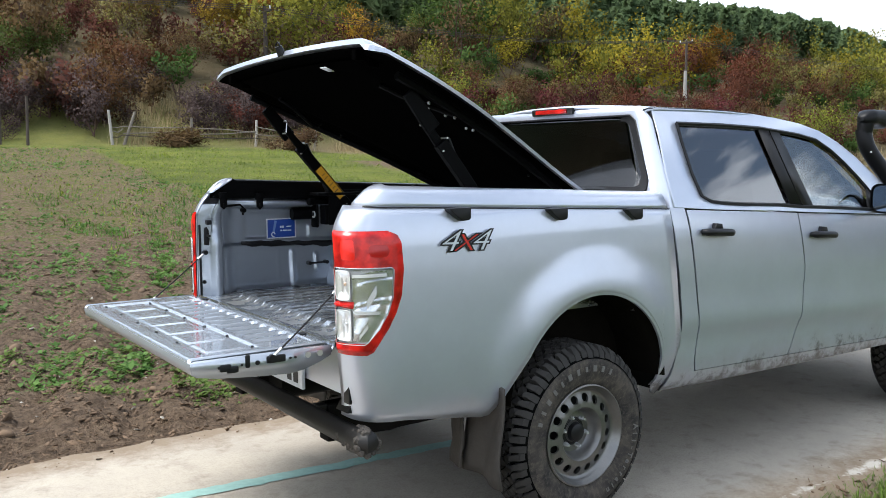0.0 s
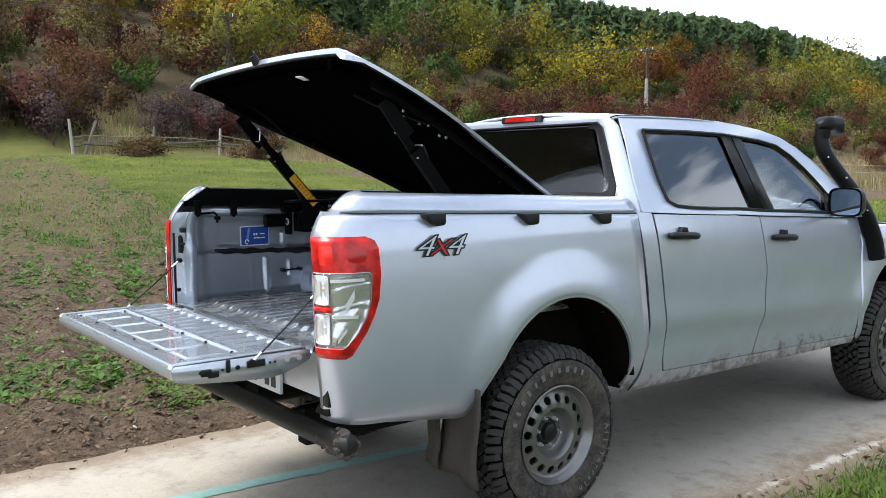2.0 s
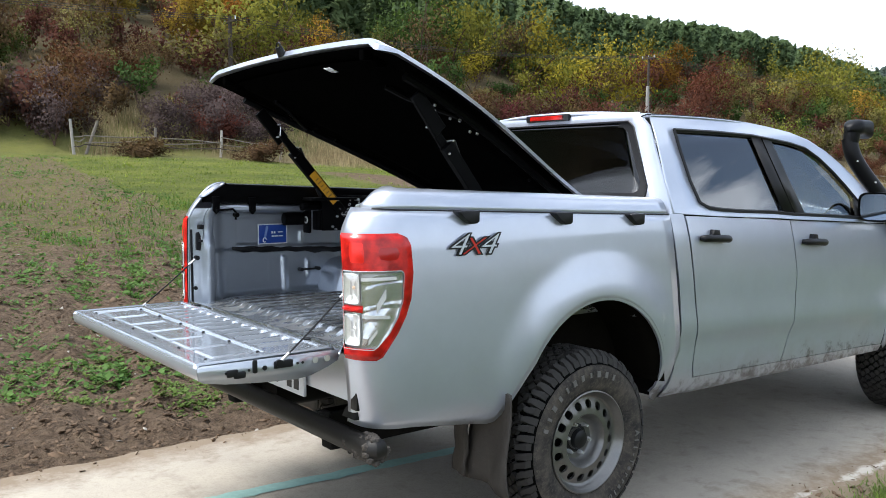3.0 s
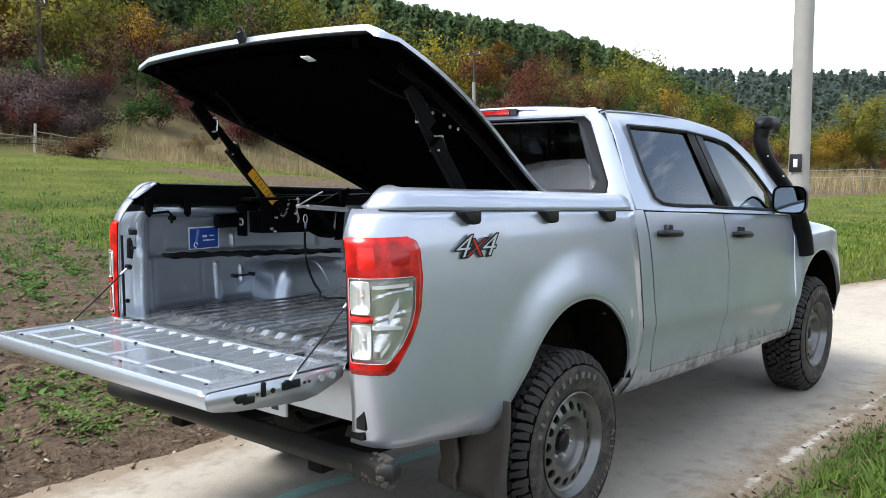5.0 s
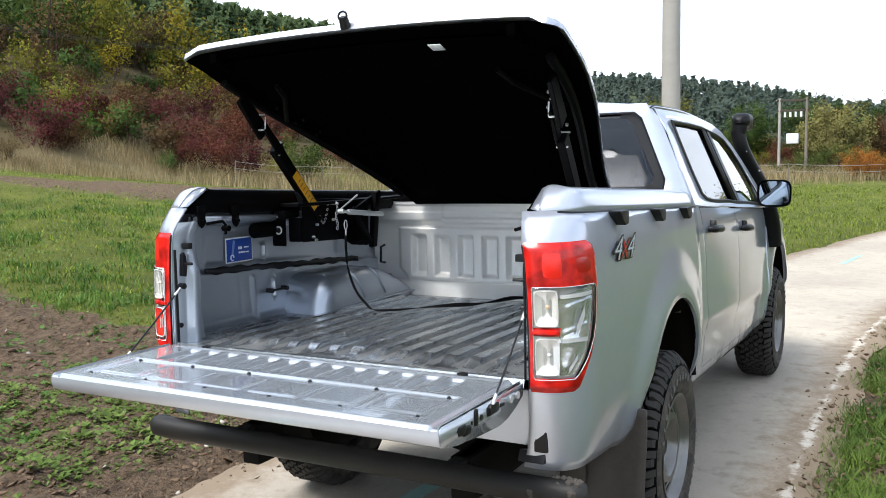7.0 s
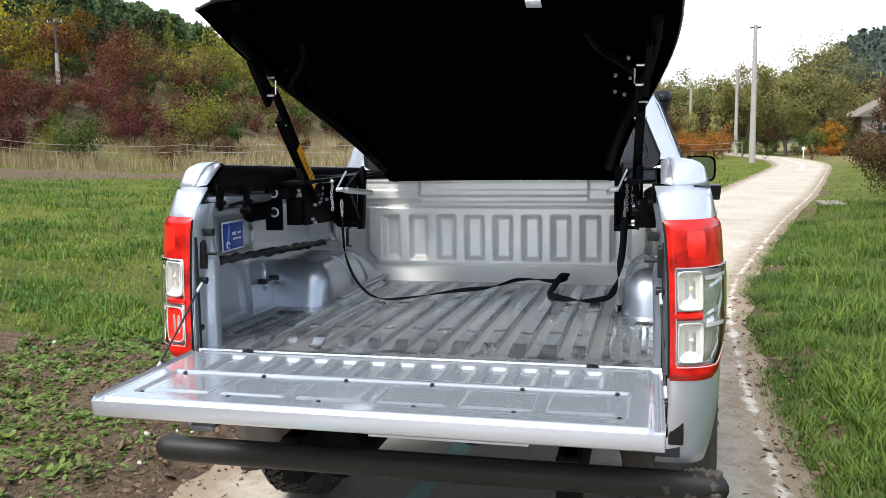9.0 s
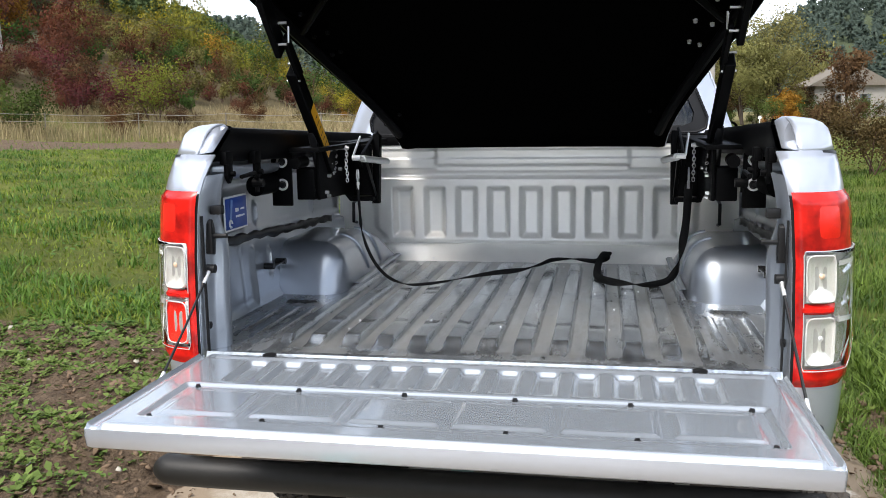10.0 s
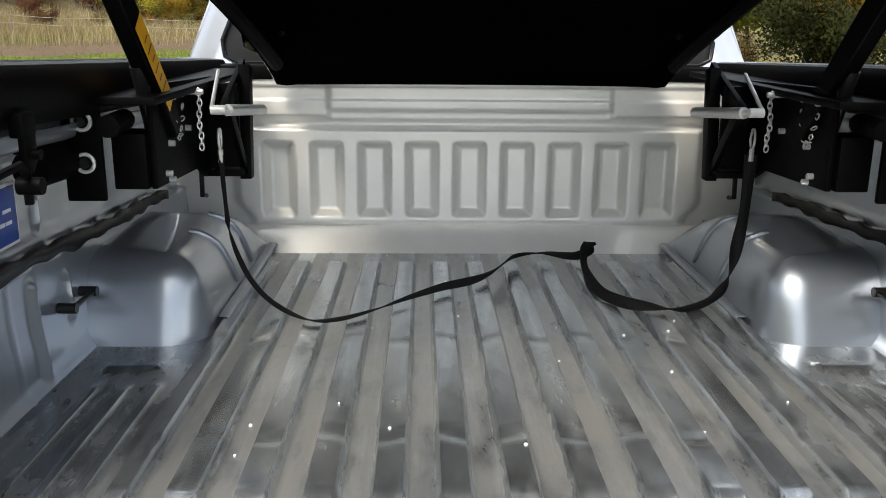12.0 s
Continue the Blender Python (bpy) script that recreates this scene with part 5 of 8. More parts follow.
            box(letters, -tall / 2, tall / 2, -0.002, 0.002, -w, w, 0, m)
    for i, ch in enumerate("All-Terrain"):
        me = text_mesh(ch, 0.040, 0.0, 0.0015, 0.0008)
        me.transform(pose(0, 0, 0, 0, 62 + 6.3 * i, 0) @ pose(0, 0, 0.304) @ pose(0, -0.0125, 0, 90, 0, 0))
        letters.from_mesh(me)
    return hub, tyre, lugs_out, tread, band, rim, lugs, letters


def wheels():
    hub, tyre, lugs_out, tread, band, rim, lugs, letters = wheel_meshes()
    first = part("wheel", hub, BLACK, truck, "steel wheel with muddy all-terrain tyre and black hub cap")
    kids = [part("tyre", tyre, RUBBER, first, "dusty black all-terrain tyre"), tagged(part("shoulder_tread", lugs_out, TREAD, first), kind="stuff"), tagged(part("tread", tread, TREAD, first), kind="stuff"), part("tread_band", band, GROOVE_SHADE, first), part("rim", rim, STEEL, first, "silver steel rim with round vents"), tagged(part("lug_nuts", lugs, CHROME, first), kind="stuff"), tagged(part("sidewall_lettering", letters, LETTER, first), kind="stuff")]
    spots = [pose(0.0, -0.945, 0.405, 0, 30, 0), pose(3.22, -0.940, 0.405, 0, 75, 0), pose(0.0, 0.945, 0.405, 0, 10, 180), pose(3.22, 0.940, 0.405, 0, 55, 180)]
    first.matrix_basis = spots[0]
    for m in spots[1:]:
        w = twin(first, truck, m)
        for k in kids:
            o = twin(k, w, Matrix())
            o.matrix_parent_inverse = Matrix()


wheels()


ZINC = speckled("dull_zinc", (0.75, 0.75, 0.74), 0.3, 0.15, 20, 200, 0.03, metal=0.4)


# raised bed lid with its lifting gear
LID_A, LID_B = Vector((-0.978, 0, 2.090)), Vector((0.465, 0, 1.434))


def lid_point(u, v, up=0.0):
    """u from the rear edge to the front, v across; up along the lid's upper side."""
    d = (LID_B - LID_A)
    n = Vector((-d.z, 0, d.x)).normalized()
    half = 0.790 - 0.235 * step(0.12, 1.0, u) - 0.030 * (1 - min(1.0, u / 0.035)) ** 2
    crown = 0.038 * (1 - abs(v) ** 2.2) * step(-0.1, 0.25, u + 0.12) * (1 - 0.9 * step(0.5, 1.0, u)) + 0.018 * math.sin(math.pi * min(1, max(0, u)))
    crown -= 0.016 * step(0.92, 1.0, abs(v)) + 0.012 * step(0.90, 1.0, abs(v)) * step(0.06, 0.0, u)
    bow = -0.010 * (1 - v * v) * (1 - step(0, 0.3, u))
    return LID_A + d * u + n * (crown + up) + Vector((bow, half * v, 0))


us = [0, 0.006, 0.02, 0.05] + [0.1 + 0.9 * i / 18 for i in range(19)]
vs_ = [-1, -0.985, -0.96, -0.92] + [-0.85 + 1.7 * i / 24 for i in range(25)] + [0.92, 0.96, 0.985, 1]
bm = bmesh.new()
rows = [[lid_point(u, v, 0.0) for v in vs_] for u in us]
top = grid(bm, rows)
low = grid(bm, [[lid_point(u, v, -0.015 - 0.009 * step(0.05, 0.0, u)) for v in vs_] for u in us])
rim_a = [r[0] for r in top] + top[-1][1:] + [r[-1] for r in top[::-1]][1:] + top[0][::-1][1:-1]
rim_b = [r[0] for r in low] + low[-1][1:] + [r[-1] for r in low[::-1]][1:] + low[0][::-1][1:-1]
for i in range(len(rim_a)):
    j = (i + 1) % len(rim_a)
    bm.faces.new((rim_a[i], rim_a[j], rim_b[j], rim_b[i]))
lid = part("bed_lid", bm, SILVER, truck, "raised silver hard lid with black underside", angle=50)
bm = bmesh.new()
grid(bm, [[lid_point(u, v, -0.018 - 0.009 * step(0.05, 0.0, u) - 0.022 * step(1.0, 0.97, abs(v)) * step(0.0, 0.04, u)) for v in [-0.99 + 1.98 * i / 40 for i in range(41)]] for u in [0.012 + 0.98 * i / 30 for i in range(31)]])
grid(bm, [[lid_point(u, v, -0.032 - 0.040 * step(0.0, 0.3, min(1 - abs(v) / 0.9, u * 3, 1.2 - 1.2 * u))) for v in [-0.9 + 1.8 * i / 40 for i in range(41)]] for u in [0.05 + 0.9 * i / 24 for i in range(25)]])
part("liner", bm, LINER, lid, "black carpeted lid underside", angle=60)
for s in (-1, 1):
    bm = bmesh.new()
    tube(bm, [lid_point(u, s * 0.90, -0.072) for u in [0.12 + 0.74 * i / 10 for i in range(11)]], 0.018, 8)
    part("stiffener", bm, GLOSS_BLACK, lid, "black lid stiffener")
    bm = bmesh.new()
    tube(bm, [lid_point(0.16, s * 0.62, -0.084), lid_point(0.22, s * 0.66, -0.088), lid_point(0.34, s * 0.86, -0.082)], 0.011, 8)
    part("brace", bm, GLOSS_BLACK, lid, "bent black brace")
for s in (-1, 1):
    for u, v in ((0.27, 0.80), (0.35, 0.76), (0.36, 0.83), (0.43, 0.78), (0.44, 0.83), (0.74, 0.78)):
        bm = bmesh.new()
        rod(bm, lid_point(u, s * v, -0.078), lid_point(u, s * v, -0.087), 0.0075, 0.006, 10)
        # zinc on the lit right side; the rest coloured black for the dark under the lid
        part("bolt", bm, CHROME if s < 0 and u < 0.5 else GLOSS_BLACK, lid, "bolt head")
bm = bmesh.new()
p = [lid_point(u, v, -0.086) for u, v in ((0.035, -0.40), (0.035, -0.46), (0.062, -0.46), (0.062, -0.40))]
bm.faces.new([bm.verts.new(q) for q in p])
part("tag", bm, WHITE, lid, "small white tag", thick=0.003)
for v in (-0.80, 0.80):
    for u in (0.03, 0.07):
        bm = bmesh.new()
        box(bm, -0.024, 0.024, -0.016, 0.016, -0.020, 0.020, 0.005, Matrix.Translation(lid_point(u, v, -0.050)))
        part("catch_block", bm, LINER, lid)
bm = bmesh.new()  # lock with turned key ring on the rear edge
c = lid_point(0.0, 0.0, 0.0) + Vector((-0.005, 0, 0.012))
rod(bm, c - Vector((0.0, 0, 0.03)), c + Vector((-0.018, 0, 0.008)), 0.020, 0.016, 16)
tube(bm, [c + Vector((-0.02, 0.018 * math.cos(a), 0.010 + 0.016 * math.sin(a))) for a in [2 * math.pi * i / 14 for i in range(15)]], 0.004, 6)
part("lock", bm, BLACK, lid, "black lid lock")
bm = bmesh.new()
rows = [[lid_point(0.01 + 0.09 * i / 6, (-0.14 + 0.28 * j / 8), 0.028 * step(0, 0.5, min(i, 6 - i) / 6) * step(0, 0.4, min(j, 8 - j) / 8)) for j in range(9)] for i in range(7)]
grid(bm, rows)
part("lock_boss", bm, SILVER, lid)
bm = bmesh.new()
rows = [[lid_point(0.02 + 0.05 * i, -0.80 + 0.16 * j, 0.002) for j in (0, 1)] for i in (0, 1)]
grid(bm, rows)
part("nameplate", bm, BADGE_SILVER, lid, thick=0.003)


def lift_gear(side):
    y = side * 0.650
    bm = bmesh.new()
    prism(bm, [(-0.42, 1.270), (-0.10, 1.262), (-0.03, 1.225), (0.05, 1.215), (0.10, 1.40), (0.10, 1.450), (-0.42, 1.466)], 1, side * 0.640, side * 0.652, 0.003)
    box(bm, -0.50, 0.42, side * 0.61, side * 0.735, 1.435, 1.450, 0.003)
    box(bm, -0.012, 0.000, side * 0.566, side * 0.642, 1.245, 1.440, 0.003)
    base = part("lift_base", bm, GLOSS_BLACK, truck, "black lift bracket bolted inside the bed rail")
    bm = bmesh.new()  # bolted end plate, motor blocks and the round motor behind them
    box(bm, -0.452, -0.438, side * 0.728, side * 0.800, 1.252, 1.446, 0.005)
    part("end_plate", bm, GLOSS_BLACK, base, "black bolted end plate")
    bm = bmesh.new()
    box(bm, -0.438, -0.355, side * 0.652, side * 0.716, 1.272, 1.378, 0.005)
    part("motor_block", bm, GLOSS_BLACK, base, "black actuator block")
    bm = bmesh.new()
    rod(bm, (-0.565, side * 0.812, 1.330), (-0.452, side * 0.800, 1.330), 0.034, 0.034, 16)
    part("motor", bm, GLOSS_BLACK, base, "round black motor")
    bm = bmesh.new()
    rod(bm, (-0.52, side * 0.690, 1.40), (-0.40, side * 0.700, 1.40), 0.020, 0.020, 12)
    part("spindle", bm, GLOSS_BLACK, base, "black spindle")
    for z in (1.402, 1.325):
        bm = bmesh.new()
        tube(bm, [(-0.455, side * 0.760 + 0.0165 * math.cos(a), z + 0.0165 * math.sin(a)) for a in [2 * math.pi * i / 20 for i in range(21)]], 0.0038, 8)
        part("washer", bm, ZINC, base, "zinc ring washer")
        bm = bmesh.new()
        rod(bm, (-0.450, side * 0.760, z), (-0.462, side * 0.760, z), 0.011, 0.009, 14)
        part("bolt", bm, BLACK, base)
        bm = bmesh.new()
        rod(bm, (-0.448, side * 0.802, z - 0.022), (-0.462, side * 0.803, z - 0.022), 0.008, 0.007, 6)
        part("nut", bm, CHROME, base, "zinc nut")
    for x, z in ((-0.36, 1.290), (-0.34, 1.275), (-0.33, 1.345), (0.055, 1.235), (0.095, 1.235), (-0.20, 1.36)):
        bm = bmesh.new()
        rod(bm, (x, side * 0.642, z), (x, side * 0.628, z), 0.0065, 0.006, 8)
        part("bolt", bm, CHROME, base, "zinc bolt")
    # main arm, with cross link near its head
    a, b = Vector((-0.300, side * 0.640, 1.370)), Vector((-0.760, side * 0.672, 1.900))
    d = (b - a).normalized()
    n = Vector((-d.z, 0, d.x))
    def blade(p, q, w0, w1, t, yoff=0.0):
        bm = bmesh.new()
        vs = []
        for yy in (-t, t):
            vs.append([bm.verts.new(p + n * w0 + Vector((0, yy + yoff, 0))), bm.verts.new(q + n * w1 + Vector((0, yy + yoff, 0))), bm.verts.new(q - n * w1 + Vector((0, yy + yoff, 0))), bm.verts.new(p - n * w0 + Vector((0, yy + yoff, 0)))])
        bm.faces.new(vs[0])
        bm.faces.new(vs[1][::-1])
        for j in range(4):
            bm.faces.new((vs[0][j], vs[0][(j + 1) % 4], vs[1][(j + 1) % 4], vs[1][j]))
        bmesh.ops.bevel(bm, geom=bm.edges[:], offset=0.003, segments=1, affect="EDGES")
        return bm
    arm = part("lift_arm", blade(a, a + (b - a) * 0.62, 0.026, 0.030, 0.016), GLOSS_BLACK, truck, "black folding lift arm")
    part("arm_head", blade(a + (b - a) * 0.72, b, 0.036, 0.030, 0.010, side * 0.014), GLOSS_BLACK, arm)
    part("arm_head", blade(a + (b - a) * 0.58, a + (b - a) * 0.80, 0.022, 0.016, 0.008, -side * 0.016), GLOSS_BLACK, arm)
    bm = bmesh.new()
    g0, g1 = Vector((-0.335, side * 0.655, 1.285)), a + (b - a) * 0.60 - n * 0.045
    rod(bm, g0, g0 + (g1 - g0) * 0.5, 0.013, n=12)
    rod(bm, g0 + (g1 - g0) * 0.5, g1, 0.007, n=10)
    part("gas_strut", bm, BLACK, arm, "black gas strut")
    for k in (0.58, 0.62, 0.78, 0.84):
        bm = bmesh.new()
        p = a + (b - a) * k + n * (0.02 if k in (0.58, 0.78) else -0.03)
        rod(bm, p - Vector((0, side * 0.022, 0)), p + Vector((0, side * 0.022, 0)), 0.0045, n=10)
        part("pin", bm, CHROME, arm, "zinc pivot pin")
    q = a + (b - a) * 0.80
    bm = bmesh.new()
    rod(bm, q - Vector((0, side * 0.026, 0.02)), q + Vector((0.004, -side * 0.026, 0.03)), 0.0035, n=8)
    part("pin", bm, CHROME, arm)
    if side > 0:
        bm = bmesh.new()
        p, q = a + (b - a) * 0.10, a + (b - a) * 0.40
        for yy in (-0.0185, 0.0185):
            vs = [bm.verts.new(w + n * k + Vector((0, yy, 0))) for w, k in ((p, 0.020), (q, 0.022), (q, -0.022), (p, -0.020))]
            bm.faces.new(vs)
        for k in (0.0285,):
            vs = [bm.verts.new(p - n * k + Vector((0, yy, 0))) for yy in (-0.014, 0.014)] + [bm.verts.new(q - n * (k + 0.0015) + Vector((0, yy, 0))) for yy in (0.014, -0.014)]
            bm.faces.new(vs)
        lab = part("label", bm, YELLOW, arm, "yellow warning label")
        bm = bmesh.new()
        for k in range(7):
            c = p + (q - p) * (0.12 + 0.11 * k)
            vs = [bm.verts.new(c + n * w * (0.015 if k % 2 else 0.010) + d * e + Vector((0, -side * 0.0195, 0))) for w, e in ((1, 0), (-1, 0), (-1, 0.004), (1, 0.004))]
            bm.faces.new(vs)
        tagged(part("print", bm, DARK_PRINT, lab), kind="stuff")
    # front link from bracket to lid and its damper tube
    bm = bmesh.new()
    prism(bm, [(-0.16, 1.40), (-0.135, 1.42), (0.035, 1.232), (0.02, 1.215)], 1, side * 0.556, side * 0.568, 0.002)
    prism(bm, [(0.010, 1.212), (0.045, 1.212), (0.085, 1.47), (0.045, 1.48)], 1, side * 0.548, side * 0.575, 0.002)
    prism(bm, [(-0.16, 1.39), (-0.12, 1.36), (0.14, 1.46), (0.12, 1.49)], 1, side * 0.572, side * 0.584, 0.002)
    box(bm, -0.03, 0.05, side * 0.560, side * 0.645, 1.225, 1.240, 0.003)
    part("front_link", bm, GLOSS_BLACK, base, "black lid link")
    bm = bmesh.new()
    rod(bm, (-0.245, side * 0.556, 1.402), (-0.185, side * 0.550, 1.396), 0.007, n=12)
    rod(bm, (-0.240, side * 0.575, 1.402), (-0.240, side * 0.545, 1.402), 0.010, n=12)
    rod(bm, (-0.195, side * 0.551, 1.397), (0.062, side * 0.525, 1.372), 0.0125, n=20)
    part("damper", bm, ZINC, base, "zinc damper tube")
    bm = bmesh.new()
    tube(bm, [(-0.235, side * 0.575, 1.405), (-0.045, side * 0.600, 1.470)], 0.0045, 8)
    part("thin_stay", bm, ZINC, base, "thin zinc stay")
    # safety chains
    for x0, z0, cy, drop, wide in ((-0.334 if side > 0 else -0.381, 1.436, 0.630, 0.085, 0.09), (-0.212 if side > 0 else -0.198, 1.436, 0.606, 0.115, 0.0)):
        bm = bmesh.new()
        n_l = 11
        for k in range(n_l):
            t = k / (n_l - 1)
            if wide:
                c = Vector((x0 + wide * t, side * cy, z0 - drop * math.sin(math.pi * t)))
            else:
                c = Vector((x0 + 0.006 * math.sin(t * 9), side * cy, z0 - drop * t))
            m = Matrix.Translation(c) @ pose(0, 0, 0, 90 * (k % 2), 40 * math.cos(math.pi * t) if wide else 90, 0)
            tube(bm, [m @ Vector((0.0085 * math.cos(a), 0.005 * math.sin(a), 0)) for a in [2 * math.pi * i / 8 for i in range(9)]], 0.0017, 5)
        rod(bm, (x0, side * 0.642, z0), (x0, side * (cy - 0.010), z0), 0.006)
        if wide:
            rod(bm, (x0, side * cy, z0 + 0.006), (x0 + wide, side * cy, z0 + 0.010), 0.004)
        part("safety_chain", bm, CHROME, base, "zinc safety chain and pin")


for s in (-1, 1):
    lift_gear(s)


# strap lying across the load floor
def ribbon(bm, pts, w):
    pts = smooth_line(pts, 8)
    rows = []
    for i, p in enumerate(pts):
        d = (pts[min(i + 1, len(pts) - 1)] - pts[max(i - 1, 0)]).normalized()
        tw = 0.9 * math.sin(i * 0.14)
        s = d.cross(Vector((0.3 * math.cos(i * 0.1), 0.1, 1))).normalized()
        u = s.cross(d)
        s = s * math.cos(tw) + u * math.sin(tw)
        k = w * (0.42 + 0.58 * step(0.30, 0.42, i / len(pts)))
        rows.append([p - s * k / 2, p + s * k / 2])
    grid(bm, rows)


bm = bmesh.new()
ribbon(bm, [(-0.19, 0.572, 1.30), (-0.20, 0.568, 1.234), (-0.20, 0.561, 1.147), (-0.20, 0.540, 1.07), (-0.195, 0.512, 1.011), (-0.19, 0.467, 0.962), (-0.262, 0.386, 0.953), (-0.258, 0.32, 0.953), (-0.20, 0.249, 0.954), (-0.119, 0.174, 0.956), (-0.039, 0.093, 0.957), (0.027, 0.007, 0.958), (0.119, -0.057, 0.962), (0.217, -0.111, 0.966), (0.259, -0.194, 0.964), (0.25, -0.281, 0.958), (0.270, -0.328, 0.972), (0.262, -0.322, 0.994), (0.215, -0.30, 0.972), (0.12, -0.29, 0.958), (-0.051, -0.29, 0.954), (-0.138, -0.326, 0.954), (-0.17, -0.385, 0.953), (-0.186, -0.458, 0.953), (-0.145, -0.533, 0.962), (-0.15, -0.563, 1.010), (-0.15, -0.581, 1.099), (-0.145, -0.592, 1.178), (-0.14, -0.596, 1.30)], 0.028)
me = bpy.data.meshes.new("pull_strap")
bm.to_mesh(me)
bm.free()
me.materials.append(speckled("black_webbing", (0.006, 0.006, 0.0065), 0.85, 0.3, 30, 400, 0.3, spec=0.25))
me.shade_smooth()
strap = tagged(new("pull_strap", me), "black webbing strap lying loose across the pickup bed", "strap")
sm = strap.modifiers.new("thickness", "SOLIDIFY")
sm.thickness = 0.0025
for s in (-1, 1):
    bm = bmesh.new()
    tube(bm, [((-0.19 if s > 0 else -0.14) + 0.012 * math.cos(a), s * (0.572 if s > 0 else 0.596), 1.335 + 0.022 * math.sin(a)) for a in [2 * math.pi * i / 14 for i in range(15)]], 0.003, 6)
    hx, hy = (-0.19, 0.572) if s > 0 else (-0.14, -0.596)
    tube(bm, [(hx, hy, 1.313), (hx, hy, 1.285)], 0.006, 6)
    part("snap_hook", bm, CHROME, strap, "zinc snap hook")


# white crumbs on the load floor
random.seed(21)
bm = bmesh.new()
for i in range(26):
    x, y, k = random.uniform(-1.0, 0.35), random.uniform(-0.5, 0.5), random.uniform(0.0015, 0.004)
    t = ((y - 0.0487) / 0.096) % 1.0
    bmesh.ops.create_icosphere(bm, subdivisions=1, radius=k, matrix=Matrix.Translation((x, y, FLOOR + 0.001 + (0.019 if 0.22 < t < 0.62 and -0.96 < x < 0.32 else 0.0))))
me = bpy.data.meshes.new("white_crumbs")
bm.to_mesh(me)
bm.free()
me.materials.append(WHITE)
tagged(new("white_crumbs", me), "tiny white crumbs scattered on the pickup bed floor", "crumbs", kind="stuff")


# ---- ground, lane and landscape ----
def across(x, y):
    """Distance from the lane towards the wooded slope."""
    return 0.98 * (y + 0.2 * x)


def along(x, y):
    return 0.98 * (x - 0.2 * y)


def sstep(a, b, x):
    t = np.clip((x - a) / (b - a), 0, 1)
    return t * t * (3 - 2 * t)


CREST_AZ = [0, 14, 20, 24.5, 29.2, 31.7, 35.4, 39, 42.7, 45.3, 62, 84, 105, 140, 175]   # skyline of the near hill
CREST_EL = [0, 0.5, 2.2, 4.8, 7.6, 9.3, 11.0, 12.6, 14.2, 15.2, 18.0, 19.0, 24, 24, 4]


def land(x, y):
    """Height of the ground, for arrays."""
    x, y = np.asarray(x, float), np.asarray(y, float)
    d, a = across(x, y), along(x, y)
    rise = 0.085 - 0.070 * sstep(2, 30, a)
    z = rise * np.clip(d - 5, 0, 28)
    az, r = np.degrees(np.arctan2(y, x)), np.hypot(x, y)
    hill = 48 * (1 - np.exp(-np.clip(d - 32, 0, None) * 0.30 / 48))
    hill = hill * (1 + 0.38 * sstep(42, 53, az))
    crest = np.interp(az, CREST_AZ, CREST_EL)
    trees = 1.5 + 3.4 * sstep(60, 76, d)
    top = np.clip(r * np.tan(np.radians(crest)) - trees, 0, None)
    hill = hill * top / np.power(hill ** 4 + top ** 4 + 1e-6, 0.25)
    back = 72 * sstep(45, 210, r) * np.interp(az, [96, 112, 149, 161], [0, 1, 1, 0])
    hill = np.maximum(hill, back)
    far = np.interp(az, [-60, -22, -12, -6, 3, 8, 14, 25, 40, 70], [26, 42, 38, 14, 18, 27, 34, 38, 38, 34])
    z = z + np.maximum(hill, far * sstep(230, 430, r) * (x > 0))
    z = z + 0.10 * sstep(-2.0, -5.0, y + 0.17 * np.clip(x - 5, 0, None)) + 0.05 * np.clip(-6 - (y + 0.17 * np.clip(x - 5, 0, None)), 0, 40)
    return z


LANE = [(-40, 3.4), (-20, 1.5), (-8, 0.45), (-3, 0.12), (0, 0.02), (3, -0.03), (6, -0.25), (10, -1.0), (15, -2.05), (22, -3.65), (30, -5.3), (38, -6.9), (46, -8.4), (54, -9.2), (62, -9.3), (70, -8.7), (80, -7.6), (92, -6.6), (110, -7.0), (140, -12)]
LANE_HALF = 1.47


def lane_off(x, y):
    """Distance from the middle of the lane, positive on the field side."""
    lx, ly = np.array([p[0] for p in LANE]), np.array([p[1] for p in LANE])
    yc = np.interp(x, lx, ly)
    slope = np.interp(x, (lx[1:] + lx[:-1]) / 2, np.diff(ly) / np.diff(lx))
    return (y - yc) / np.sqrt(1 + slope ** 2)


def fbm(x, y, scale, seed, octaves=4):
    """Smooth value noise for arrays."""
    out, amp, tot = np.zeros_like(x, dtype=float), 1.0, 0.0
    for o in range(octaves):
        s = scale * 2 ** o
        X, Y = x * s + 17.3 * seed, y * s - 9.1 * seed
        ix, iy = np.floor(X), np.floor(Y)
        fx, fy = X - ix, Y - iy
        fx, fy = fx * fx * (3 - 2 * fx), fy * fy * (3 - 2 * fy)
        def h(i, j):
            v = np.sin(i * 127.1 + j * 311.7 + seed * 74.7 + o * 13.7) * 43758.5453
            return v - np.floor(v)
        out += amp * ((h(ix, iy) * (1 - fx) + h(ix + 1, iy) * fx) * (1 - fy) + (h(ix, iy + 1) * (1 - fx) + h(ix + 1, iy + 1) * fx) * fy)
        tot += amp
        amp *= 0.5
    return out / tot


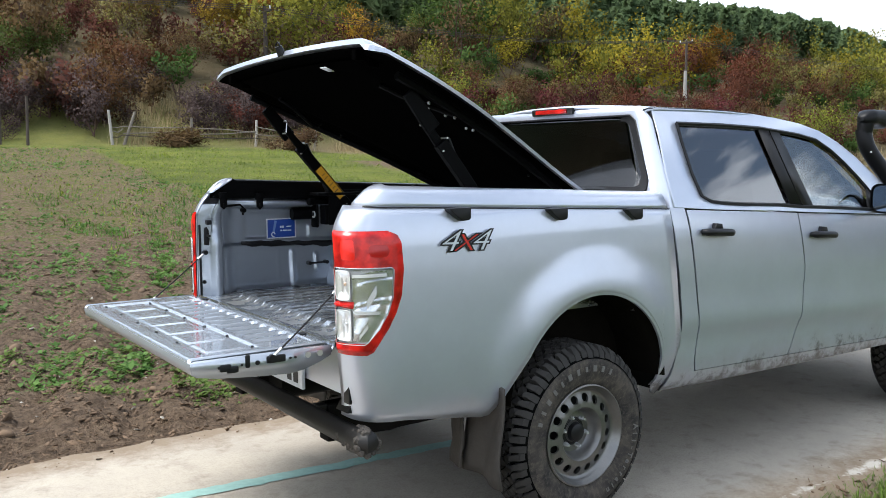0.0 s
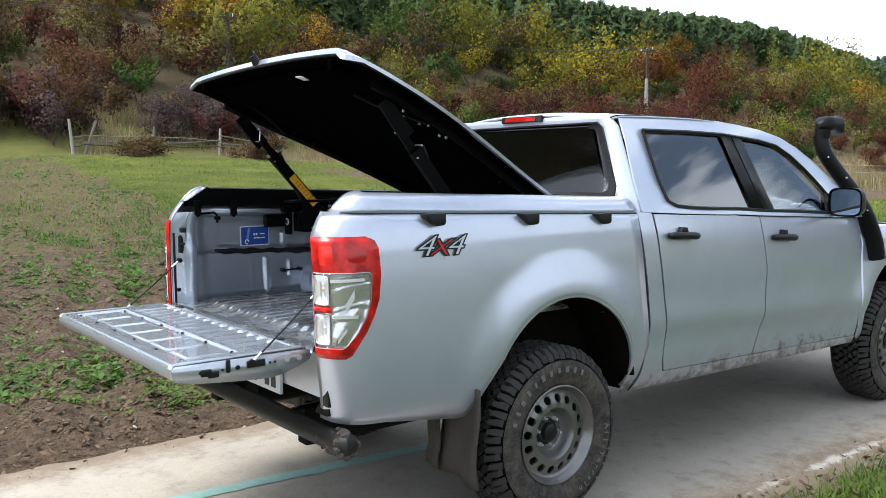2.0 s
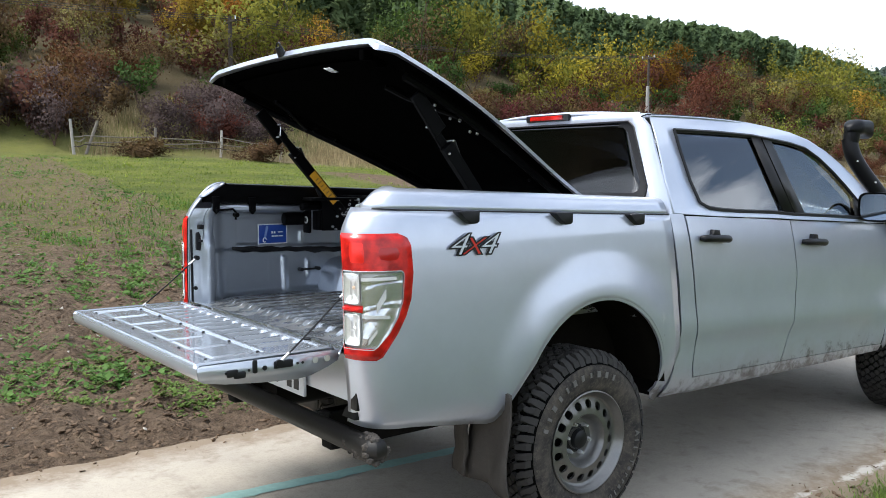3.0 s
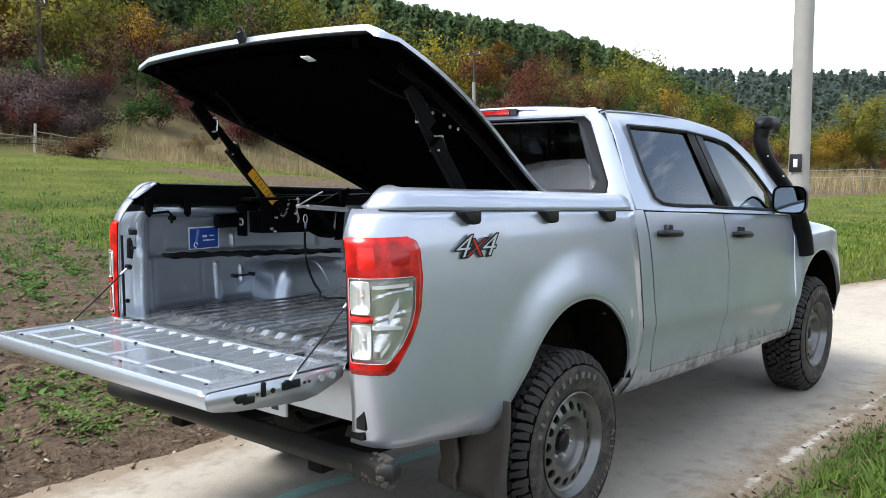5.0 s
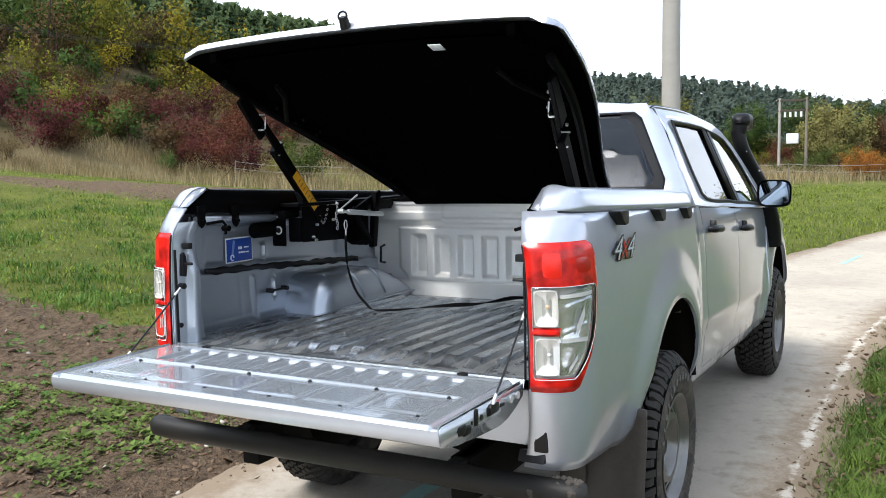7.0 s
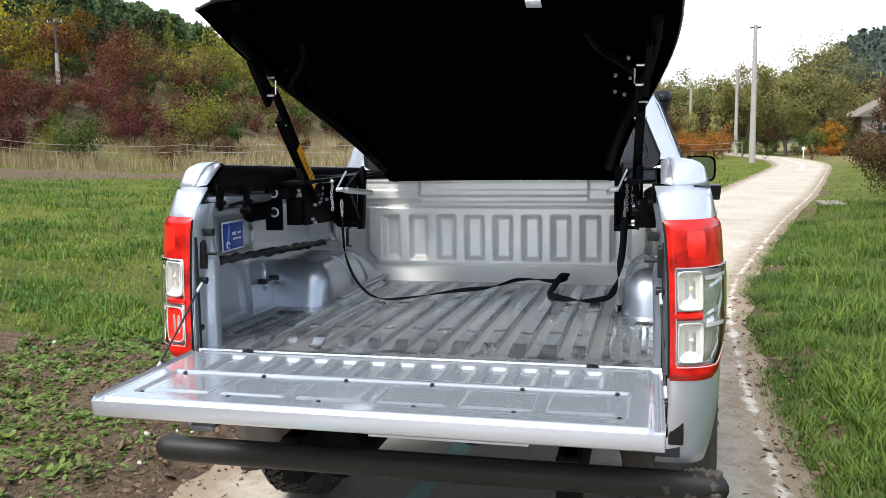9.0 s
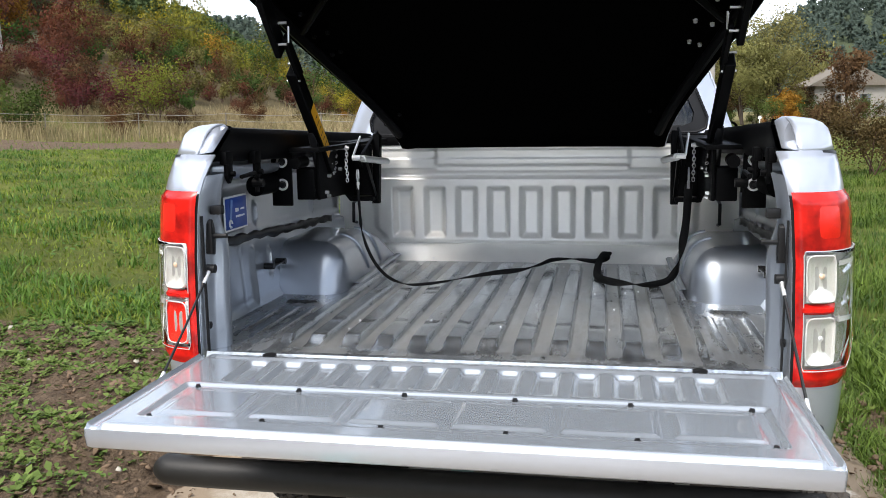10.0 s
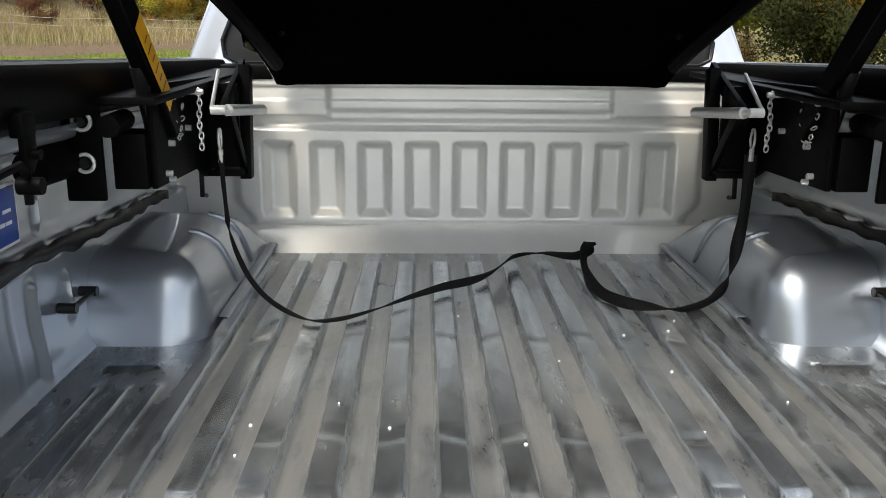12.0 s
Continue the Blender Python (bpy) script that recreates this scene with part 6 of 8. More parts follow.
def soil_mask(x, y):
    """Where the ploughed earth lies bare: a strip by the lane that widens behind the truck, and a far strip."""
    n = fbm(x, y, 0.5, 3) - 0.5
    xb = np.interp(y, [1.4, 3.3, 5.0, 7.0, 9.7, 20, 28, 40], [1.2, 2.4, 2.2, 2.9, 3.5, 4.4, 5.4, 7.0]) + 1.3 * n
    near = sstep(xb + 0.25, xb - 0.25, x) * (lane_off(x, y) > 1.3) * sstep(31, 29, across(x, y)) * sstep(-30, -25, x)
    near = near * (1 - 0.44 * sstep(5, 12, y + 2 * n))
    near = np.maximum(near, sstep(0.42, 0.2, np.abs(lane_off(x, y) - 1.62) + 0.5 * n) * (x < 9))
    near = np.maximum(near, 0.85 * sstep(0.32, 0.08, np.abs(lane_off(x, y) + 1.62) + 0.6 * n) * (x < 30))
    d = across(x, y)
    far = sstep(16.5, 17.5, d + 2 * n) * sstep(26, 25, d + 2 * n) * sstep(10, 14, x)
    return np.clip(np.maximum(near, far * 0.9), 0, 1)


def dry_mask(x, y):
    d = across(x, y)
    return np.maximum(sstep(29.0, 30.8, d - 1.6 * sstep(13, 18, x) + 3 * (fbm(x, y, 0.15, 5) - 0.5)) * (0.25 + 0.75 * sstep(5, 11, x)) * (0.35 + 0.65 * sstep(0.40, 0.55, fbm(x, y, 0.22, 39))), 0.7 * sstep(-9, -13, y))


def furrow(x, y):
    """-1 to 1 across the plough rows, which run from the lane to the slope."""
    return np.sin((0.970 * x - 0.242 * y + 0.25 * fbm(x, y, 0.3, 12, 2)) * 2 * np.pi / 0.62)


def ground_height(x, y):
    z = land(x, y)
    off = np.abs(lane_off(x, y))
    near = np.hypot(x, y) < 40
    soil = soil_mask(x, y)
    verge = sstep(LANE_HALF - 0.05, LANE_HALF + 0.5, off)
    z = z - 0.06 * (1 - verge)
    z = z + near * verge * (0.05 * (fbm(x, y, 1.2, 7) - 0.35) + soil * (0.16 * (fbm(x, y, 5.5, 8, 3) - 0.45) + 0.035 * furrow(x, y)))
    return z


def sheet_mesh(name, xs, ys, zfun, mat, masks=()):
    X, Y = np.meshgrid(xs, ys)
    Z = zfun(X, Y)
    co = np.stack([X, Y, Z], -1).reshape(-1, 3)
    nx, ny = len(xs), len(ys)
    i = np.arange((ny - 1) * (nx - 1))
    a = (i // (nx - 1)) * nx + i % (nx - 1)
    faces = np.stack([a, a + 1, a + nx + 1, a + nx], -1)
    return array_mesh(name, co, faces, mat, {k: f(X, Y).reshape(-1) for k, f in masks})


def array_mesh(name, co, faces, mat, attributes=None, smooth=True, normals=None):
    me = bpy.data.meshes.new(name)
    k = faces.shape[1]
    me.vertices.add(len(co))
    me.vertices.foreach_set("co", np.ascontiguousarray(co, dtype=np.float32).reshape(-1))
    me.loops.add(faces.size)
    me.loops.foreach_set("vertex_index", np.ascontiguousarray(faces, dtype=np.int32).reshape(-1))
    me.polygons.add(len(faces))
    me.polygons.foreach_set("loop_start", np.arange(0, faces.size, k, dtype=np.int32))
    me.update(calc_edges=True)
    for key, values in (attributes or {}).items():
        me.attributes.new(key, "FLOAT", "POINT").data.foreach_set("value", np.ascontiguousarray(values, dtype=np.float32))
    me.materials.append(mat)
    if smooth or normals is not None:
        me.shade_smooth()
    if normals is not None:
        me.normals_split_custom_set_from_vertices(normals.astype(np.float32))
    return me


def ground_material():
    m = material("earth_and_grass", (0.1, 0.1, 0.05), 0.95, spec=0.2)
    soil = node(m, "ShaderNodeAttribute")
    soil.attribute_name = "soil"
    dry = node(m, "ShaderNodeAttribute")
    dry.attribute_name = "dry"
    wood = node(m, "ShaderNodeAttribute")
    wood.attribute_name = "wood"
    pine = node(m, "ShaderNodeAttribute")
    pine.attribute_name = "pine"
    a, b, c = noise_of(m, 0.6, 8, 0.7), noise_of(m, 9, 8, 0.75), noise_of(m, 55, 5, 0.7)
    grass = mixed(m, ramp(m, a.outputs["Fac"], (0.35, (0, 0, 0)), (0.65, (1, 1, 1))).outputs["Color"], (0.062, 0.090, 0.015), (0.170, 0.190, 0.034))
    grass = mixed(m, ramp(m, b.outputs["Fac"], (0.45, (0, 0, 0)), (0.7, (0.8, 0.8, 0.8))).outputs["Color"], grass, (0.150, 0.145, 0.042))
    earth = mixed(m, ramp(m, b.outputs["Fac"], (0.3, (0, 0, 0)), (0.7, (1, 1, 1))).outputs["Color"], (0.065, 0.042, 0.026), (0.270, 0.190, 0.126))
    earth = mixed(m, ramp(m, c.outputs["Fac"], (0.55, (0, 0, 0)), (0.75, (0.6, 0.6, 0.6))).outputs["Color"], earth, (0.30, 0.225, 0.155))
    # dark spots put the shade of small hollows into the earth colour
    pit_shade = noise_of(m, 26, 8, 0.75)
    earth = mixed(m, ramp(m, pit_shade.outputs["Fac"], (0.36, (0.85, 0.85, 0.85)), (0.50, (0, 0, 0))).outputs["Color"], earth, (0.030, 0.019, 0.012))
    straw = mixed(m, b.outputs["Fac"], (0.150, 0.120, 0.060), (0.245, 0.195, 0.105))
    wood_c = mixed(m, a.outputs["Fac"], (0.120, 0.078, 0.046), (0.060, 0.062, 0.026))
    patchy = ramp(m, maths(m, "ADD", soil.outputs["Fac"], maths(m, "MULTIPLY", maths(m, "ADD", b.outputs["Fac"], -0.5), 1.3)), (0.38, (0, 0, 0)), (0.62, (1, 1, 1)))
    x = mixed(m, patchy.outputs["Color"], grass, earth)
    x = mixed(m, dry.outputs["Fac"], x, straw)
    x = mixed(m, wood.outputs["Fac"], x, wood_c)
    x = mixed(m, pine.outputs["Fac"], x, (0.060, 0.075, 0.040))
    into(m, "Base Color", x)
    bumped(m, maths(m, "ADD", b.outputs["Fac"], maths(m, "MULTIPLY", c.outputs["Fac"], 0.6)), 1.0, 0.085)
    return m


s_ = np.linspace(-8.1, 8.1, 321)
gx = 0.9 * np.sinh(s_) + 0.5 + 3.0 * np.exp(-s_ ** 2 / 8) * s_ / 3
gy = 0.9 * np.sinh(s_) + 2.0 + 3.0 * np.exp(-s_ ** 2 / 8) * s_ / 3
ground = new("ground", sheet_mesh("ground", gx, gy, ground_height, ground_material(), (("soil", soil_mask), ("dry", dry_mask), ("wood", lambda x, y: sstep(33, 40, across(x, y))), ("pine", lambda x, y: np.maximum(sstep(56, 66, across(x, y)), sstep(180, 220, np.hypot(x, y)))))))
tagged(ground, "ploughed earth, meadow and wooded slope beside the lane", "ground", kind="structure")


def lane_material():
    m = material("worn_pale_asphalt", (0.3, 0.27, 0.22), 0.9, spec=0.3)
    a, b, c = noise_of(m, 0.55, 9, 0.72), noise_of(m, 7, 8, 0.75), noise_of(m, 160, 4, 0.7)
    x = mixed(m, ramp(m, a.outputs["Fac"], (0.35, (0, 0, 0)), (0.65, (1, 1, 1))).outputs["Color"], (0.345, 0.305, 0.255), (0.46, 0.41, 0.335))
    x = mixed(m, ramp(m, b.outputs["Fac"], (0.52, (0, 0, 0)), (0.74, (0.85, 0.85, 0.85))).outputs["Color"], x, (0.25, 0.21, 0.165))
    x = mixed(m, ramp(m, c.outputs["Fac"], (0.36, (0.55, 0.55, 0.55)), (0.52, (0, 0, 0))).outputs["Color"], x, (0.20, 0.18, 0.15))
    edge = node(m, "ShaderNodeAttribute")
    edge.attribute_name = "edge"
    dirt = ramp(m, maths(m, "ADD", edge.outputs["Fac"], maths(m, "MULTIPLY", maths(m, "ADD", b.outputs["Fac"], -0.5), 0.9)), (0.36, (0, 0, 0)), (0.72, (1, 1, 1)))
    x = mixed(m, dirt.outputs["Color"], x, (0.215, 0.165, 0.115))
    off = node(m, "ShaderNodeAttribute")
    off.attribute_name = "off"
    gap = maths(m, "ABSOLUTE", maths(m, "ADD", off.outputs["Fac"], 1.30))
    worn = noise_of(m, 3.2, 9, 0.80)
    mark = ramp(m, maths(m, "ADD", maths(m, "MULTIPLY", gap, -2.6), worn.outputs["Fac"]), (0.43, (0, 0, 0)), (0.53, (0.72, 0.72, 0.72)))
    x = mixed(m, mark.outputs["Color"], x, (0.58, 0.545, 0.48))
    into(m, "Base Color", x)
    bumped(m, maths(m, "ADD", c.outputs["Fac"], b.outputs["Fac"]), 0.35, 0.008)
    return m


def lane():
    """The narrow lane, laid along its middle line, a little crowned, with ragged edges."""
    mid = smooth_line([(x, y, 0) for x, y in LANE], 60)
    P = np.array([(p.x, p.y) for p in mid])
    D = np.gradient(P, axis=0)
    D /= np.linalg.norm(D, axis=1)[:, None]
    N = np.stack([-D[:, 1], D[:, 0]], -1)
    v = np.linspace(-1, 1, 25)
    wig = lambda s, seed: 0.16 * (fbm(P[:, 0], P[:, 1] + seed, 0.9, seed) - 0.5) + 0.08 * (fbm(P[:, 0], P[:, 1] + seed, 5.0, seed + 9) - 0.5)
    L, R = LANE_HALF + wig(1, 2) * 1.5, LANE_HALF + wig(1, 4)
    off = np.where(v[None] > 0, v[None] * L[:, None], v[None] * R[:, None])
    X, Y = P[:, 0:1] + N[:, 0:1] * off, P[:, 1:2] + N[:, 1:2] * off
    Z = land(X, Y) + 0.004 - 0.012 * np.abs(v[None]) ** 3 - 0.030 * (np.abs(v[None]) > 0.99)
    co = np.stack([X, Y, Z], -1).reshape(-1, 3)
    n = len(v)
    i = np.arange((len(P) - 1) * (n - 1))
    a = (i // (n - 1)) * n + i % (n - 1)
    me = array_mesh("road", co, np.stack([a, a + 1, a + n + 1, a + n], -1), lane_material(), {"edge": np.broadcast_to(np.abs(v)[None] ** 2.5, X.shape).reshape(-1), "off": off.reshape(-1)})
    return tagged(new("road", me), "pale worn asphalt lane with dusty edges", "road", kind="structure")


road = lane()


# ---- plants ----
def leaf_material(name, dark, light, rough=0.7, spec=0.12, through_light=0.38, spread=0.35):
    """Leaves that differ one by one and plant by plant."""
    m = material(name, dark, rough, spec=spec)
    g = node(m, "ShaderNodeNewGeometry")
    o = node(m, "ShaderNodeObjectInfo")
    n = noise_of(m, spread, 4, 0.6, coords="Object")
    tone = ramp(m, n.outputs["Fac"], (0.36, (0, 0, 0)), (0.66, (1, 1, 1)))
    c = mixed(m, maths(m, "ADD", maths(m, "MULTIPLY", g.outputs["Random Per Island"], 0.35), maths(m, "MULTIPLY", tone.outputs["Color"], 0.65)), dark, light)
    h = node(m, "ShaderNodeHueSaturation")
    link(m, maths(m, "ADD", maths(m, "MULTIPLY", o.outputs["Random"], 0.05), 0.492), h.inputs["Hue"])
    link(m, maths(m, "ADD", maths(m, "MULTIPLY", g.outputs["Random Per Island"], 0.4), 0.8), h.inputs["Value"])
    link(m, c, h.inputs["Color"])
    into(m, "Base Color", h.outputs["Color"])
    thin = node(m, "ShaderNodeBsdfTranslucent")   # light through the blade
    both = node(m, "ShaderNodeMixShader", Fac=through_light)
    link(m, h.outputs["Color"], thin.inputs["Color"])
    link(m, m.node_tree.nodes["Principled BSDF"].outputs["BSDF"], both.inputs[1])
    link(m, thin.outputs["BSDF"], both.inputs[2])
    link(m, both.outputs["Shader"], m.node_tree.nodes["Material Output"].inputs["Surface"])
    return m


LEAF = {
    "red": leaf_material("red_leaves", (0.052, 0.019, 0.013), (0.150, 0.046, 0.028)),
    "crimson": leaf_material("crimson_leaves", (0.052, 0.016, 0.016), (0.145, 0.036, 0.036)),
    "brown": leaf_material("brown_leaves", (0.055, 0.033, 0.018), (0.160, 0.088, 0.042)),
    "yellow": leaf_material("yellow_leaves", (0.14, 0.095, 0.016), (0.36, 0.235, 0.030)),
    "lime": leaf_material("yellow_green_leaves", (0.078, 0.086, 0.014), (0.250, 0.235, 0.036)),
    "green": leaf_material("green_leaves", (0.032, 0.054, 0.012), (0.105, 0.130, 0.030)),
    "olive": leaf_material("olive_leaves", (0.070, 0.063, 0.021), (0.215, 0.182, 0.060)),
    # green leaves darkened: the shade within the verge plants is put into the colour
    "deep": leaf_material("shaded_green_leaves", (0.012, 0.018, 0.005), (0.050, 0.052, 0.014)),
    "pale": leaf_material("pale_yellow_olive_leaves", (0.150, 0.135, 0.050), (0.300, 0.265, 0.105)),
    "orange": leaf_material("orange_leaves", (0.16, 0.055, 0.012), (0.40, 0.15, 0.03)),
}
PINE = leaf_material("pine_needles", (0.075, 0.104, 0.048), (0.170, 0.200, 0.088), through_light=0.5, spread=0.09)
# paler, bluer pine: the haze over distance is mixed into the needle colour
HAZED_PINE = leaf_material("hazed_pine_needles", (0.105, 0.142, 0.115), (0.135, 0.172, 0.130), through_light=0.62)
BARK = speckled("grey_brown_bark", (0.10, 0.08, 0.065), 0.9, 0.4, 8, 60, 0.5, spec=0.2)
TWIG = speckled("reddish_twigs", (0.11, 0.065, 0.055), 0.9, 0.4, 3, 30, 0.0, spec=0.2)
GRASS = leaf_material("grass_blades", (0.070, 0.110, 0.012), (0.290, 0.325, 0.046), 0.5, 0.25, spread=1.6)
VERGE = leaf_material("verge_grass_blades", (0.040, 0.072, 0.012), (0.190, 0.235, 0.044), 0.5, 0.25, spread=1.6)
TUFT = leaf_material("dark_grass_blades", (0.032, 0.070, 0.010), (0.165, 0.230, 0.036), 0.5, 0.25, spread=1.2)
WEED = leaf_material("weed_leaves", (0.075, 0.125, 0.025), (0.20, 0.25, 0.07), 0.55)
STRAW = leaf_material("dry_grass", (0.15, 0.110, 0.058), (0.46, 0.36, 0.21), 0.8)
CLOD = speckled("earth_clods", (0.155, 0.106, 0.070), 0.95, 0.5, 6, 60, 0.5, spec=0.15)


def unit(v):
    return v / np.maximum(np.linalg.norm(v, axis=-1, keepdims=True), 1e-9)


def cards(rng, c, length, width, up=0.0):
    """Small leaves at the places c: pointed blades turned at random."""
    n = len(c)
    u = unit(rng.normal(size=(n, 3)) + np.array([0, 0, up]))
    w = unit(np.cross(u, rng.normal(size=(n, 3))))
    L = (length * rng.uniform(0.6, 1.3, n))[:, None]
    W = (width * rng.uniform(0.6, 1.3, n))[:, None]
    co = np.stack([c - u * L * 0.5 - w * W * 0.4, c + u * L * 0.6, c - u * L * 0.2 + w * W * 0.8], 1)
    return co.reshape(-1, 3), np.arange(3 * n).reshape(-1, 3)


def rounded(co, faces, centre, up=0.35):
    """Soft normals that lead away from a plant's middle, with each leaf's front turned outwards."""
    d = unit(unit(co - centre) + np.array([0, 0, up]))
    q = co[faces]
    g = np.cross(q[:, 1] - q[:, 0], q[:, 2] - q[:, 0])
    turn = (g * d[faces[:, 0]]).sum(-1) < 0
    return np.where(turn[:, None], faces[:, ::-1], faces), d


def joined(parts):
    co, fs, k = [], [], 0
    for c, f in parts:
        co.append(c)
        fs.append(f + k)
        k += len(c)
    return np.concatenate(co), np.concatenate(fs)


def sticks(a, b, r0, r1, sides=4):
    """Tapered sticks from the places a to b, as quads."""
    n = len(a)
    d = unit(b - a)
    u = unit(np.cross(d, np.array([0.31, 0.52, 0.79])))
    v = np.cross(d, u)
    ang = np.linspace(0, 2 * np.pi, sides, endpoint=False)
    ring = u[:, None] * np.cos(ang)[None, :, None] + v[:, None] * np.sin(ang)[None, :, None]
    r0, r1 = np.broadcast_to(r0, n)[:, None, None], np.broadcast_to(r1, n)[:, None, None]
    co = np.concatenate([a[:, None] + ring * r0, b[:, None] + ring * r1], 1).reshape(-1, 3)
    base = (np.arange(n) * 2 * sides)[:, None, None]
    j = np.arange(sides)
    q = np.stack([j, (j + 1) % sides, sides + (j + 1) % sides, sides + j], -1)[None]
    return co, (base + q).reshape(-1, 4)


def limbs(rng, height, spread, n, trunk_r, stems=1, bare=0.0, fine=3):
    """Trunk, forking limbs and twigs. Returns quads and the places of the twig ends."""
    parts, tips = [], []
    for s in range(stems):
        foot = np.array([rng.normal(0, 0.12 * (stems > 1)), rng.normal(0, 0.12 * (stems > 1)), -0.1])
        lean = np.array([rng.normal(0, 0.18), rng.normal(0, 0.18), 1.0]) if stems == 1 else np.array([rng.normal(0, 0.45), rng.normal(0, 0.45), 1.0])
        pts = [foot]
        for k in range(5):
            lean = unit(lean + rng.normal(0, 0.10, 3))
            pts.append(pts[-1] + lean * height * 0.15)
        P = np.array(pts)
        rr = trunk_r * np.linspace(1, 0.35, 6)
        parts.append(sticks(P[:-1], P[1:], rr[:-1], rr[1:], 6))
        A, B, R = [], [], []
        for i in range(max(3, n // stems)):
            t = rng.uniform(0.25, 1.0)
            k = min(4, int(t * 5))
            a = P[k] + (P[k + 1] - P[k]) * (t * 5 - k)
            az = rng.uniform(0, 2 * np.pi)
            out = np.array([np.cos(az), np.sin(az), rng.uniform(0.35, 1.3)])
            ln = spread * rng.uniform(0.5, 1.0)
            m = a + unit(out) * ln * 0.5
            e = m + unit(out + rng.normal(0, 0.35, 3) + np.array([0, 0, 0.25])) * ln * 0.5
            A += [a, m]
            B += [m, e]
            R += [(0.30 * trunk_r, 0.18 * trunk_r), (0.18 * trunk_r, 0.05 * trunk_r)]
            tips += [m, e]
            for _ in range(fine + int(6 * bare)):
                q = m + (e - m) * rng.uniform(0, 1)
                f = q + unit(out + rng.normal(0, 0.8, 3) + np.array([0, 0, 0.3])) * ln * rng.uniform(0.2, 0.45)
                A.append(q)
                B.append(f)
                R.append((0.07 * trunk_r, 0.02 * trunk_r))
                tips.append(f)
        R = np.array(R)
        parts.append(sticks(np.array(A), np.array(B), R[:, 0], R[:, 1], 3))
    return joined(parts), np.array(tips)


def crown(rng, tips, height, leaves, size, puff):
    k = rng.integers(0, len(tips), leaves)
    c = tips[k] + rng.normal(0, puff, (leaves, 3))
    c[:, 2] = np.maximum(c[:, 2], 0.05 * height)
    return cards(rng, c, size, size * 0.62)


def plant_arrays(kind, seed, height, leaves, size, far=False):
    rng = np.random.default_rng(seed)
    if kind == "tree":
        wood, tips = limbs(rng, height, height * 0.42, 22, height * 0.022)
        return wood, crown(rng, tips, height, leaves, size, height * 0.048)
    wood, tips = limbs(rng, height, height * 0.55, 12 if far else 22, height * 0.012, stems=3 if far else 5, fine=0 if far else 3)
    return wood, crown(rng, tips, height, leaves, size, height * 0.085)


def plant(name, label, category, group, colour, kind, seed, height, leaves, size, at, turn=0.0):
    wood, leafage = plant_arrays(kind, seed, height, leaves, size)
    t = thing(name, label, category, group)
    w = new("trunk", array_mesh("trunk", *wood, BARK if kind == "tree" else TWIG))
    fs, nm = rounded(leafage[0], leafage[1], np.array([0, 0, height * (0.6 if kind == "tree" else 0.35)]))
    c = new("crown", array_mesh("crown", leafage[0], fs, LEAF[colour], normals=nm))
    for o in (w, c):
        o.parent = t
    t.matrix_basis = pose(*at, 0, 0, turn)
    return t


def on_land(x, y, sink=0.05):
    return float(land(x, y)) - sink


# shrub belt along the foot of the slope: the front rows are things, the rest one thicket a colour
rng = np.random.default_rng(11)
SHRUB_WORDS = {"crimson": "dense shrub with crimson autumn leaves on the slope", "red": "bushy shrub with dark red autumn leaves on the slope", "brown": "half-bare brown autumn shrub at the field edge", "yellow": "small tree with bright yellow autumn leaves", "lime": "yellow-green bushy tree on the slope", "green": "dense green bush at the field edge", "olive": "pale olive autumn bush on the slope", "orange": "small orange autumn tree on the slope"}
masters = {}


def place_shrub(colour, x, y, scale, turn):
    if colour not in masters:
        masters[colour] = []
    pool = masters[colour]
    if len(pool) < 2:
        tall = {"yellow": 3.4, "orange": 3.6, "lime": 3.8, "olive": 3.4}.get(colour, 2.9)
        t = plant("tree" if colour in ("yellow", "orange") else "shrub", SHRUB_WORDS[colour], "tree" if colour in ("yellow", "orange") else "shrub", "shrubs on the slope", colour, "shrub" if colour in ("red", "brown", "green", "olive", "lime") else "tree", 40 + 7 * len(masters) + len(pool), tall, 3200, 0.125, (x, y, on_land(x, y, 0.38 * scale)), turn)
        t.scale = (scale,) * 3
        pool.append(t)
    else:
        src = pool[int(turn) % 2]
        c = copy_thing(src, pose(x, y, on_land(x, y, 0.38 * scale), 0, 0, turn))
        c.scale = (scale,) * 3


front = []
for i in range(74):
    a = -14 + 2.25 * i + rng.normal(0, 0.7)
    d = (34.0 if a < 12 else 32.4) + 3.2 * (i % 3) + rng.normal(0, 0.8) + 0.02 * max(0, a - 40)
    x, y = 0.98 * a + 0.196 * d, 0.98 * d - 0.196 * a
    near_left = a < 12
    p = [0.30, 0.33, 0.02, 0.06, 0.15, 0.12, 0.02] if near_left else [0.37, 0.27, 0.04, 0.10, 0.08, 0.10, 0.04]
    colour = rng.choice(["red", "brown", "yellow", "lime", "green", "olive", "orange"], p=p)
    if 12 < a < 48 and i % 3 and colour in ("lime", "green", "olive", "brown"):
        colour = ("crimson", "red", "brown", "crimson")[i % 4]
    place_shrub(colour, x, y, rng.uniform(0.6, 1.15) * (0.95 if near_left else 0.50), rng.uniform(0, 360))
for colour, x, y, s in (("yellow", 16.0, 43.5, 1.35), ("orange", 20.0, 46.5, 1.3), ("yellow", 13.0, 47.5, 1.2), ("crimson", 27.5, 34.5, 0.7), ("green", 34.0, 27.0, 1.0), ("lime", 45.0, 26.0, 1.0), ("orange", 60.0, 47.0, 1.6), ("yellow", 74.0, 20.5, 1.4), ("orange", 78.0, 22.0, 1.2)):
    place_shrub(colour, x, y, s, 30.0 + 10 * s)


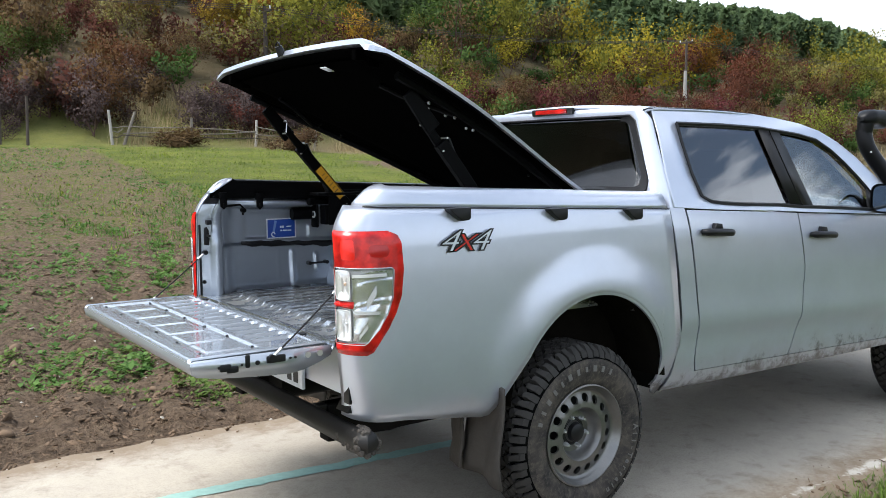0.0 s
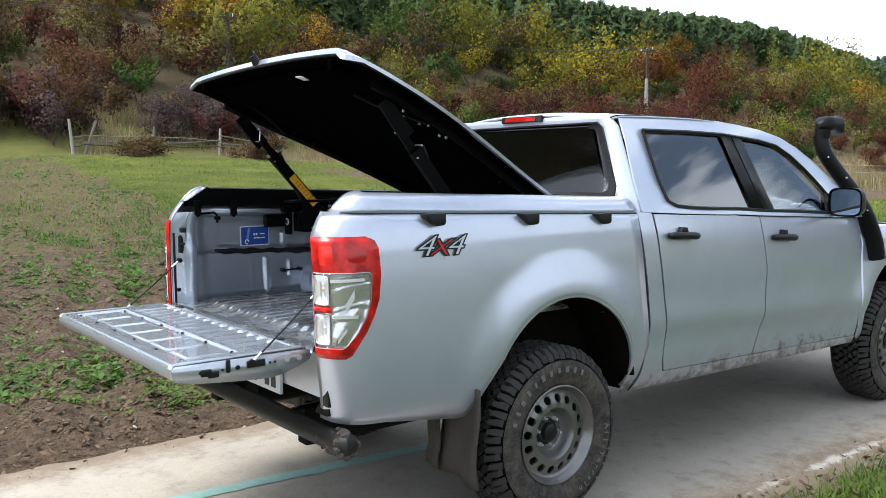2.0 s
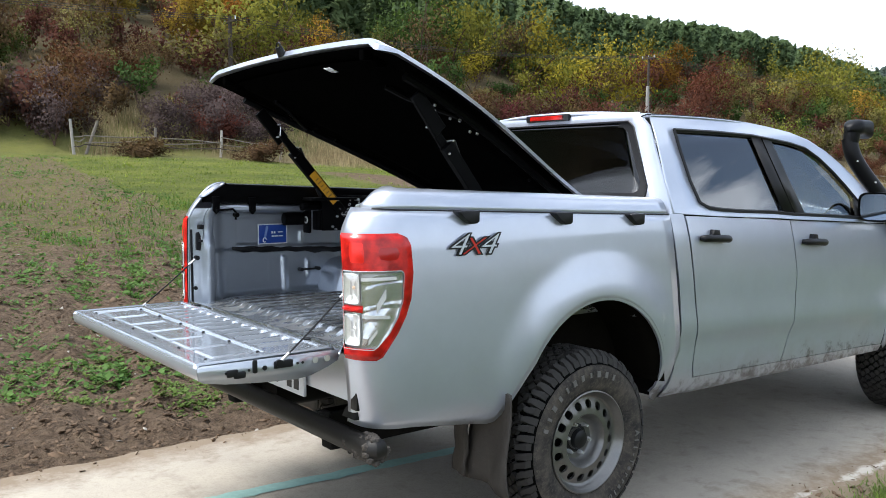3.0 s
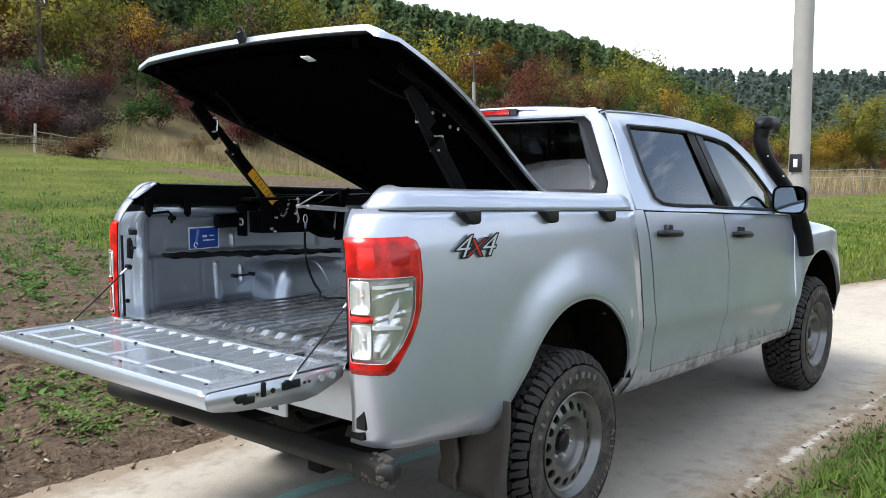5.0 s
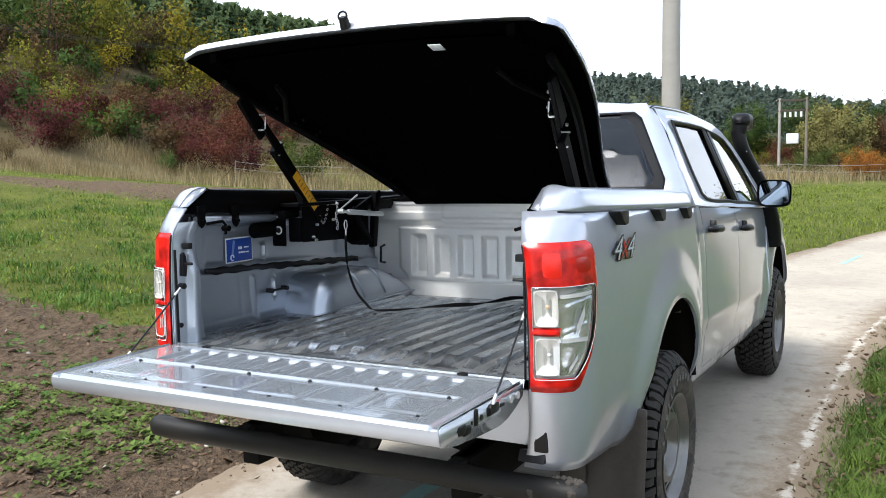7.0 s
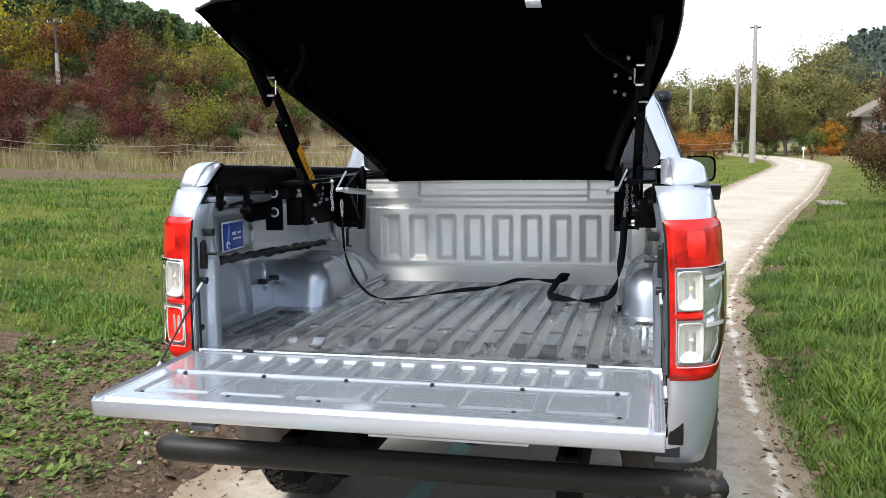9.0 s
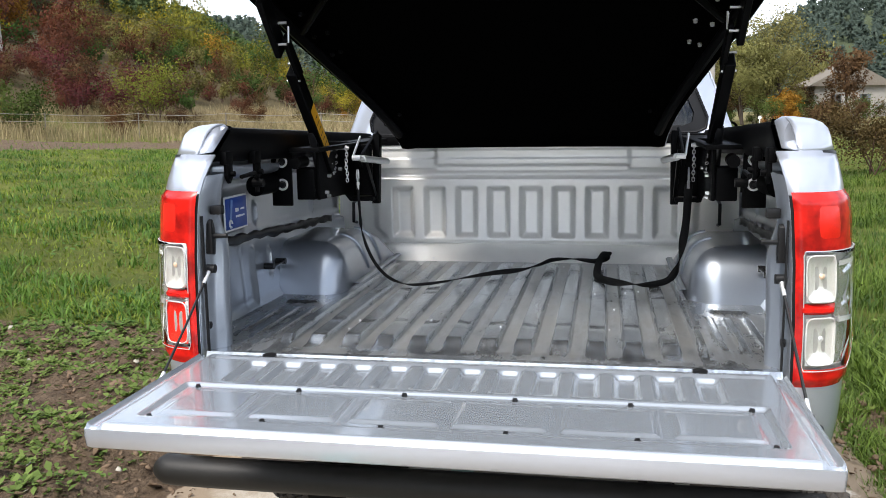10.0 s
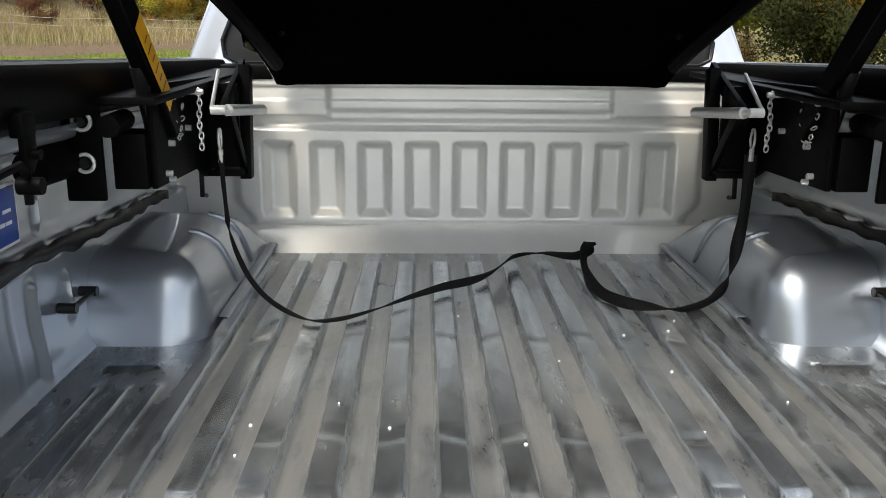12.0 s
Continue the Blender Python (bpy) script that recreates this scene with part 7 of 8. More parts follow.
def thicket(name, label, colour, spots, kind="shrub", seed=0, leaves=560, size=0.24, tall=3.4, mat=None, wood_mat=None):
    """Many plants joined into one mesh of leaves and twigs."""
    rng = np.random.default_rng(seed)
    variants = [plant_arrays(kind, seed * 10 + k, tall, leaves, size, True) for k in range(5)]
    leaf_parts, wood_parts, soft = [], [], []
    for x, y, s in spots:
        wood, leafage = variants[rng.integers(5)]
        a = rng.uniform(0, 2 * np.pi)
        c, sn = np.cos(a), np.sin(a)
        M = np.array([[c, -sn, 0], [sn, c, 0], [0, 0, 1]]) * s * np.array([1, 1, rng.uniform(0.85, 1.2)])[:, None]
        off = np.array([x, y, on_land(x, y)])
        co = leafage[0] @ M.T + off
        fs, nm = rounded(co, leafage[1], off + np.array([0, 0, tall * s * 0.4]))
        leaf_parts.append((co, fs))
        soft.append(nm)
        wood_parts.append((wood[0] @ M.T + off, wood[1]))
    t = thing(name, label, "thicket", kind="stuff")
    for nm, parts, mt in (("leaves", leaf_parts, mat or LEAF[colour]), ("twigs", wood_parts, wood_mat or TWIG)):
        o = new(nm, array_mesh(nm, *joined(parts), mt, smooth=False, normals=np.concatenate(soft) if nm == "leaves" else None))
        o.parent = t
        tagged(o, kind="stuff")


for k, (x, y) in enumerate(((8.6, 28.6), (12.6, 28.0))):
    plant("shrub", "low brown bush among the dry grass before the fence", "shrub", "low bushes at the fence", "brown", "shrub", 130 + k, 1.15, 2600, 0.075, (x, y, on_land(x, y, 0.25)), 70.0 * k).scale = (1.5, 1.5, 0.9)
haze = [(0.98 * a + 0.196 * d, 0.98 * d - 0.196 * a, rng.uniform(0.5, 0.95)) for a, d in ((rng.uniform(-16, 9), rng.uniform(31.8, 37)) for _ in range(84))]
thicket("bare_thicket", "leafless grey-purple twiggy undergrowth along the field edge", "brown", haze, seed=59, leaves=1100, size=0.115, tall=2.3, mat=leaf_material("lilac_twigs", (0.050, 0.037, 0.035), (0.135, 0.098, 0.092)))
spots = {k: [] for k in LEAF if k not in ("pale", "deep")}
for i in range(46):   # a drift of crimson and red bushes where the field meets the slope
    a, d = rng.uniform(11, 44), rng.uniform(32.6, 45)
    spots[("crimson", "crimson", "red", "brown")[i % 4]].append((0.98 * a + 0.196 * d, 0.98 * d - 0.196 * a, rng.uniform(0.5, 0.85)))
BELT_DEEP = lambda a: float(np.interp(a, [0, 40, 85], [16, 25, 44]))   # depth of the shrub belt up the slope
for i in range(560):
    a = rng.uniform(-35, 190)
    deep = BELT_DEEP(a)
    if a < 85 and rng.uniform() > deep / 46:
        continue
    d = 37 + deep * rng.uniform(0, 1) ** 1.1
    x, y = 0.98 * a + 0.196 * d, 0.98 * d - 0.196 * a
    v = float(fbm(np.array([x]), np.array([y]), 0.06, 21, 2)[0])
    q = v + rng.normal(0, 0.07) + 0.26 * ((d - 37) / deep - 0.5)
    colour = "red" if q < 0.37 else "brown" if q < 0.43 else "olive" if q < 0.50 else "lime" if q < 0.66 else "orange" if q < 0.69 else "yellow" if q < 0.74 else "green"
    if colour == "red" and a < 8 and rng.uniform() < 0.5:
        colour = "brown"
    if 10 < a < 50 and i % 5 < 3 and colour in ("lime", "green", "olive"):
        colour = ("crimson", "red", "brown", "crimson", "olive")[i % 5] if d < 46 else ("olive", "brown", "lime", "olive", "red", "brown", "yellow")[i % 7]
    spots[colour].append((x, y, rng.uniform(0.7, 1.5) * (1.25 if colour in ("lime", "yellow", "green") else 0.9) * (0.55 if d < 46 and a > 14 else 1.0)))
carpet = {"crimson": [], "brown": [], "olive": [], "green": []}
for i in range(420):   # low growth that closes the gaps between the bushes
    a = rng.uniform(-22, 110)
    d = (33.6 if a < 12 else 35.5) + (BELT_DEEP(a) + 6) * rng.uniform(0, 1)
    x, y = 0.98 * a + 0.196 * d, 0.98 * d - 0.196 * a
    q = float(fbm(np.array([x]), np.array([y]), 0.08, 27, 2)[0]) + rng.normal(0, 0.08) + 0.2 * ((d - 35) / 30 - 0.5)
    carpet["crimson" if q < 0.40 else "brown" if q < 0.50 else "olive" if q < 0.60 else "green"].append((x, y, rng.uniform(0.6, 1.1)))
for k, (colour, lst) in enumerate(carpet.items()):
    thicket("low_scrub", "low " + {"crimson": "dark red", "brown": "brown"}.get(colour, colour) + " scrub covering the foot of the wooded slope", colour, lst, seed=75 + k, leaves=520, size=0.19, tall=2.1)
for k, (colour, lst) in enumerate(spots.items()):
    thicket(colour + "_thicket", "mass of " + SHRUB_WORDS[colour].split(" shrub")[0].split(" tree")[0] + " growth across the wooded slope", colour, lst, seed=60 + k, leaves=960, size=0.165)


# pine wood above the shrubs and over the far hills
def pine_arrays(rng, height, boughs, size, wide=0.25):
    t = rng.uniform(0.18, 1.0, boughs) ** 0.85
    az = rng.uniform(0, 2 * np.pi, boughs)
    reach = height * wide * (1.04 - t) ** 0.48 * rng.uniform(0.5, 1.1, boughs)
    root = np.stack([0 * t, 0 * t, height * t], -1)
    tip = root + np.stack([np.cos(az) * reach, np.sin(az) * reach, -0.10 * reach + 0.12 * height * 0.1], -1)
    c = root + (tip - root) * rng.uniform(0.5, 1.0, boughs)[:, None]
    u = unit(tip - root + rng.normal(0, 0.6 * reach.mean(), (boughs, 3)))
    w = unit(np.cross(u, np.array([0, 0, 1.0]) + rng.normal(0, 0.9, (boughs, 3))))
    L, W = (size * rng.uniform(0.7, 1.3, boughs))[:, None], (size * 0.55 * rng.uniform(0.7, 1.3, boughs))[:, None]
    co = np.stack([c - u * L * 0.6 + w * W, c + u * L * 0.9, c - u * L * 0.4 - w * W], 1).reshape(-1, 3)
    trunk = sticks(np.array([[0, 0, -0.3]]), np.array([[0, 0, height * 0.98]]), np.array([height * 0.014]), np.array([0.02]), 5)
    return joined([(co, np.arange(3 * boughs).reshape(-1, 3)), (trunk[0], np.concatenate([trunk[1][:, [0, 1, 2]], trunk[1][:, [0, 2, 3]]]))])


def pine_wood(name, label, count, amin, amax, dmin, dmax, seed, boughs, size, hmin, hmax, mat, polar=None, wide=0.25):
    rng = np.random.default_rng(seed)
    variants = [pine_arrays(rng, 1.0, boughs, size, wide) for _ in range(8)]
    parts, soft = [], []
    for i in range(count):
        if polar:
            az, r = radians(rng.uniform(*polar[:2])), rng.uniform(*polar[2:])
            x, y = r * math.cos(az), r * math.sin(az)
        else:
            a, d = rng.uniform(amin, amax), dmin + (dmax - dmin) * rng.uniform(0, 1) ** 0.9
            if d < 36 + BELT_DEEP(a):
                d = 36 + BELT_DEEP(a) + rng.uniform(0, 30)
            x, y = 0.98 * a + 0.196 * d, 0.98 * d - 0.196 * a
        h = rng.uniform(hmin, hmax)
        co, fs = variants[rng.integers(8)]
        an = rng.uniform(0, 2 * np.pi)
        c, sn = np.cos(an), np.sin(an)
        M = np.array([[c, -sn, 0], [sn, c, 0], [0, 0, 1]]) * h
        foot = np.array([x, y, on_land(x, y, 0.2)])
        c2 = co @ M.T + foot
        rel = c2 - foot
        axis = foot + np.stack([0 * rel[:, 0], 0 * rel[:, 0], 0.9 * rel[:, 2]], -1)
        f2, nm = rounded(c2, fs, axis, 0.5)
        parts.append((c2, f2))
        soft.append(nm)
    ob = new(name, array_mesh(name, *joined(parts), mat, normals=np.concatenate(soft)))
    tagged(ob, label, "forest", kind="stuff")


pine_wood("pine_forest", "dense dark green pine forest on the hillside", 1150, -40, 130, 56, 96, 5, 310, 0.061, 4.6, 8.2, PINE)
pine_wood("upper_forest", "dense dark green pine forest up to the hill crest", 2600, -55, 180, 92, 170, 15, 105, 0.105, 4.6, 8.2, PINE)
pine_wood("far_forest", "distant pine forest on the far hill, haze put into its colour", 4200, 0, 0, 0, 0, 6, 48, 0.17, 4.5, 8.5, HAZED_PINE, polar=(-24, 52, 255, 470), wide=0.27)
pine_wood("woods_behind", "dark pine woods on the slope across the valley", 700, 0, 0, 0, 0, 7, 70, 0.40, 9.0, 14.0, PINE, polar=(103, 158, 110, 300))


# grass, weeds, straw, clods
def blades(name, label, P, h, w, lean, mat, seed, category="grass"):
    rng = np.random.default_rng(seed)
    n = len(P)
    az = rng.uniform(0, 2 * np.pi, n)
    side = np.stack([np.cos(az), np.sin(az), 0 * az], -1)
    fall = np.stack([-np.sin(az), np.cos(az), 0 * az], -1) * (lean * rng.uniform(0.2, 1.0, n) * h)[:, None]
    up = np.stack([0 * az, 0 * az, h * rng.uniform(0.7, 1.0, n)], -1)
    W = (w * rng.uniform(0.6, 1.2, n))[:, None]
    m, t = P + up * 0.6 + fall * 0.3, P + up * 1.0 + fall
    co = np.stack([P - side * W / 2, P + side * W / 2, m + side * W * 0.42, m - side * W * 0.42, t + side * W * 0.06, t - side * W * 0.06], 1).reshape(-1, 3)
    b = (np.arange(n) * 6)[:, None]
    fs = np.concatenate([b + np.array([[0, 1, 2, 3]]), b + np.array([[3, 2, 4, 5]])], 1).reshape(-1, 4)
    ob = new(name, array_mesh(name, co, fs, mat, smooth=False))
    return tagged(ob, label, category, kind="stuff")


def scatter(rng, n, x0, x1, y0, y1, keep, cx=None, cy=None, near=None):
    """Places on the ground in a rectangle, thinned by keep(x, y)."""
    X, Y = [], []
    while sum(map(len, X)) < n:
        x, y = rng.uniform(x0, x1, n), rng.uniform(y0, y1, n)
        p = keep(x, y)
        ok = rng.uniform(0, 1, n) < p
        X.append(x[ok])
        Y.append(y[ok])
    x, y = np.concatenate(X)[:n], np.concatenate(Y)[:n]
    return np.stack([x, y, ground_height(x, y) - 0.01], -1)


rng = np.random.default_rng(3)
fall_off = lambda x, y, r: 1.0 / (1.0 + (np.hypot(x - 1, y) / r) ** 2)
right = lambda x, y: (lane_off(x, y) < -1.42 - 0.30 * (fbm(x, y, 1.1, 31) - 0.5)) * fall_off(x, y, 6) * sstep(0.30, 0.50, fbm(x, y, 1.4, 32) + 0.12 + 0.25 * sstep(-1.5, -2.0, lane_off(x, y)))
P = scatter(rng, 46000, -2, 32, -9, -1.2, right)
tuft = fbm(P[:, 0], P[:, 1], 1.3, 33)
E = scatter(rng, 30000, -0.5, 14, -5, -1.1, lambda x, y: sstep(0.45, 0.1, np.abs(lane_off(x, y) + 1.65 + 0.25 * (fbm(x, y, 2.2, 47) - 0.5))) * (lane_off(x, y) < -1.33) * sstep(0.38, 0.52, fbm(x, y, 2.5, 46)) * fall_off(x, y, 8))
blades("edge_grass", "short ragged grass creeping over the lane edge", E, rng.uniform(0.03, 0.11, len(E)), 0.008, 1.2, VERGE, 47)
blades("verge_grass", "lush green grass on the lane verge", P, (0.05 + 0.22 * np.clip(tuft - 0.3, 0, 1) * rng.uniform(0.5, 1.3, len(P))) * (0.45 + 0.55 * sstep(-1.5, -2.3, lane_off(P[:, 0], P[:, 1]))), 0.009, 0.9, VERGE, 41)
meadow = lambda x, y: (lane_off(x, y) > 1.75) * (1 - soil_mask(x, y)) * fall_off(x, y, 11) * (across(x, y) < 29.5 + 1.6 * sstep(13, 18, x))
P = scatter(rng, 48000, 0.5, 45, 1.4, 30, meadow)
tuft = fbm(P[:, 0], P[:, 1], 0.8, 34)
far_k = 1 + 0.05 * np.hypot(P[:, 0], P[:, 1])
blades("meadow_grass", "green meadow grass beside the ploughed field", P, (0.035 + 0.13 * np.clip(tuft - 0.3, 0, 1) * rng.uniform(0.5, 1.3, len(P))), 0.012 * far_k, 1.0, GRASS, 42)
P = scatter(rng, 14000, 6, 48, -7, 3.5, lambda x, y: (lane_off(x, y) > 1.5) * fall_off(x, y, 14))
blades("lane_side_grass", "green meadow grass beside the bend of the lane", P, rng.uniform(0.04, 0.13, len(P)), 0.012 * (1 + 0.05 * np.hypot(P[:, 0], P[:, 1])), 1.0, GRASS, 48)
P = scatter(rng, 26000, 0.5, 20, 1.6, 16, lambda x, y: meadow(x, y) * sstep(0.47, 0.62, fbm(x, y, 1.7, 55)))
blades("meadow_tufts", "thick darker tufts of meadow grass", P, rng.uniform(0.05, 0.15, len(P)), 0.016, 1.3, TUFT, 56)
P = scatter(rng, 3200, 0.5, 12, 1.7, 12, lambda x, y: meadow(x, y) * sstep(0.40, 0.60, fbm(x, y, 1.1, 57)))
weeds_at = P
P = scatter(rng, 26000, -4, 60, 22, 36, lambda x, y: sstep(6, 11, x) * sstep(29, 31, across(x, y) - 1.6 * sstep(13, 18, x)) * sstep(38, 33, across(x, y)) * sstep(0.38, 0.6, fbm(x, y, 0.25, 39)))
blades("dry_grass", "tall pale dry grass along the field edge", P, rng.uniform(0.25, 0.85, len(P)) * (0.5 + 0.8 * fbm(P[:, 0], P[:, 1], 0.3, 35)), 0.019, 0.7, STRAW, 43)
P = scatter(rng, 16000, 20, 90, -5, 26, lambda x, y: (lane_off(x, y) > 2.2) * sstep(26, 29, across(x, y) + 18 * sstep(20, 60, x)) * sstep(38, 33, across(x, y)))
blades("dry_grass_far", "tall pale dry grass in front of the bushes", P, rng.uniform(0.5, 1.2, len(P)), 0.026, 0.7, STRAW, 44)
P = scatter(rng, 30000, -1, 18, -9, -1.5, lambda x, y: (lane_off(x, y) < -1.75) * fall_off(x, y, 7) * sstep(0.46, 0.62, fbm(x, y, 1.3, 36)))
blades("tall_verge_grass", "tufts of tall green and pale grass on the verge", P, rng.uniform(0.06, 0.18, len(P)), 0.014, 1.4, TUFT, 45)


def weeds(name, label, P, size, seed, mat=WEED):
    """Low rosettes of small leaves."""
    rng = np.random.default_rng(seed)
    k = 5
    n = len(P)
    az = rng.uniform(0, 2 * np.pi, (n, k)) 
    ln = size[:, None] * rng.uniform(0.5, 1.2, (n, k))
    d = np.stack([np.cos(az), np.sin(az), rng.uniform(0.15, 0.9, (n, k))], -1)
    s = np.stack([-np.sin(az), np.cos(az), rng.normal(0, 0.2, (n, k))], -1)
    root = P[:, None] + rng.normal(0, 0.25, (n, k, 3)) * size[:, None, None] * np.array([1, 1, 0.1])
    L = ln[..., None]
    a, b, c, e = root, root + d * L * 0.55 + s * L * 0.30, root + d * L + np.array([0, 0, -0.15]) * L, root + d * L * 0.55 - s * L * 0.30
    co = np.stack([a, b, c, e], 2).reshape(-1, 3)
    ob = new(name, array_mesh(name, co, np.arange(len(co)).reshape(-1, 4), mat, smooth=False))
    return tagged(ob, label, "weeds", kind="stuff")


weeds("meadow_weeds", "broad green weed leaves in the meadow", weeds_at, rng.uniform(0.03, 0.07, len(weeds_at)), 58)
weedy = lambda x, y: (lane_off(x, y) > 1.72) * sstep(0.44, 0.62, fbm(x, y, 0.9, 37) + 0.25 * (1 - soil_mask(x, y)) + 0.30 * sstep(1.0, 0.3, np.abs(lane_off(x, y) - 2.9))) * fall_off(x, y, 6)
P = scatter(rng, 14000, -7, 12, 1.5, 16, weedy)
weeds("field_weeds", "low green weeds spreading over the earth", P, rng.uniform(0.012, 0.038, len(P)), 51)
P = scatter(rng, 22000, -9, 9, 3, 30, lambda x, y: soil_mask(x, y) * (0.15 + 0.85 * sstep(0.45, 0.6, fbm(x, y, 0.35, 38))) * fall_off(x, y, 16) * (0.25 + 0.75 * sstep(0.3, -0.5, furrow(x, y))))
weeds("seedlings", "sparse green seedlings on the ploughed earth", P, rng.uniform(0.025, 0.075, len(P)), 52)
P = scatter(rng, 1500, -2, 14, -6, -1.2, lambda x, y: (lane_off(x, y) < -1.55) * fall_off(x, y, 5))
weeds("verge_weeds", "broad green weed leaves in the verge", P, rng.uniform(0.025, 0.065, len(P)), 53)


def clods(name, label, P, size, mat, seed):
    """Rough lumps of earth."""
    rng = np.random.default_rng(seed)
    bm = bmesh.new()
    bmesh.ops.create_icosphere(bm, subdivisions=1, radius=1)
    v = np.array([x.co[:] for x in bm.verts])
    f = np.array([[y.index for y in x.verts] for x in bm.faces])
    bm.free()
    n = len(P)
    R = unit(rng.normal(size=(n, 3, 3)))
    co = np.einsum("nij,vj->nvi", R, v) * (1 + rng.normal(0, 0.33, (n, len(v), 1))) * size[:, None, None] * np.array([1, 1, 0.65]) + P[:, None]
    ob = new(name, array_mesh(name, co.reshape(-1, 3), (f[None] + (np.arange(n) * len(v))[:, None, None]).reshape(-1, 3), mat, smooth=False))
    return tagged(ob, label, "earth", kind="stuff")


P = scatter(rng, 13500, -9, 6, 1.42, 24, lambda x, y: soil_mask(x, y) * fall_off(x, y, 9) * (lane_off(x, y) > 1.46) * (0.45 + 0.55 * sstep(-0.3, 0.6, furrow(x, y))))
clods("earth_clods", "loose brown clods of ploughed earth", P, rng.uniform(0.007, 0.030, len(P)) * (1 + 0.9 * (rng.uniform(0, 1, len(P)) > 0.93)), CLOD, 61)
P = scatter(rng, 9000, -4, 3, 1.42, 4.2, lambda x, y: soil_mask(x, y) * (lane_off(x, y) > 1.46))
clods("churned_clods", "small churned clods beside the lane", P, rng.uniform(0.006, 0.024, len(P)), CLOD, 64)
P = scatter(rng, 14000, -5, 3.6, 1.75, 4.2, lambda x, y: sstep(0.36, 0.50, fbm(x, y, 0.9, 71)) * sstep(0.2, 0.7, lane_off(x, y) - 1.5))
weeds("strip_weeds", "clumps of green weeds on the churned strip", P, rng.uniform(0.020, 0.052, len(P)), 72)
P = scatter(rng, 2400, -4, 12, -2.2, 2.0, lambda x, y: sstep(1.05, 1.5, np.abs(lane_off(x, y))) * fall_off(x, y, 6) * (np.abs(lane_off(x, y)) < 1.7))
P[:, 2] = 0.0
clods("loose_dirt", "crumbs of dirt at the lane edges", P, 0.004 + 0.016 * rng.uniform(0, 1, len(P)) ** 2.5, CLOD, 62)
PALE = speckled("pale_stones", (0.42, 0.38, 0.32), 0.9, 0.2, 20, 80, 0.3)
P = scatter(rng, 260, -7, 6, 1.5, 16, lambda x, y: soil_mask(x, y) * fall_off(x, y, 5))
clods("pale_stones", "small pale stones lying on the earth", P + np.array([0, 0, 0.012]), rng.uniform(0.008, 0.022, len(P)), PALE, 63)


# ---- poles, wires, fences, markings, roadside trees ----
CONCRETE = speckled("weathered_concrete", (0.36, 0.34, 0.31), 0.9, 0.2, 4, 80, 0.3)
OLD_WOOD = speckled("grey_weathered_wood", (0.20, 0.175, 0.145), 0.9, 0.35, 9, 60, 0.3)
PALE_WOOD = speckled("bleached_wood", (0.40, 0.37, 0.33), 0.9, 0.3, 9, 60, 0.3)
DARK_WOOD = speckled("tarred_wood", (0.07, 0.055, 0.045), 0.9, 0.35, 6, 60, 0.3)


def utility_pole(x, y, top, r0, r1, mat, label, arms=(), sign=False, head=0.0):
    z0 = on_land(x, y, 0.3)
    t = thing("utility_pole", label, "utility pole", "power line poles", at=(x, y, z0 + 0.3))
    bm = bmesh.new()
    rod(bm, (0, 0, -0.3), (0, 0, top - z0 - 0.3 - head), r0, r1, 16)
    part("shaft", bm, mat, t)
    h = top - z0 - 0.3
    if head:
        bm = bmesh.new()
        rod(bm, (0.05, 0, h - head - 0.8), (0.05, 0, h), r1 * 0.8, r1 * 0.7, 10)
        part("steel_head", bm, DARK_WOOD, t)
    for k, w in arms:
        bm = bmesh.new()
        box(bm, -0.06, 0.06, -w, w, h - k - 0.05, h - k + 0.05, 0.008)
        part("cross_arm", bm, DARK_WOOD, t)
        for s in (-w * 0.9, 0.0, w * 0.9):
            bm = bmesh.new()
            rod(bm, (0, s, h - k + 0.05), (0, s, h - k + 0.22), 0.035, 0.025, 8)
            part("insulator", bm, WHITE, t)
    if sign:
        bm = bmesh.new()
        box(bm, -r0 - 0.012, -r0 + 0.012, -0.09, 0.09, 1.50, 1.76, 0.004)
        p = part("sign_plate", bm, BADGE_BLACK, t, "small black plate")
        bm = bmesh.new()
        box(bm, -r0 - 0.016, -r0 - 0.012, -0.03, 0.03, 1.57, 1.69, 0.002)
        part("print", bm, WHITE, p)
    return t


utility_pole(10.2, 1.55, 9.5, 0.155, 0.115, CONCRETE, "thick grey concrete utility pole in the grass", sign=True)
utility_pole(16.1, 38.2, 9.3, 0.13, 0.09, DARK_WOOD, "dark wooden utility pole before the wooded slope", arms=((0.25, 0.7),))
utility_pole(50.0, 39.4, 10.2, 0.17, 0.12, CONCRETE, "grey concrete utility pole with a dark steel head", head=2.2, arms=((0.15, 0.6),))
utility_pole(52.0, -6.55, 8.1, 0.20, 0.11, CONCRETE, "tall grey utility pole beside the lane bend", arms=((0.15, 0.3),))
utility_pole(72.0, -7.35, 7.0, 0.16, 0.12, CONCRETE, "grey concrete utility pole far along the lane")
utility_pole(86.0, -4.3, 6.3, 0.15, 0.12, CONCRETE, "short grey concrete pole behind red bushes")

WIRE = material("dark_wire", (0.03, 0.03, 0.03), 0.6)


def wires(a, b, offs, sag):
    for o in offs:
        bm = bmesh.new()
        pts = []
        for i in range(17):
            t = i / 16
            pts.append((a[0] + (b[0] - a[0]) * t, a[1] + (b[1] - a[1]) * t + o, a[2] + (b[2] - a[2]) * t - sag * 4 * t * (1 - t)))
        tube(bm, pts, 0.012, 5)
        me = bpy.data.meshes.new("power_wire")
        bm.to_mesh(me)
        bm.free()
        me.materials.append(WIRE)
        tagged(new("power_wire", me), "thin dark overhead power wire between the poles", "wire", "overhead wires")


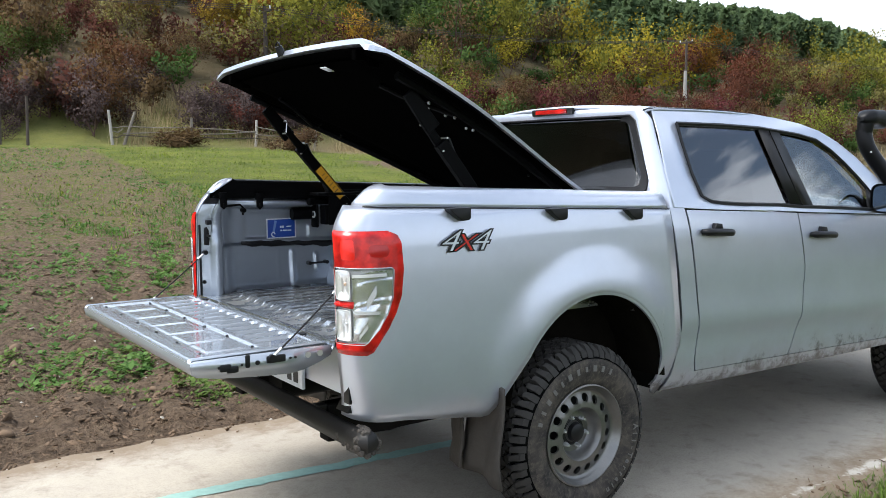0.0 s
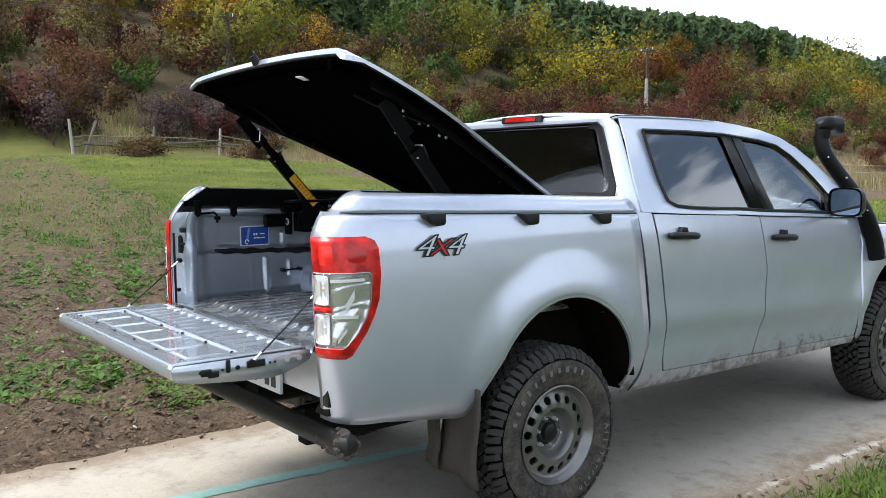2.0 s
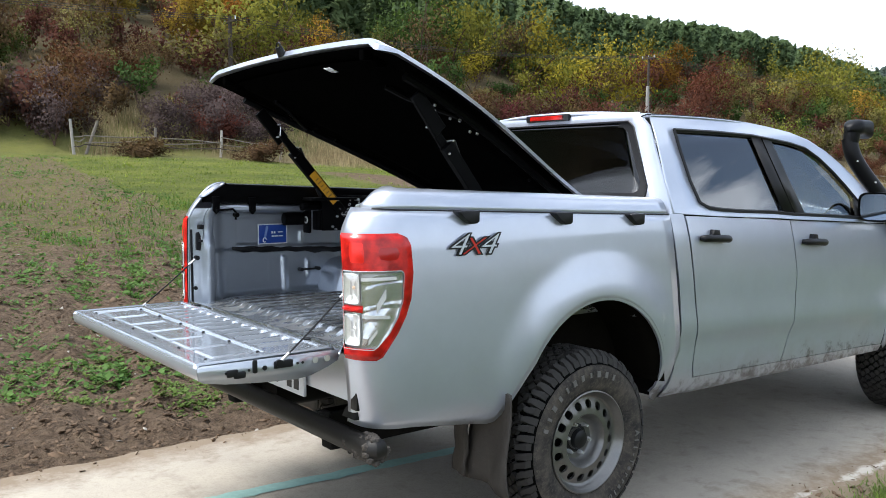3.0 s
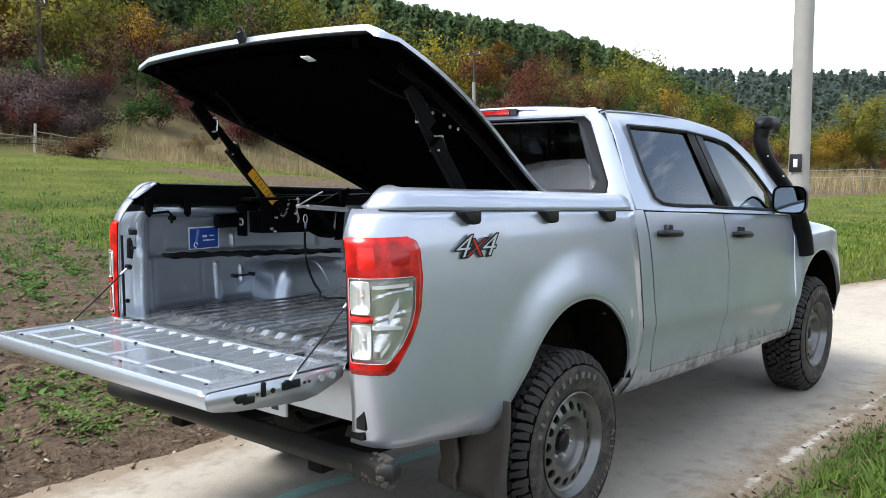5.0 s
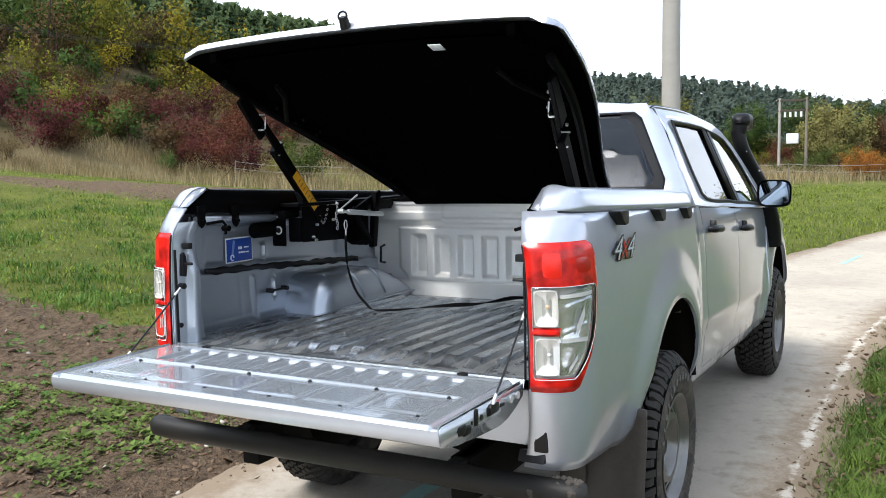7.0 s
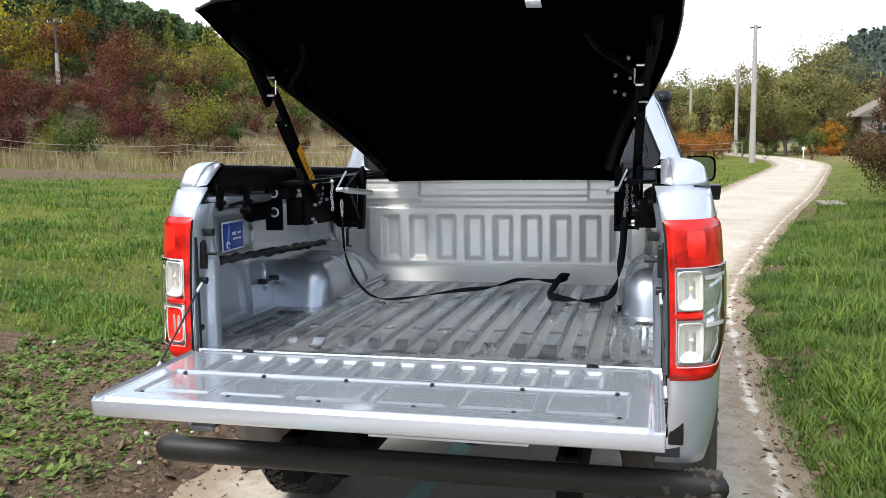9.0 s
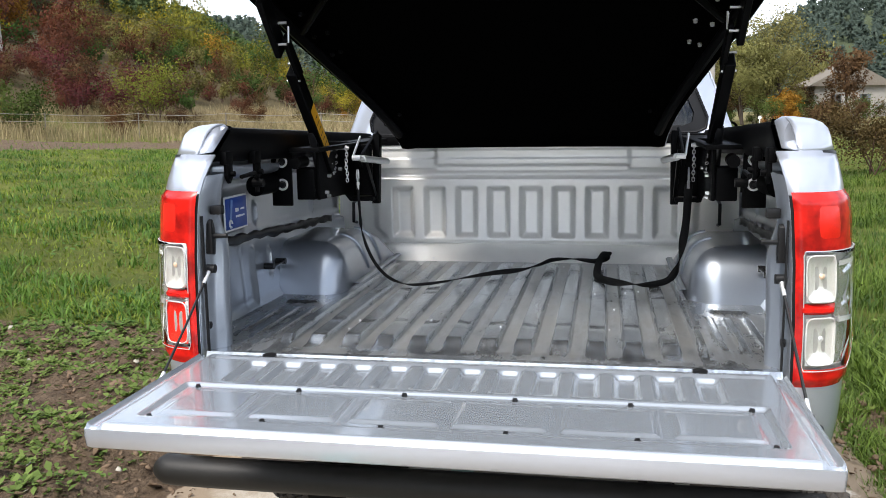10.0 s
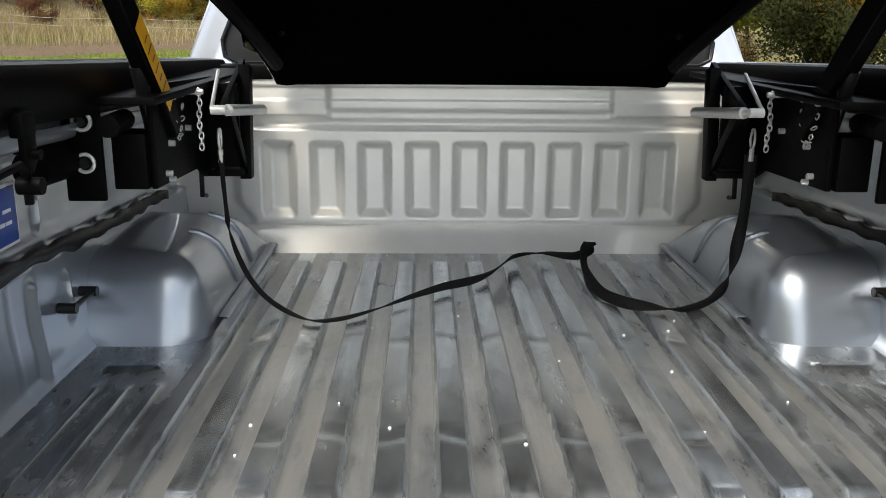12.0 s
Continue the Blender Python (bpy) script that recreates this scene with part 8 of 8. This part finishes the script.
wires((16.1, 38.2, 9.2), (50.0, 39.4, 10.2), (-0.6, 0.0, 0.6), 0.7)
wires((-30.0, 36.5, 9.6), (16.1, 38.2, 9.2), (-0.6, 0.0, 0.6), 0.7)
wires((50.0, 39.4, 10.2), (95.0, 34.0, 9.6), (-0.6, 0.0, 0.6), 0.8)

# transformer frame by the far trees
tx, ty = 71.0, 6.6
t = thing("transformer_station", "two-legged pole transformer with pale tank and insulators", "transformer", at=(tx, ty, on_land(tx, ty)))
for dy in (-1.0, 1.0):
    bm = bmesh.new()
    rod(bm, (0, dy, -0.2), (0, dy, 6.2), 0.13, 0.10, 10)
    part("leg", bm, CONCRETE if dy > 0 else OLD_WOOD, t)
for z in (5.2, 6.0):
    bm = bmesh.new()
    box(bm, -0.08, 0.08, -1.2, 1.2, z - 0.07, z + 0.07, 0.01)
    part("cross_beam", bm, DARK_WOOD, t)
for dy in (-0.6, -0.2, 0.2, 0.6):
    bm = bmesh.new()
    rod(bm, (0, dy, 4.7), (0, dy, 5.1), 0.09, 0.09, 10)
    part("insulator", bm, WHITE, t)
bm = bmesh.new()
box(bm, -0.35, 0.35, -0.45, 0.45, 2.6, 3.4, 0.06)
part("tank", bm, WHITE, t)

# old wooden fence before the slope, with leaning white posts
rng = np.random.default_rng(8)
fence = thing("wooden_fence", "old leaning wooden fence with thin rails at the field edge", "fence", at=(9.2, 30, on_land(9.2, 30)))
fz = on_land(9.2, 30)
pts = []
for i, x in enumerate((6.3, 6.7, 9.15, 11.7, 14.0)):
    y = 31.0 - 0.2 * (x - 4) + rng.normal(0, 0.15)
    z = on_land(x, y) - fz
    tall = rng.uniform(0.9, 1.35)
    lean = rng.normal(0, 0.08) if i not in (1,) else 0.5
    bm = bmesh.new()
    rod(bm, (x - 9.2, y - 30, z - 0.1), (x - 9.2 + lean, y - 30, z + tall), 0.062, 0.05, 8)
    part("post", bm, OLD_WOOD if i % 3 else PALE_WOOD, fence)
    pts.append((x - 9.2, y - 30, z))
for a, b in zip(pts, pts[1:]):
    for k in (0.38, 0.56, 0.74):
        bm = bmesh.new()
        tube(bm, [(a[0], a[1] - 0.08, a[2] + k + rng.normal(0, 0.06)), ((a[0] + b[0]) / 2, (a[1] + b[1]) / 2 - 0.08, (a[2] + b[2]) / 2 + k - 0.05), (b[0], b[1] - 0.08, b[2] + k + rng.normal(0, 0.06))], 0.020, 6)
        part("rail", bm, DARK_WOOD if k < 0.5 else OLD_WOOD, fence)
RUST = speckled("rusty_red_paint", (0.30, 0.055, 0.03), 0.8, 0.3, 12, 60, 0.2)
for x, y, tall, mat, words in ((-1.2, 31.0, 2.0, OLD_WOOD, "grey wooden fence post at the field edge"), (0.35, 29.0, 1.75, RUST, "rusty red steel post in the grass"), (1.2, 33.0, 2.6, DARK_WOOD, "dark thin fence post by the bushes"), (2.0, 32.0, 2.3, DARK_WOOD, "dark thin fence post by the bushes"), (2.6, 31.0, 1.9, DARK_WOOD, "dark thin fence post by the bushes"), (3.4, 30.4, 1.8, DARK_WOOD, "dark thin fence post by the bushes")):
    bm = bmesh.new()
    z = on_land(x, y)
    rod(bm, (x, y, z - 0.2), (x + 0.04, y, z + tall), 0.055, 0.045, 8)
    me = bpy.data.meshes.new("fence_post")
    bm.to_mesh(me)
    bm.free()
    me.materials.append(mat)
    tagged(new("fence_post", me), words, "fence post", "posts at the field edge")

# white tape fence round the paddock
tape = thing("tape_fence", "white electric tape fence sagging between thin posts", "fence", at=(45, 10, on_land(45, 10)))
line_pts = [(51.5, -5.9), (46, -1.5), (42, 3.5), (39.5, 8.5), (38.5, 13.5), (38.5, 18.5), (38, 23), (34, 25.5), (29, 27)]
base_z = on_land(45, 10)
prev = None
for i, (x, y) in enumerate(line_pts):
    z = on_land(x, y) - base_z
    bm = bmesh.new()
    rod(bm, (x - 45, y - 10, z - 0.1), (x - 45 + 0.03, y - 10, z + 1.35), 0.035, 0.03, 8)
    part("post", bm, OLD_WOOD, tape)
    if prev:
        for k in (0.95, 1.28):
            bm = bmesh.new()
            rows = []
            for j in range(9):
                q = j / 8
                px, py, pz = prev[0] + (x - prev[0]) * q - 45, prev[1] + (y - prev[1]) * q - 10, prev[2] + (z - prev[2]) * q + k - 0.10 * 4 * q * (1 - q)
                rows.append([(px, py, pz), (px, py, pz + 0.022)])
            grid(bm, rows)
            part("tape", bm, CONCRETE, tape, thick=0.006)
    prev = (x, y, z)

# lane paint: teal line under the truck, worn white edge line
TEAL = speckled("worn_teal_paint", (0.29, 0.47, 0.42), 0.85, 0.3, 30, 90, 0.1)
CHALK = speckled("worn_white_paint", (0.53, 0.49, 0.42), 0.9, 0.25, 9, 60, 0.1)


def marking(name, label, mat, pts, width, seed, gaps=0.0, ragged=0.3):
    rng = np.random.default_rng(seed)
    pts = [np.array(p) for p in pts]
    bm = bmesh.new()
    seg = []
    for a, b in zip(pts, pts[1:]):
        n = max(2, int(np.linalg.norm(b - a) / 0.05))
        seg += [a + (b - a) * i / n for i in range(n)]
    run = []
    for i, p in enumerate(seg):
        d = seg[min(i + 1, len(seg) - 1)] - seg[max(i - 1, 0)]
        d = d / np.linalg.norm(d)
        nrm = np.array([-d[1], d[0]])
        w = width * (1 - ragged * rng.uniform(0, 1)) * (1 if fbm(np.array([p[0]]), np.array([p[1]]), 1.1, seed, 3)[0] > gaps else 0)
        if w > 0.01:
            o = 0.05 * width * rng.normal()
            lo, hi = p - nrm * (w / 2 + o), p + nrm * (w / 2 - o)
            crownz = lambda q: float(land(*q)) + 0.0085 - 0.012 * min(1.0, abs(float(lane_off(np.array([q[0]]), np.array([q[1]]))[0])) / LANE_HALF) ** 3
            run.append([(lo[0], lo[1], crownz(lo)), (hi[0], hi[1], crownz(hi))])
        else:
            if len(run) > 1:
                grid(bm, run)
            run = []
    if len(run) > 1:
        grid(bm, run)
    me = bpy.data.meshes.new(name)
    bm.to_mesh(me)
    bm.free()
    me.materials.append(mat)
    ob = new(name, me)
    return tagged(ob, label, "road marking", kind="structure")


marking("teal_line", "faded teal line painted along the lane", TEAL, [(-3.2, 0.60), (-1.55, 0.44), (0.18, 0.29), (1.0, 0.22)], 0.105, 2, 0.0, 0.12)
marking("teal_mark", "faded teal mark painted on the lane", TEAL, [(10.8, -0.9), (12.2, -1.1)], 0.10, 3, 0.35, 0.5)
marking("far_line", "pale line down the far bend of the lane", CHALK, [(40, -7.4), (46, -8.5), (53, -9.2), (60, -9.3)], 0.22, 6, 0.2, 0.2)

# trees and bushes beside and beyond the lane
plant("tree", "autumn tree with orange and green leaves by the verge", "tree", "roadside trees", "orange", "tree", 91, 5.2, 11000, 0.10, (16.5, -9.0, on_land(16.5, -9.0)))
plant("tree", "leafy green tree by the verge, its leaves darkened for shade", "tree", "roadside trees", "deep", "tree", 92, 4.6, 11000, 0.10, (20.0, -10.6, on_land(20.0, -10.6)), 40)
plant("shrub", "dense green bush with orange leaves by the verge, darkened for shade", "shrub", "roadside bushes", "deep", "shrub", 93, 2.3, 8000, 0.08, (14.0, -7.7, on_land(14.0, -7.7)))
plant("shrub", "green bush with yellowing leaves by the verge, darkened for shade", "shrub", "roadside bushes", "deep", "shrub", 96, 2.0, 6000, 0.08, (18.0, -8.9, on_land(18.0, -8.9)))
plant("shrub", "dark brown withered shrub beside the lane", "shrub", "roadside bushes", "brown", "shrub", 94, 1.5, 5500, 0.055, (16.5, -5.9, 0.1))
plant("shrub", "low brown withered bush on the verge", "shrub", "roadside bushes", "brown", "shrub", 95, 1.2, 4500, 0.055, (19.0, -7.0, 0.2))
plant("shrub", "dark brown withered bush at the far verge", "shrub", "roadside bushes", "brown", "shrub", 97, 1.9, 4500, 0.09, (40.0, -10.2, on_land(40.0, -10.2)))
plant("shrub", "dark brown withered bush at the far verge", "shrub", "roadside bushes", "brown", "shrub", 98, 1.6, 4000, 0.09, (42.0, -11.6, on_land(42.0, -11.6)))
for i, (x, y, h, colour, kind) in enumerate(((75, -15.0, 8.6, "pale", "tree"), (70, -11.0, 6.2, "pale", "tree"), (82, -9.0, 6.6, "pale", "tree"), (90, -6.0, 7.2, "pale", "tree"), (96, -1.0, 7.0, "pale", "tree"), (92, 3.0, 6.4, "green", "tree"), (88, -12.5, 6.6, "pale", "tree"), (66, -13.6, 1.9, "orange", "shrub"), (68, -25.0, 5.0, "pale", "tree"), (60, -21.5, 4.4, "pale", "tree"), (50, -18.0, 4.4, "olive", "tree"), (100, 8.0, 7.0, "green", "tree"), (84, 12.0, 5.6, "green", "tree"), (78, 17.5, 6.0, "lime", "tree"), (42, -16.0, 4.2, "lime", "tree"), (33, -14.5, 4.0, "green", "tree"))):
    plant("tree", {"pale": "airy pale yellow-olive broadleaf tree beyond the lane", "olive": "pale olive half-bare broadleaf tree beyond the lane", "green": "round green tree beyond the paddock", "lime": "yellow-green tree beyond the lane", "orange": "small orange tree at the lane bend"}[colour], "tree", "trees beyond the lane", colour, kind, 110 + i, h * 1.15, 7000, 0.19, (x, y, on_land(x, y)), 37 * i)
red_bank = [(60 + 2.0 * math.sin(k * 1.7), -5.4 + 0.42 * k, 0.60 + 0.06 * math.sin(k * 2.3)) for k in range(18)] + [(63 + 1.2 * k, -12.0 - 0.7 * k, 0.36) for k in range(4)]
thicket("red_bank", "low bank of orange-red bushes at the lane bend", "orange", red_bank, seed=88, leaves=1800, size=0.13, tall=3.0, mat=leaf_material("rust_red_leaves", (0.20, 0.040, 0.015), (0.46, 0.10, 0.04)))
copse = [(82 + 7 * math.sin(k * 2.3), 6.0 - 1.25 * k, 0.75 + 0.25 * math.sin(k * 1.3)) for k in range(24)]
thicket("far_copse", "brownish olive trees grown together beyond the lane", "pale", copse[::2], kind="tree", seed=89, leaves=3600, size=0.24, tall=6.2)
thicket("far_copse", "brown half-bare trees grown together beyond the lane", "brown", copse[1::2], kind="tree", seed=90, leaves=3000, size=0.22, tall=5.6)
low = [(68 + 9 * math.sin(k * 1.9), 7.0 - 0.95 * k, 0.55 + 0.2 * math.sin(k * 2.7)) for k in range(30)]
thicket("undergrowth", "dark green undergrowth below the trees beyond the lane", "green", low, seed=87, leaves=1300, size=0.15, tall=3.2)
# leafless tree whose branches show mirrored in the side windows
bare, tips = limbs(np.random.default_rng(77), 9.5, 4.2, 30, 0.20, bare=1.0)
t = thing("bare_tree", "tall leafless tree with dark branches near the lane", "tree", "roadside trees", at=(14.6, -9.0, on_land(14.6, -9.0)))
o = new("trunk", array_mesh("trunk", *bare, BARK))
o.parent = t

# boards lying in the verge, plinth and sheet by the trees, pale building far behind
bm = bmesh.new()
board_z = float(ground_height(np.array([17.8]), np.array([-4.7]))[0])
box(bm, 17.2, 18.4, -4.95, -4.45, board_z - 0.01, board_z + 0.05, 0.01)
me = bpy.data.meshes.new("weathered_board")
bm.to_mesh(me)
bm.free()
me.materials.append(OLD_WOOD)
tagged(new("weathered_board", me), "weathered grey board lying on the verge", "board")
wall = thing("fence_wall", "low concrete plinth with dark sheet fence by the trees", "fence", at=(17.5, -8.3, on_land(17.5, -8.3)))
bm = bmesh.new()
box(bm, -1.0, 3.0, -0.08, 0.08, -0.2, 0.42, 0.015)
part("plinth", bm, CONCRETE, wall)
for k in range(4):
    bm = bmesh.new()
    box(bm, -0.98 + k, -0.02 + k, -0.025, 0.025, 0.42, 1.75, 0.006)
    part("sheet_panel", bm, UNDER, wall)
wall.rotation_euler = (0, 0, radians(-25))
house = thing("house", "pale low house with light roof far behind the trees", "house", at=(84, -21.5, on_land(84, -21.5)))
bm = bmesh.new()
box(bm, -4, 4, -3, 3, -0.3, 3.0, 0.02)
part("wall", bm, CONCRETE, house)
bm = bmesh.new()
prism(bm, [(-3.6, 2.95), (3.6, 2.95), (0, 5.0)], 0, -4.4, 4.4)
part("roof", bm, OLD_WOOD, house)
for yy in (-1.2, 1.2):
    bm = bmesh.new()
    box(bm, -4.04, -3.98, yy - 0.45, yy + 0.45, 1.0, 2.2, 0.01)
    part("window", bm, PRIVACY, house)
bm = bmesh.new()
rod(bm, (62, -11.0, on_land(62, -11.0)), (62, -11.0, on_land(62, -11.0) + 0.7), 0.04)
rod(bm, (62, -11.0, on_land(62, -11.0) + 0.72), (61.95, -11.0, on_land(62, -11.0) + 0.72), 0.13, 0.13, 16)
me = bpy.data.meshes.new("road_sign")
bm.to_mesh(me)
bm.free()
me.materials.append(WHITE)
tagged(new("road_sign", me), "small round white sign at the lane bend", "sign")
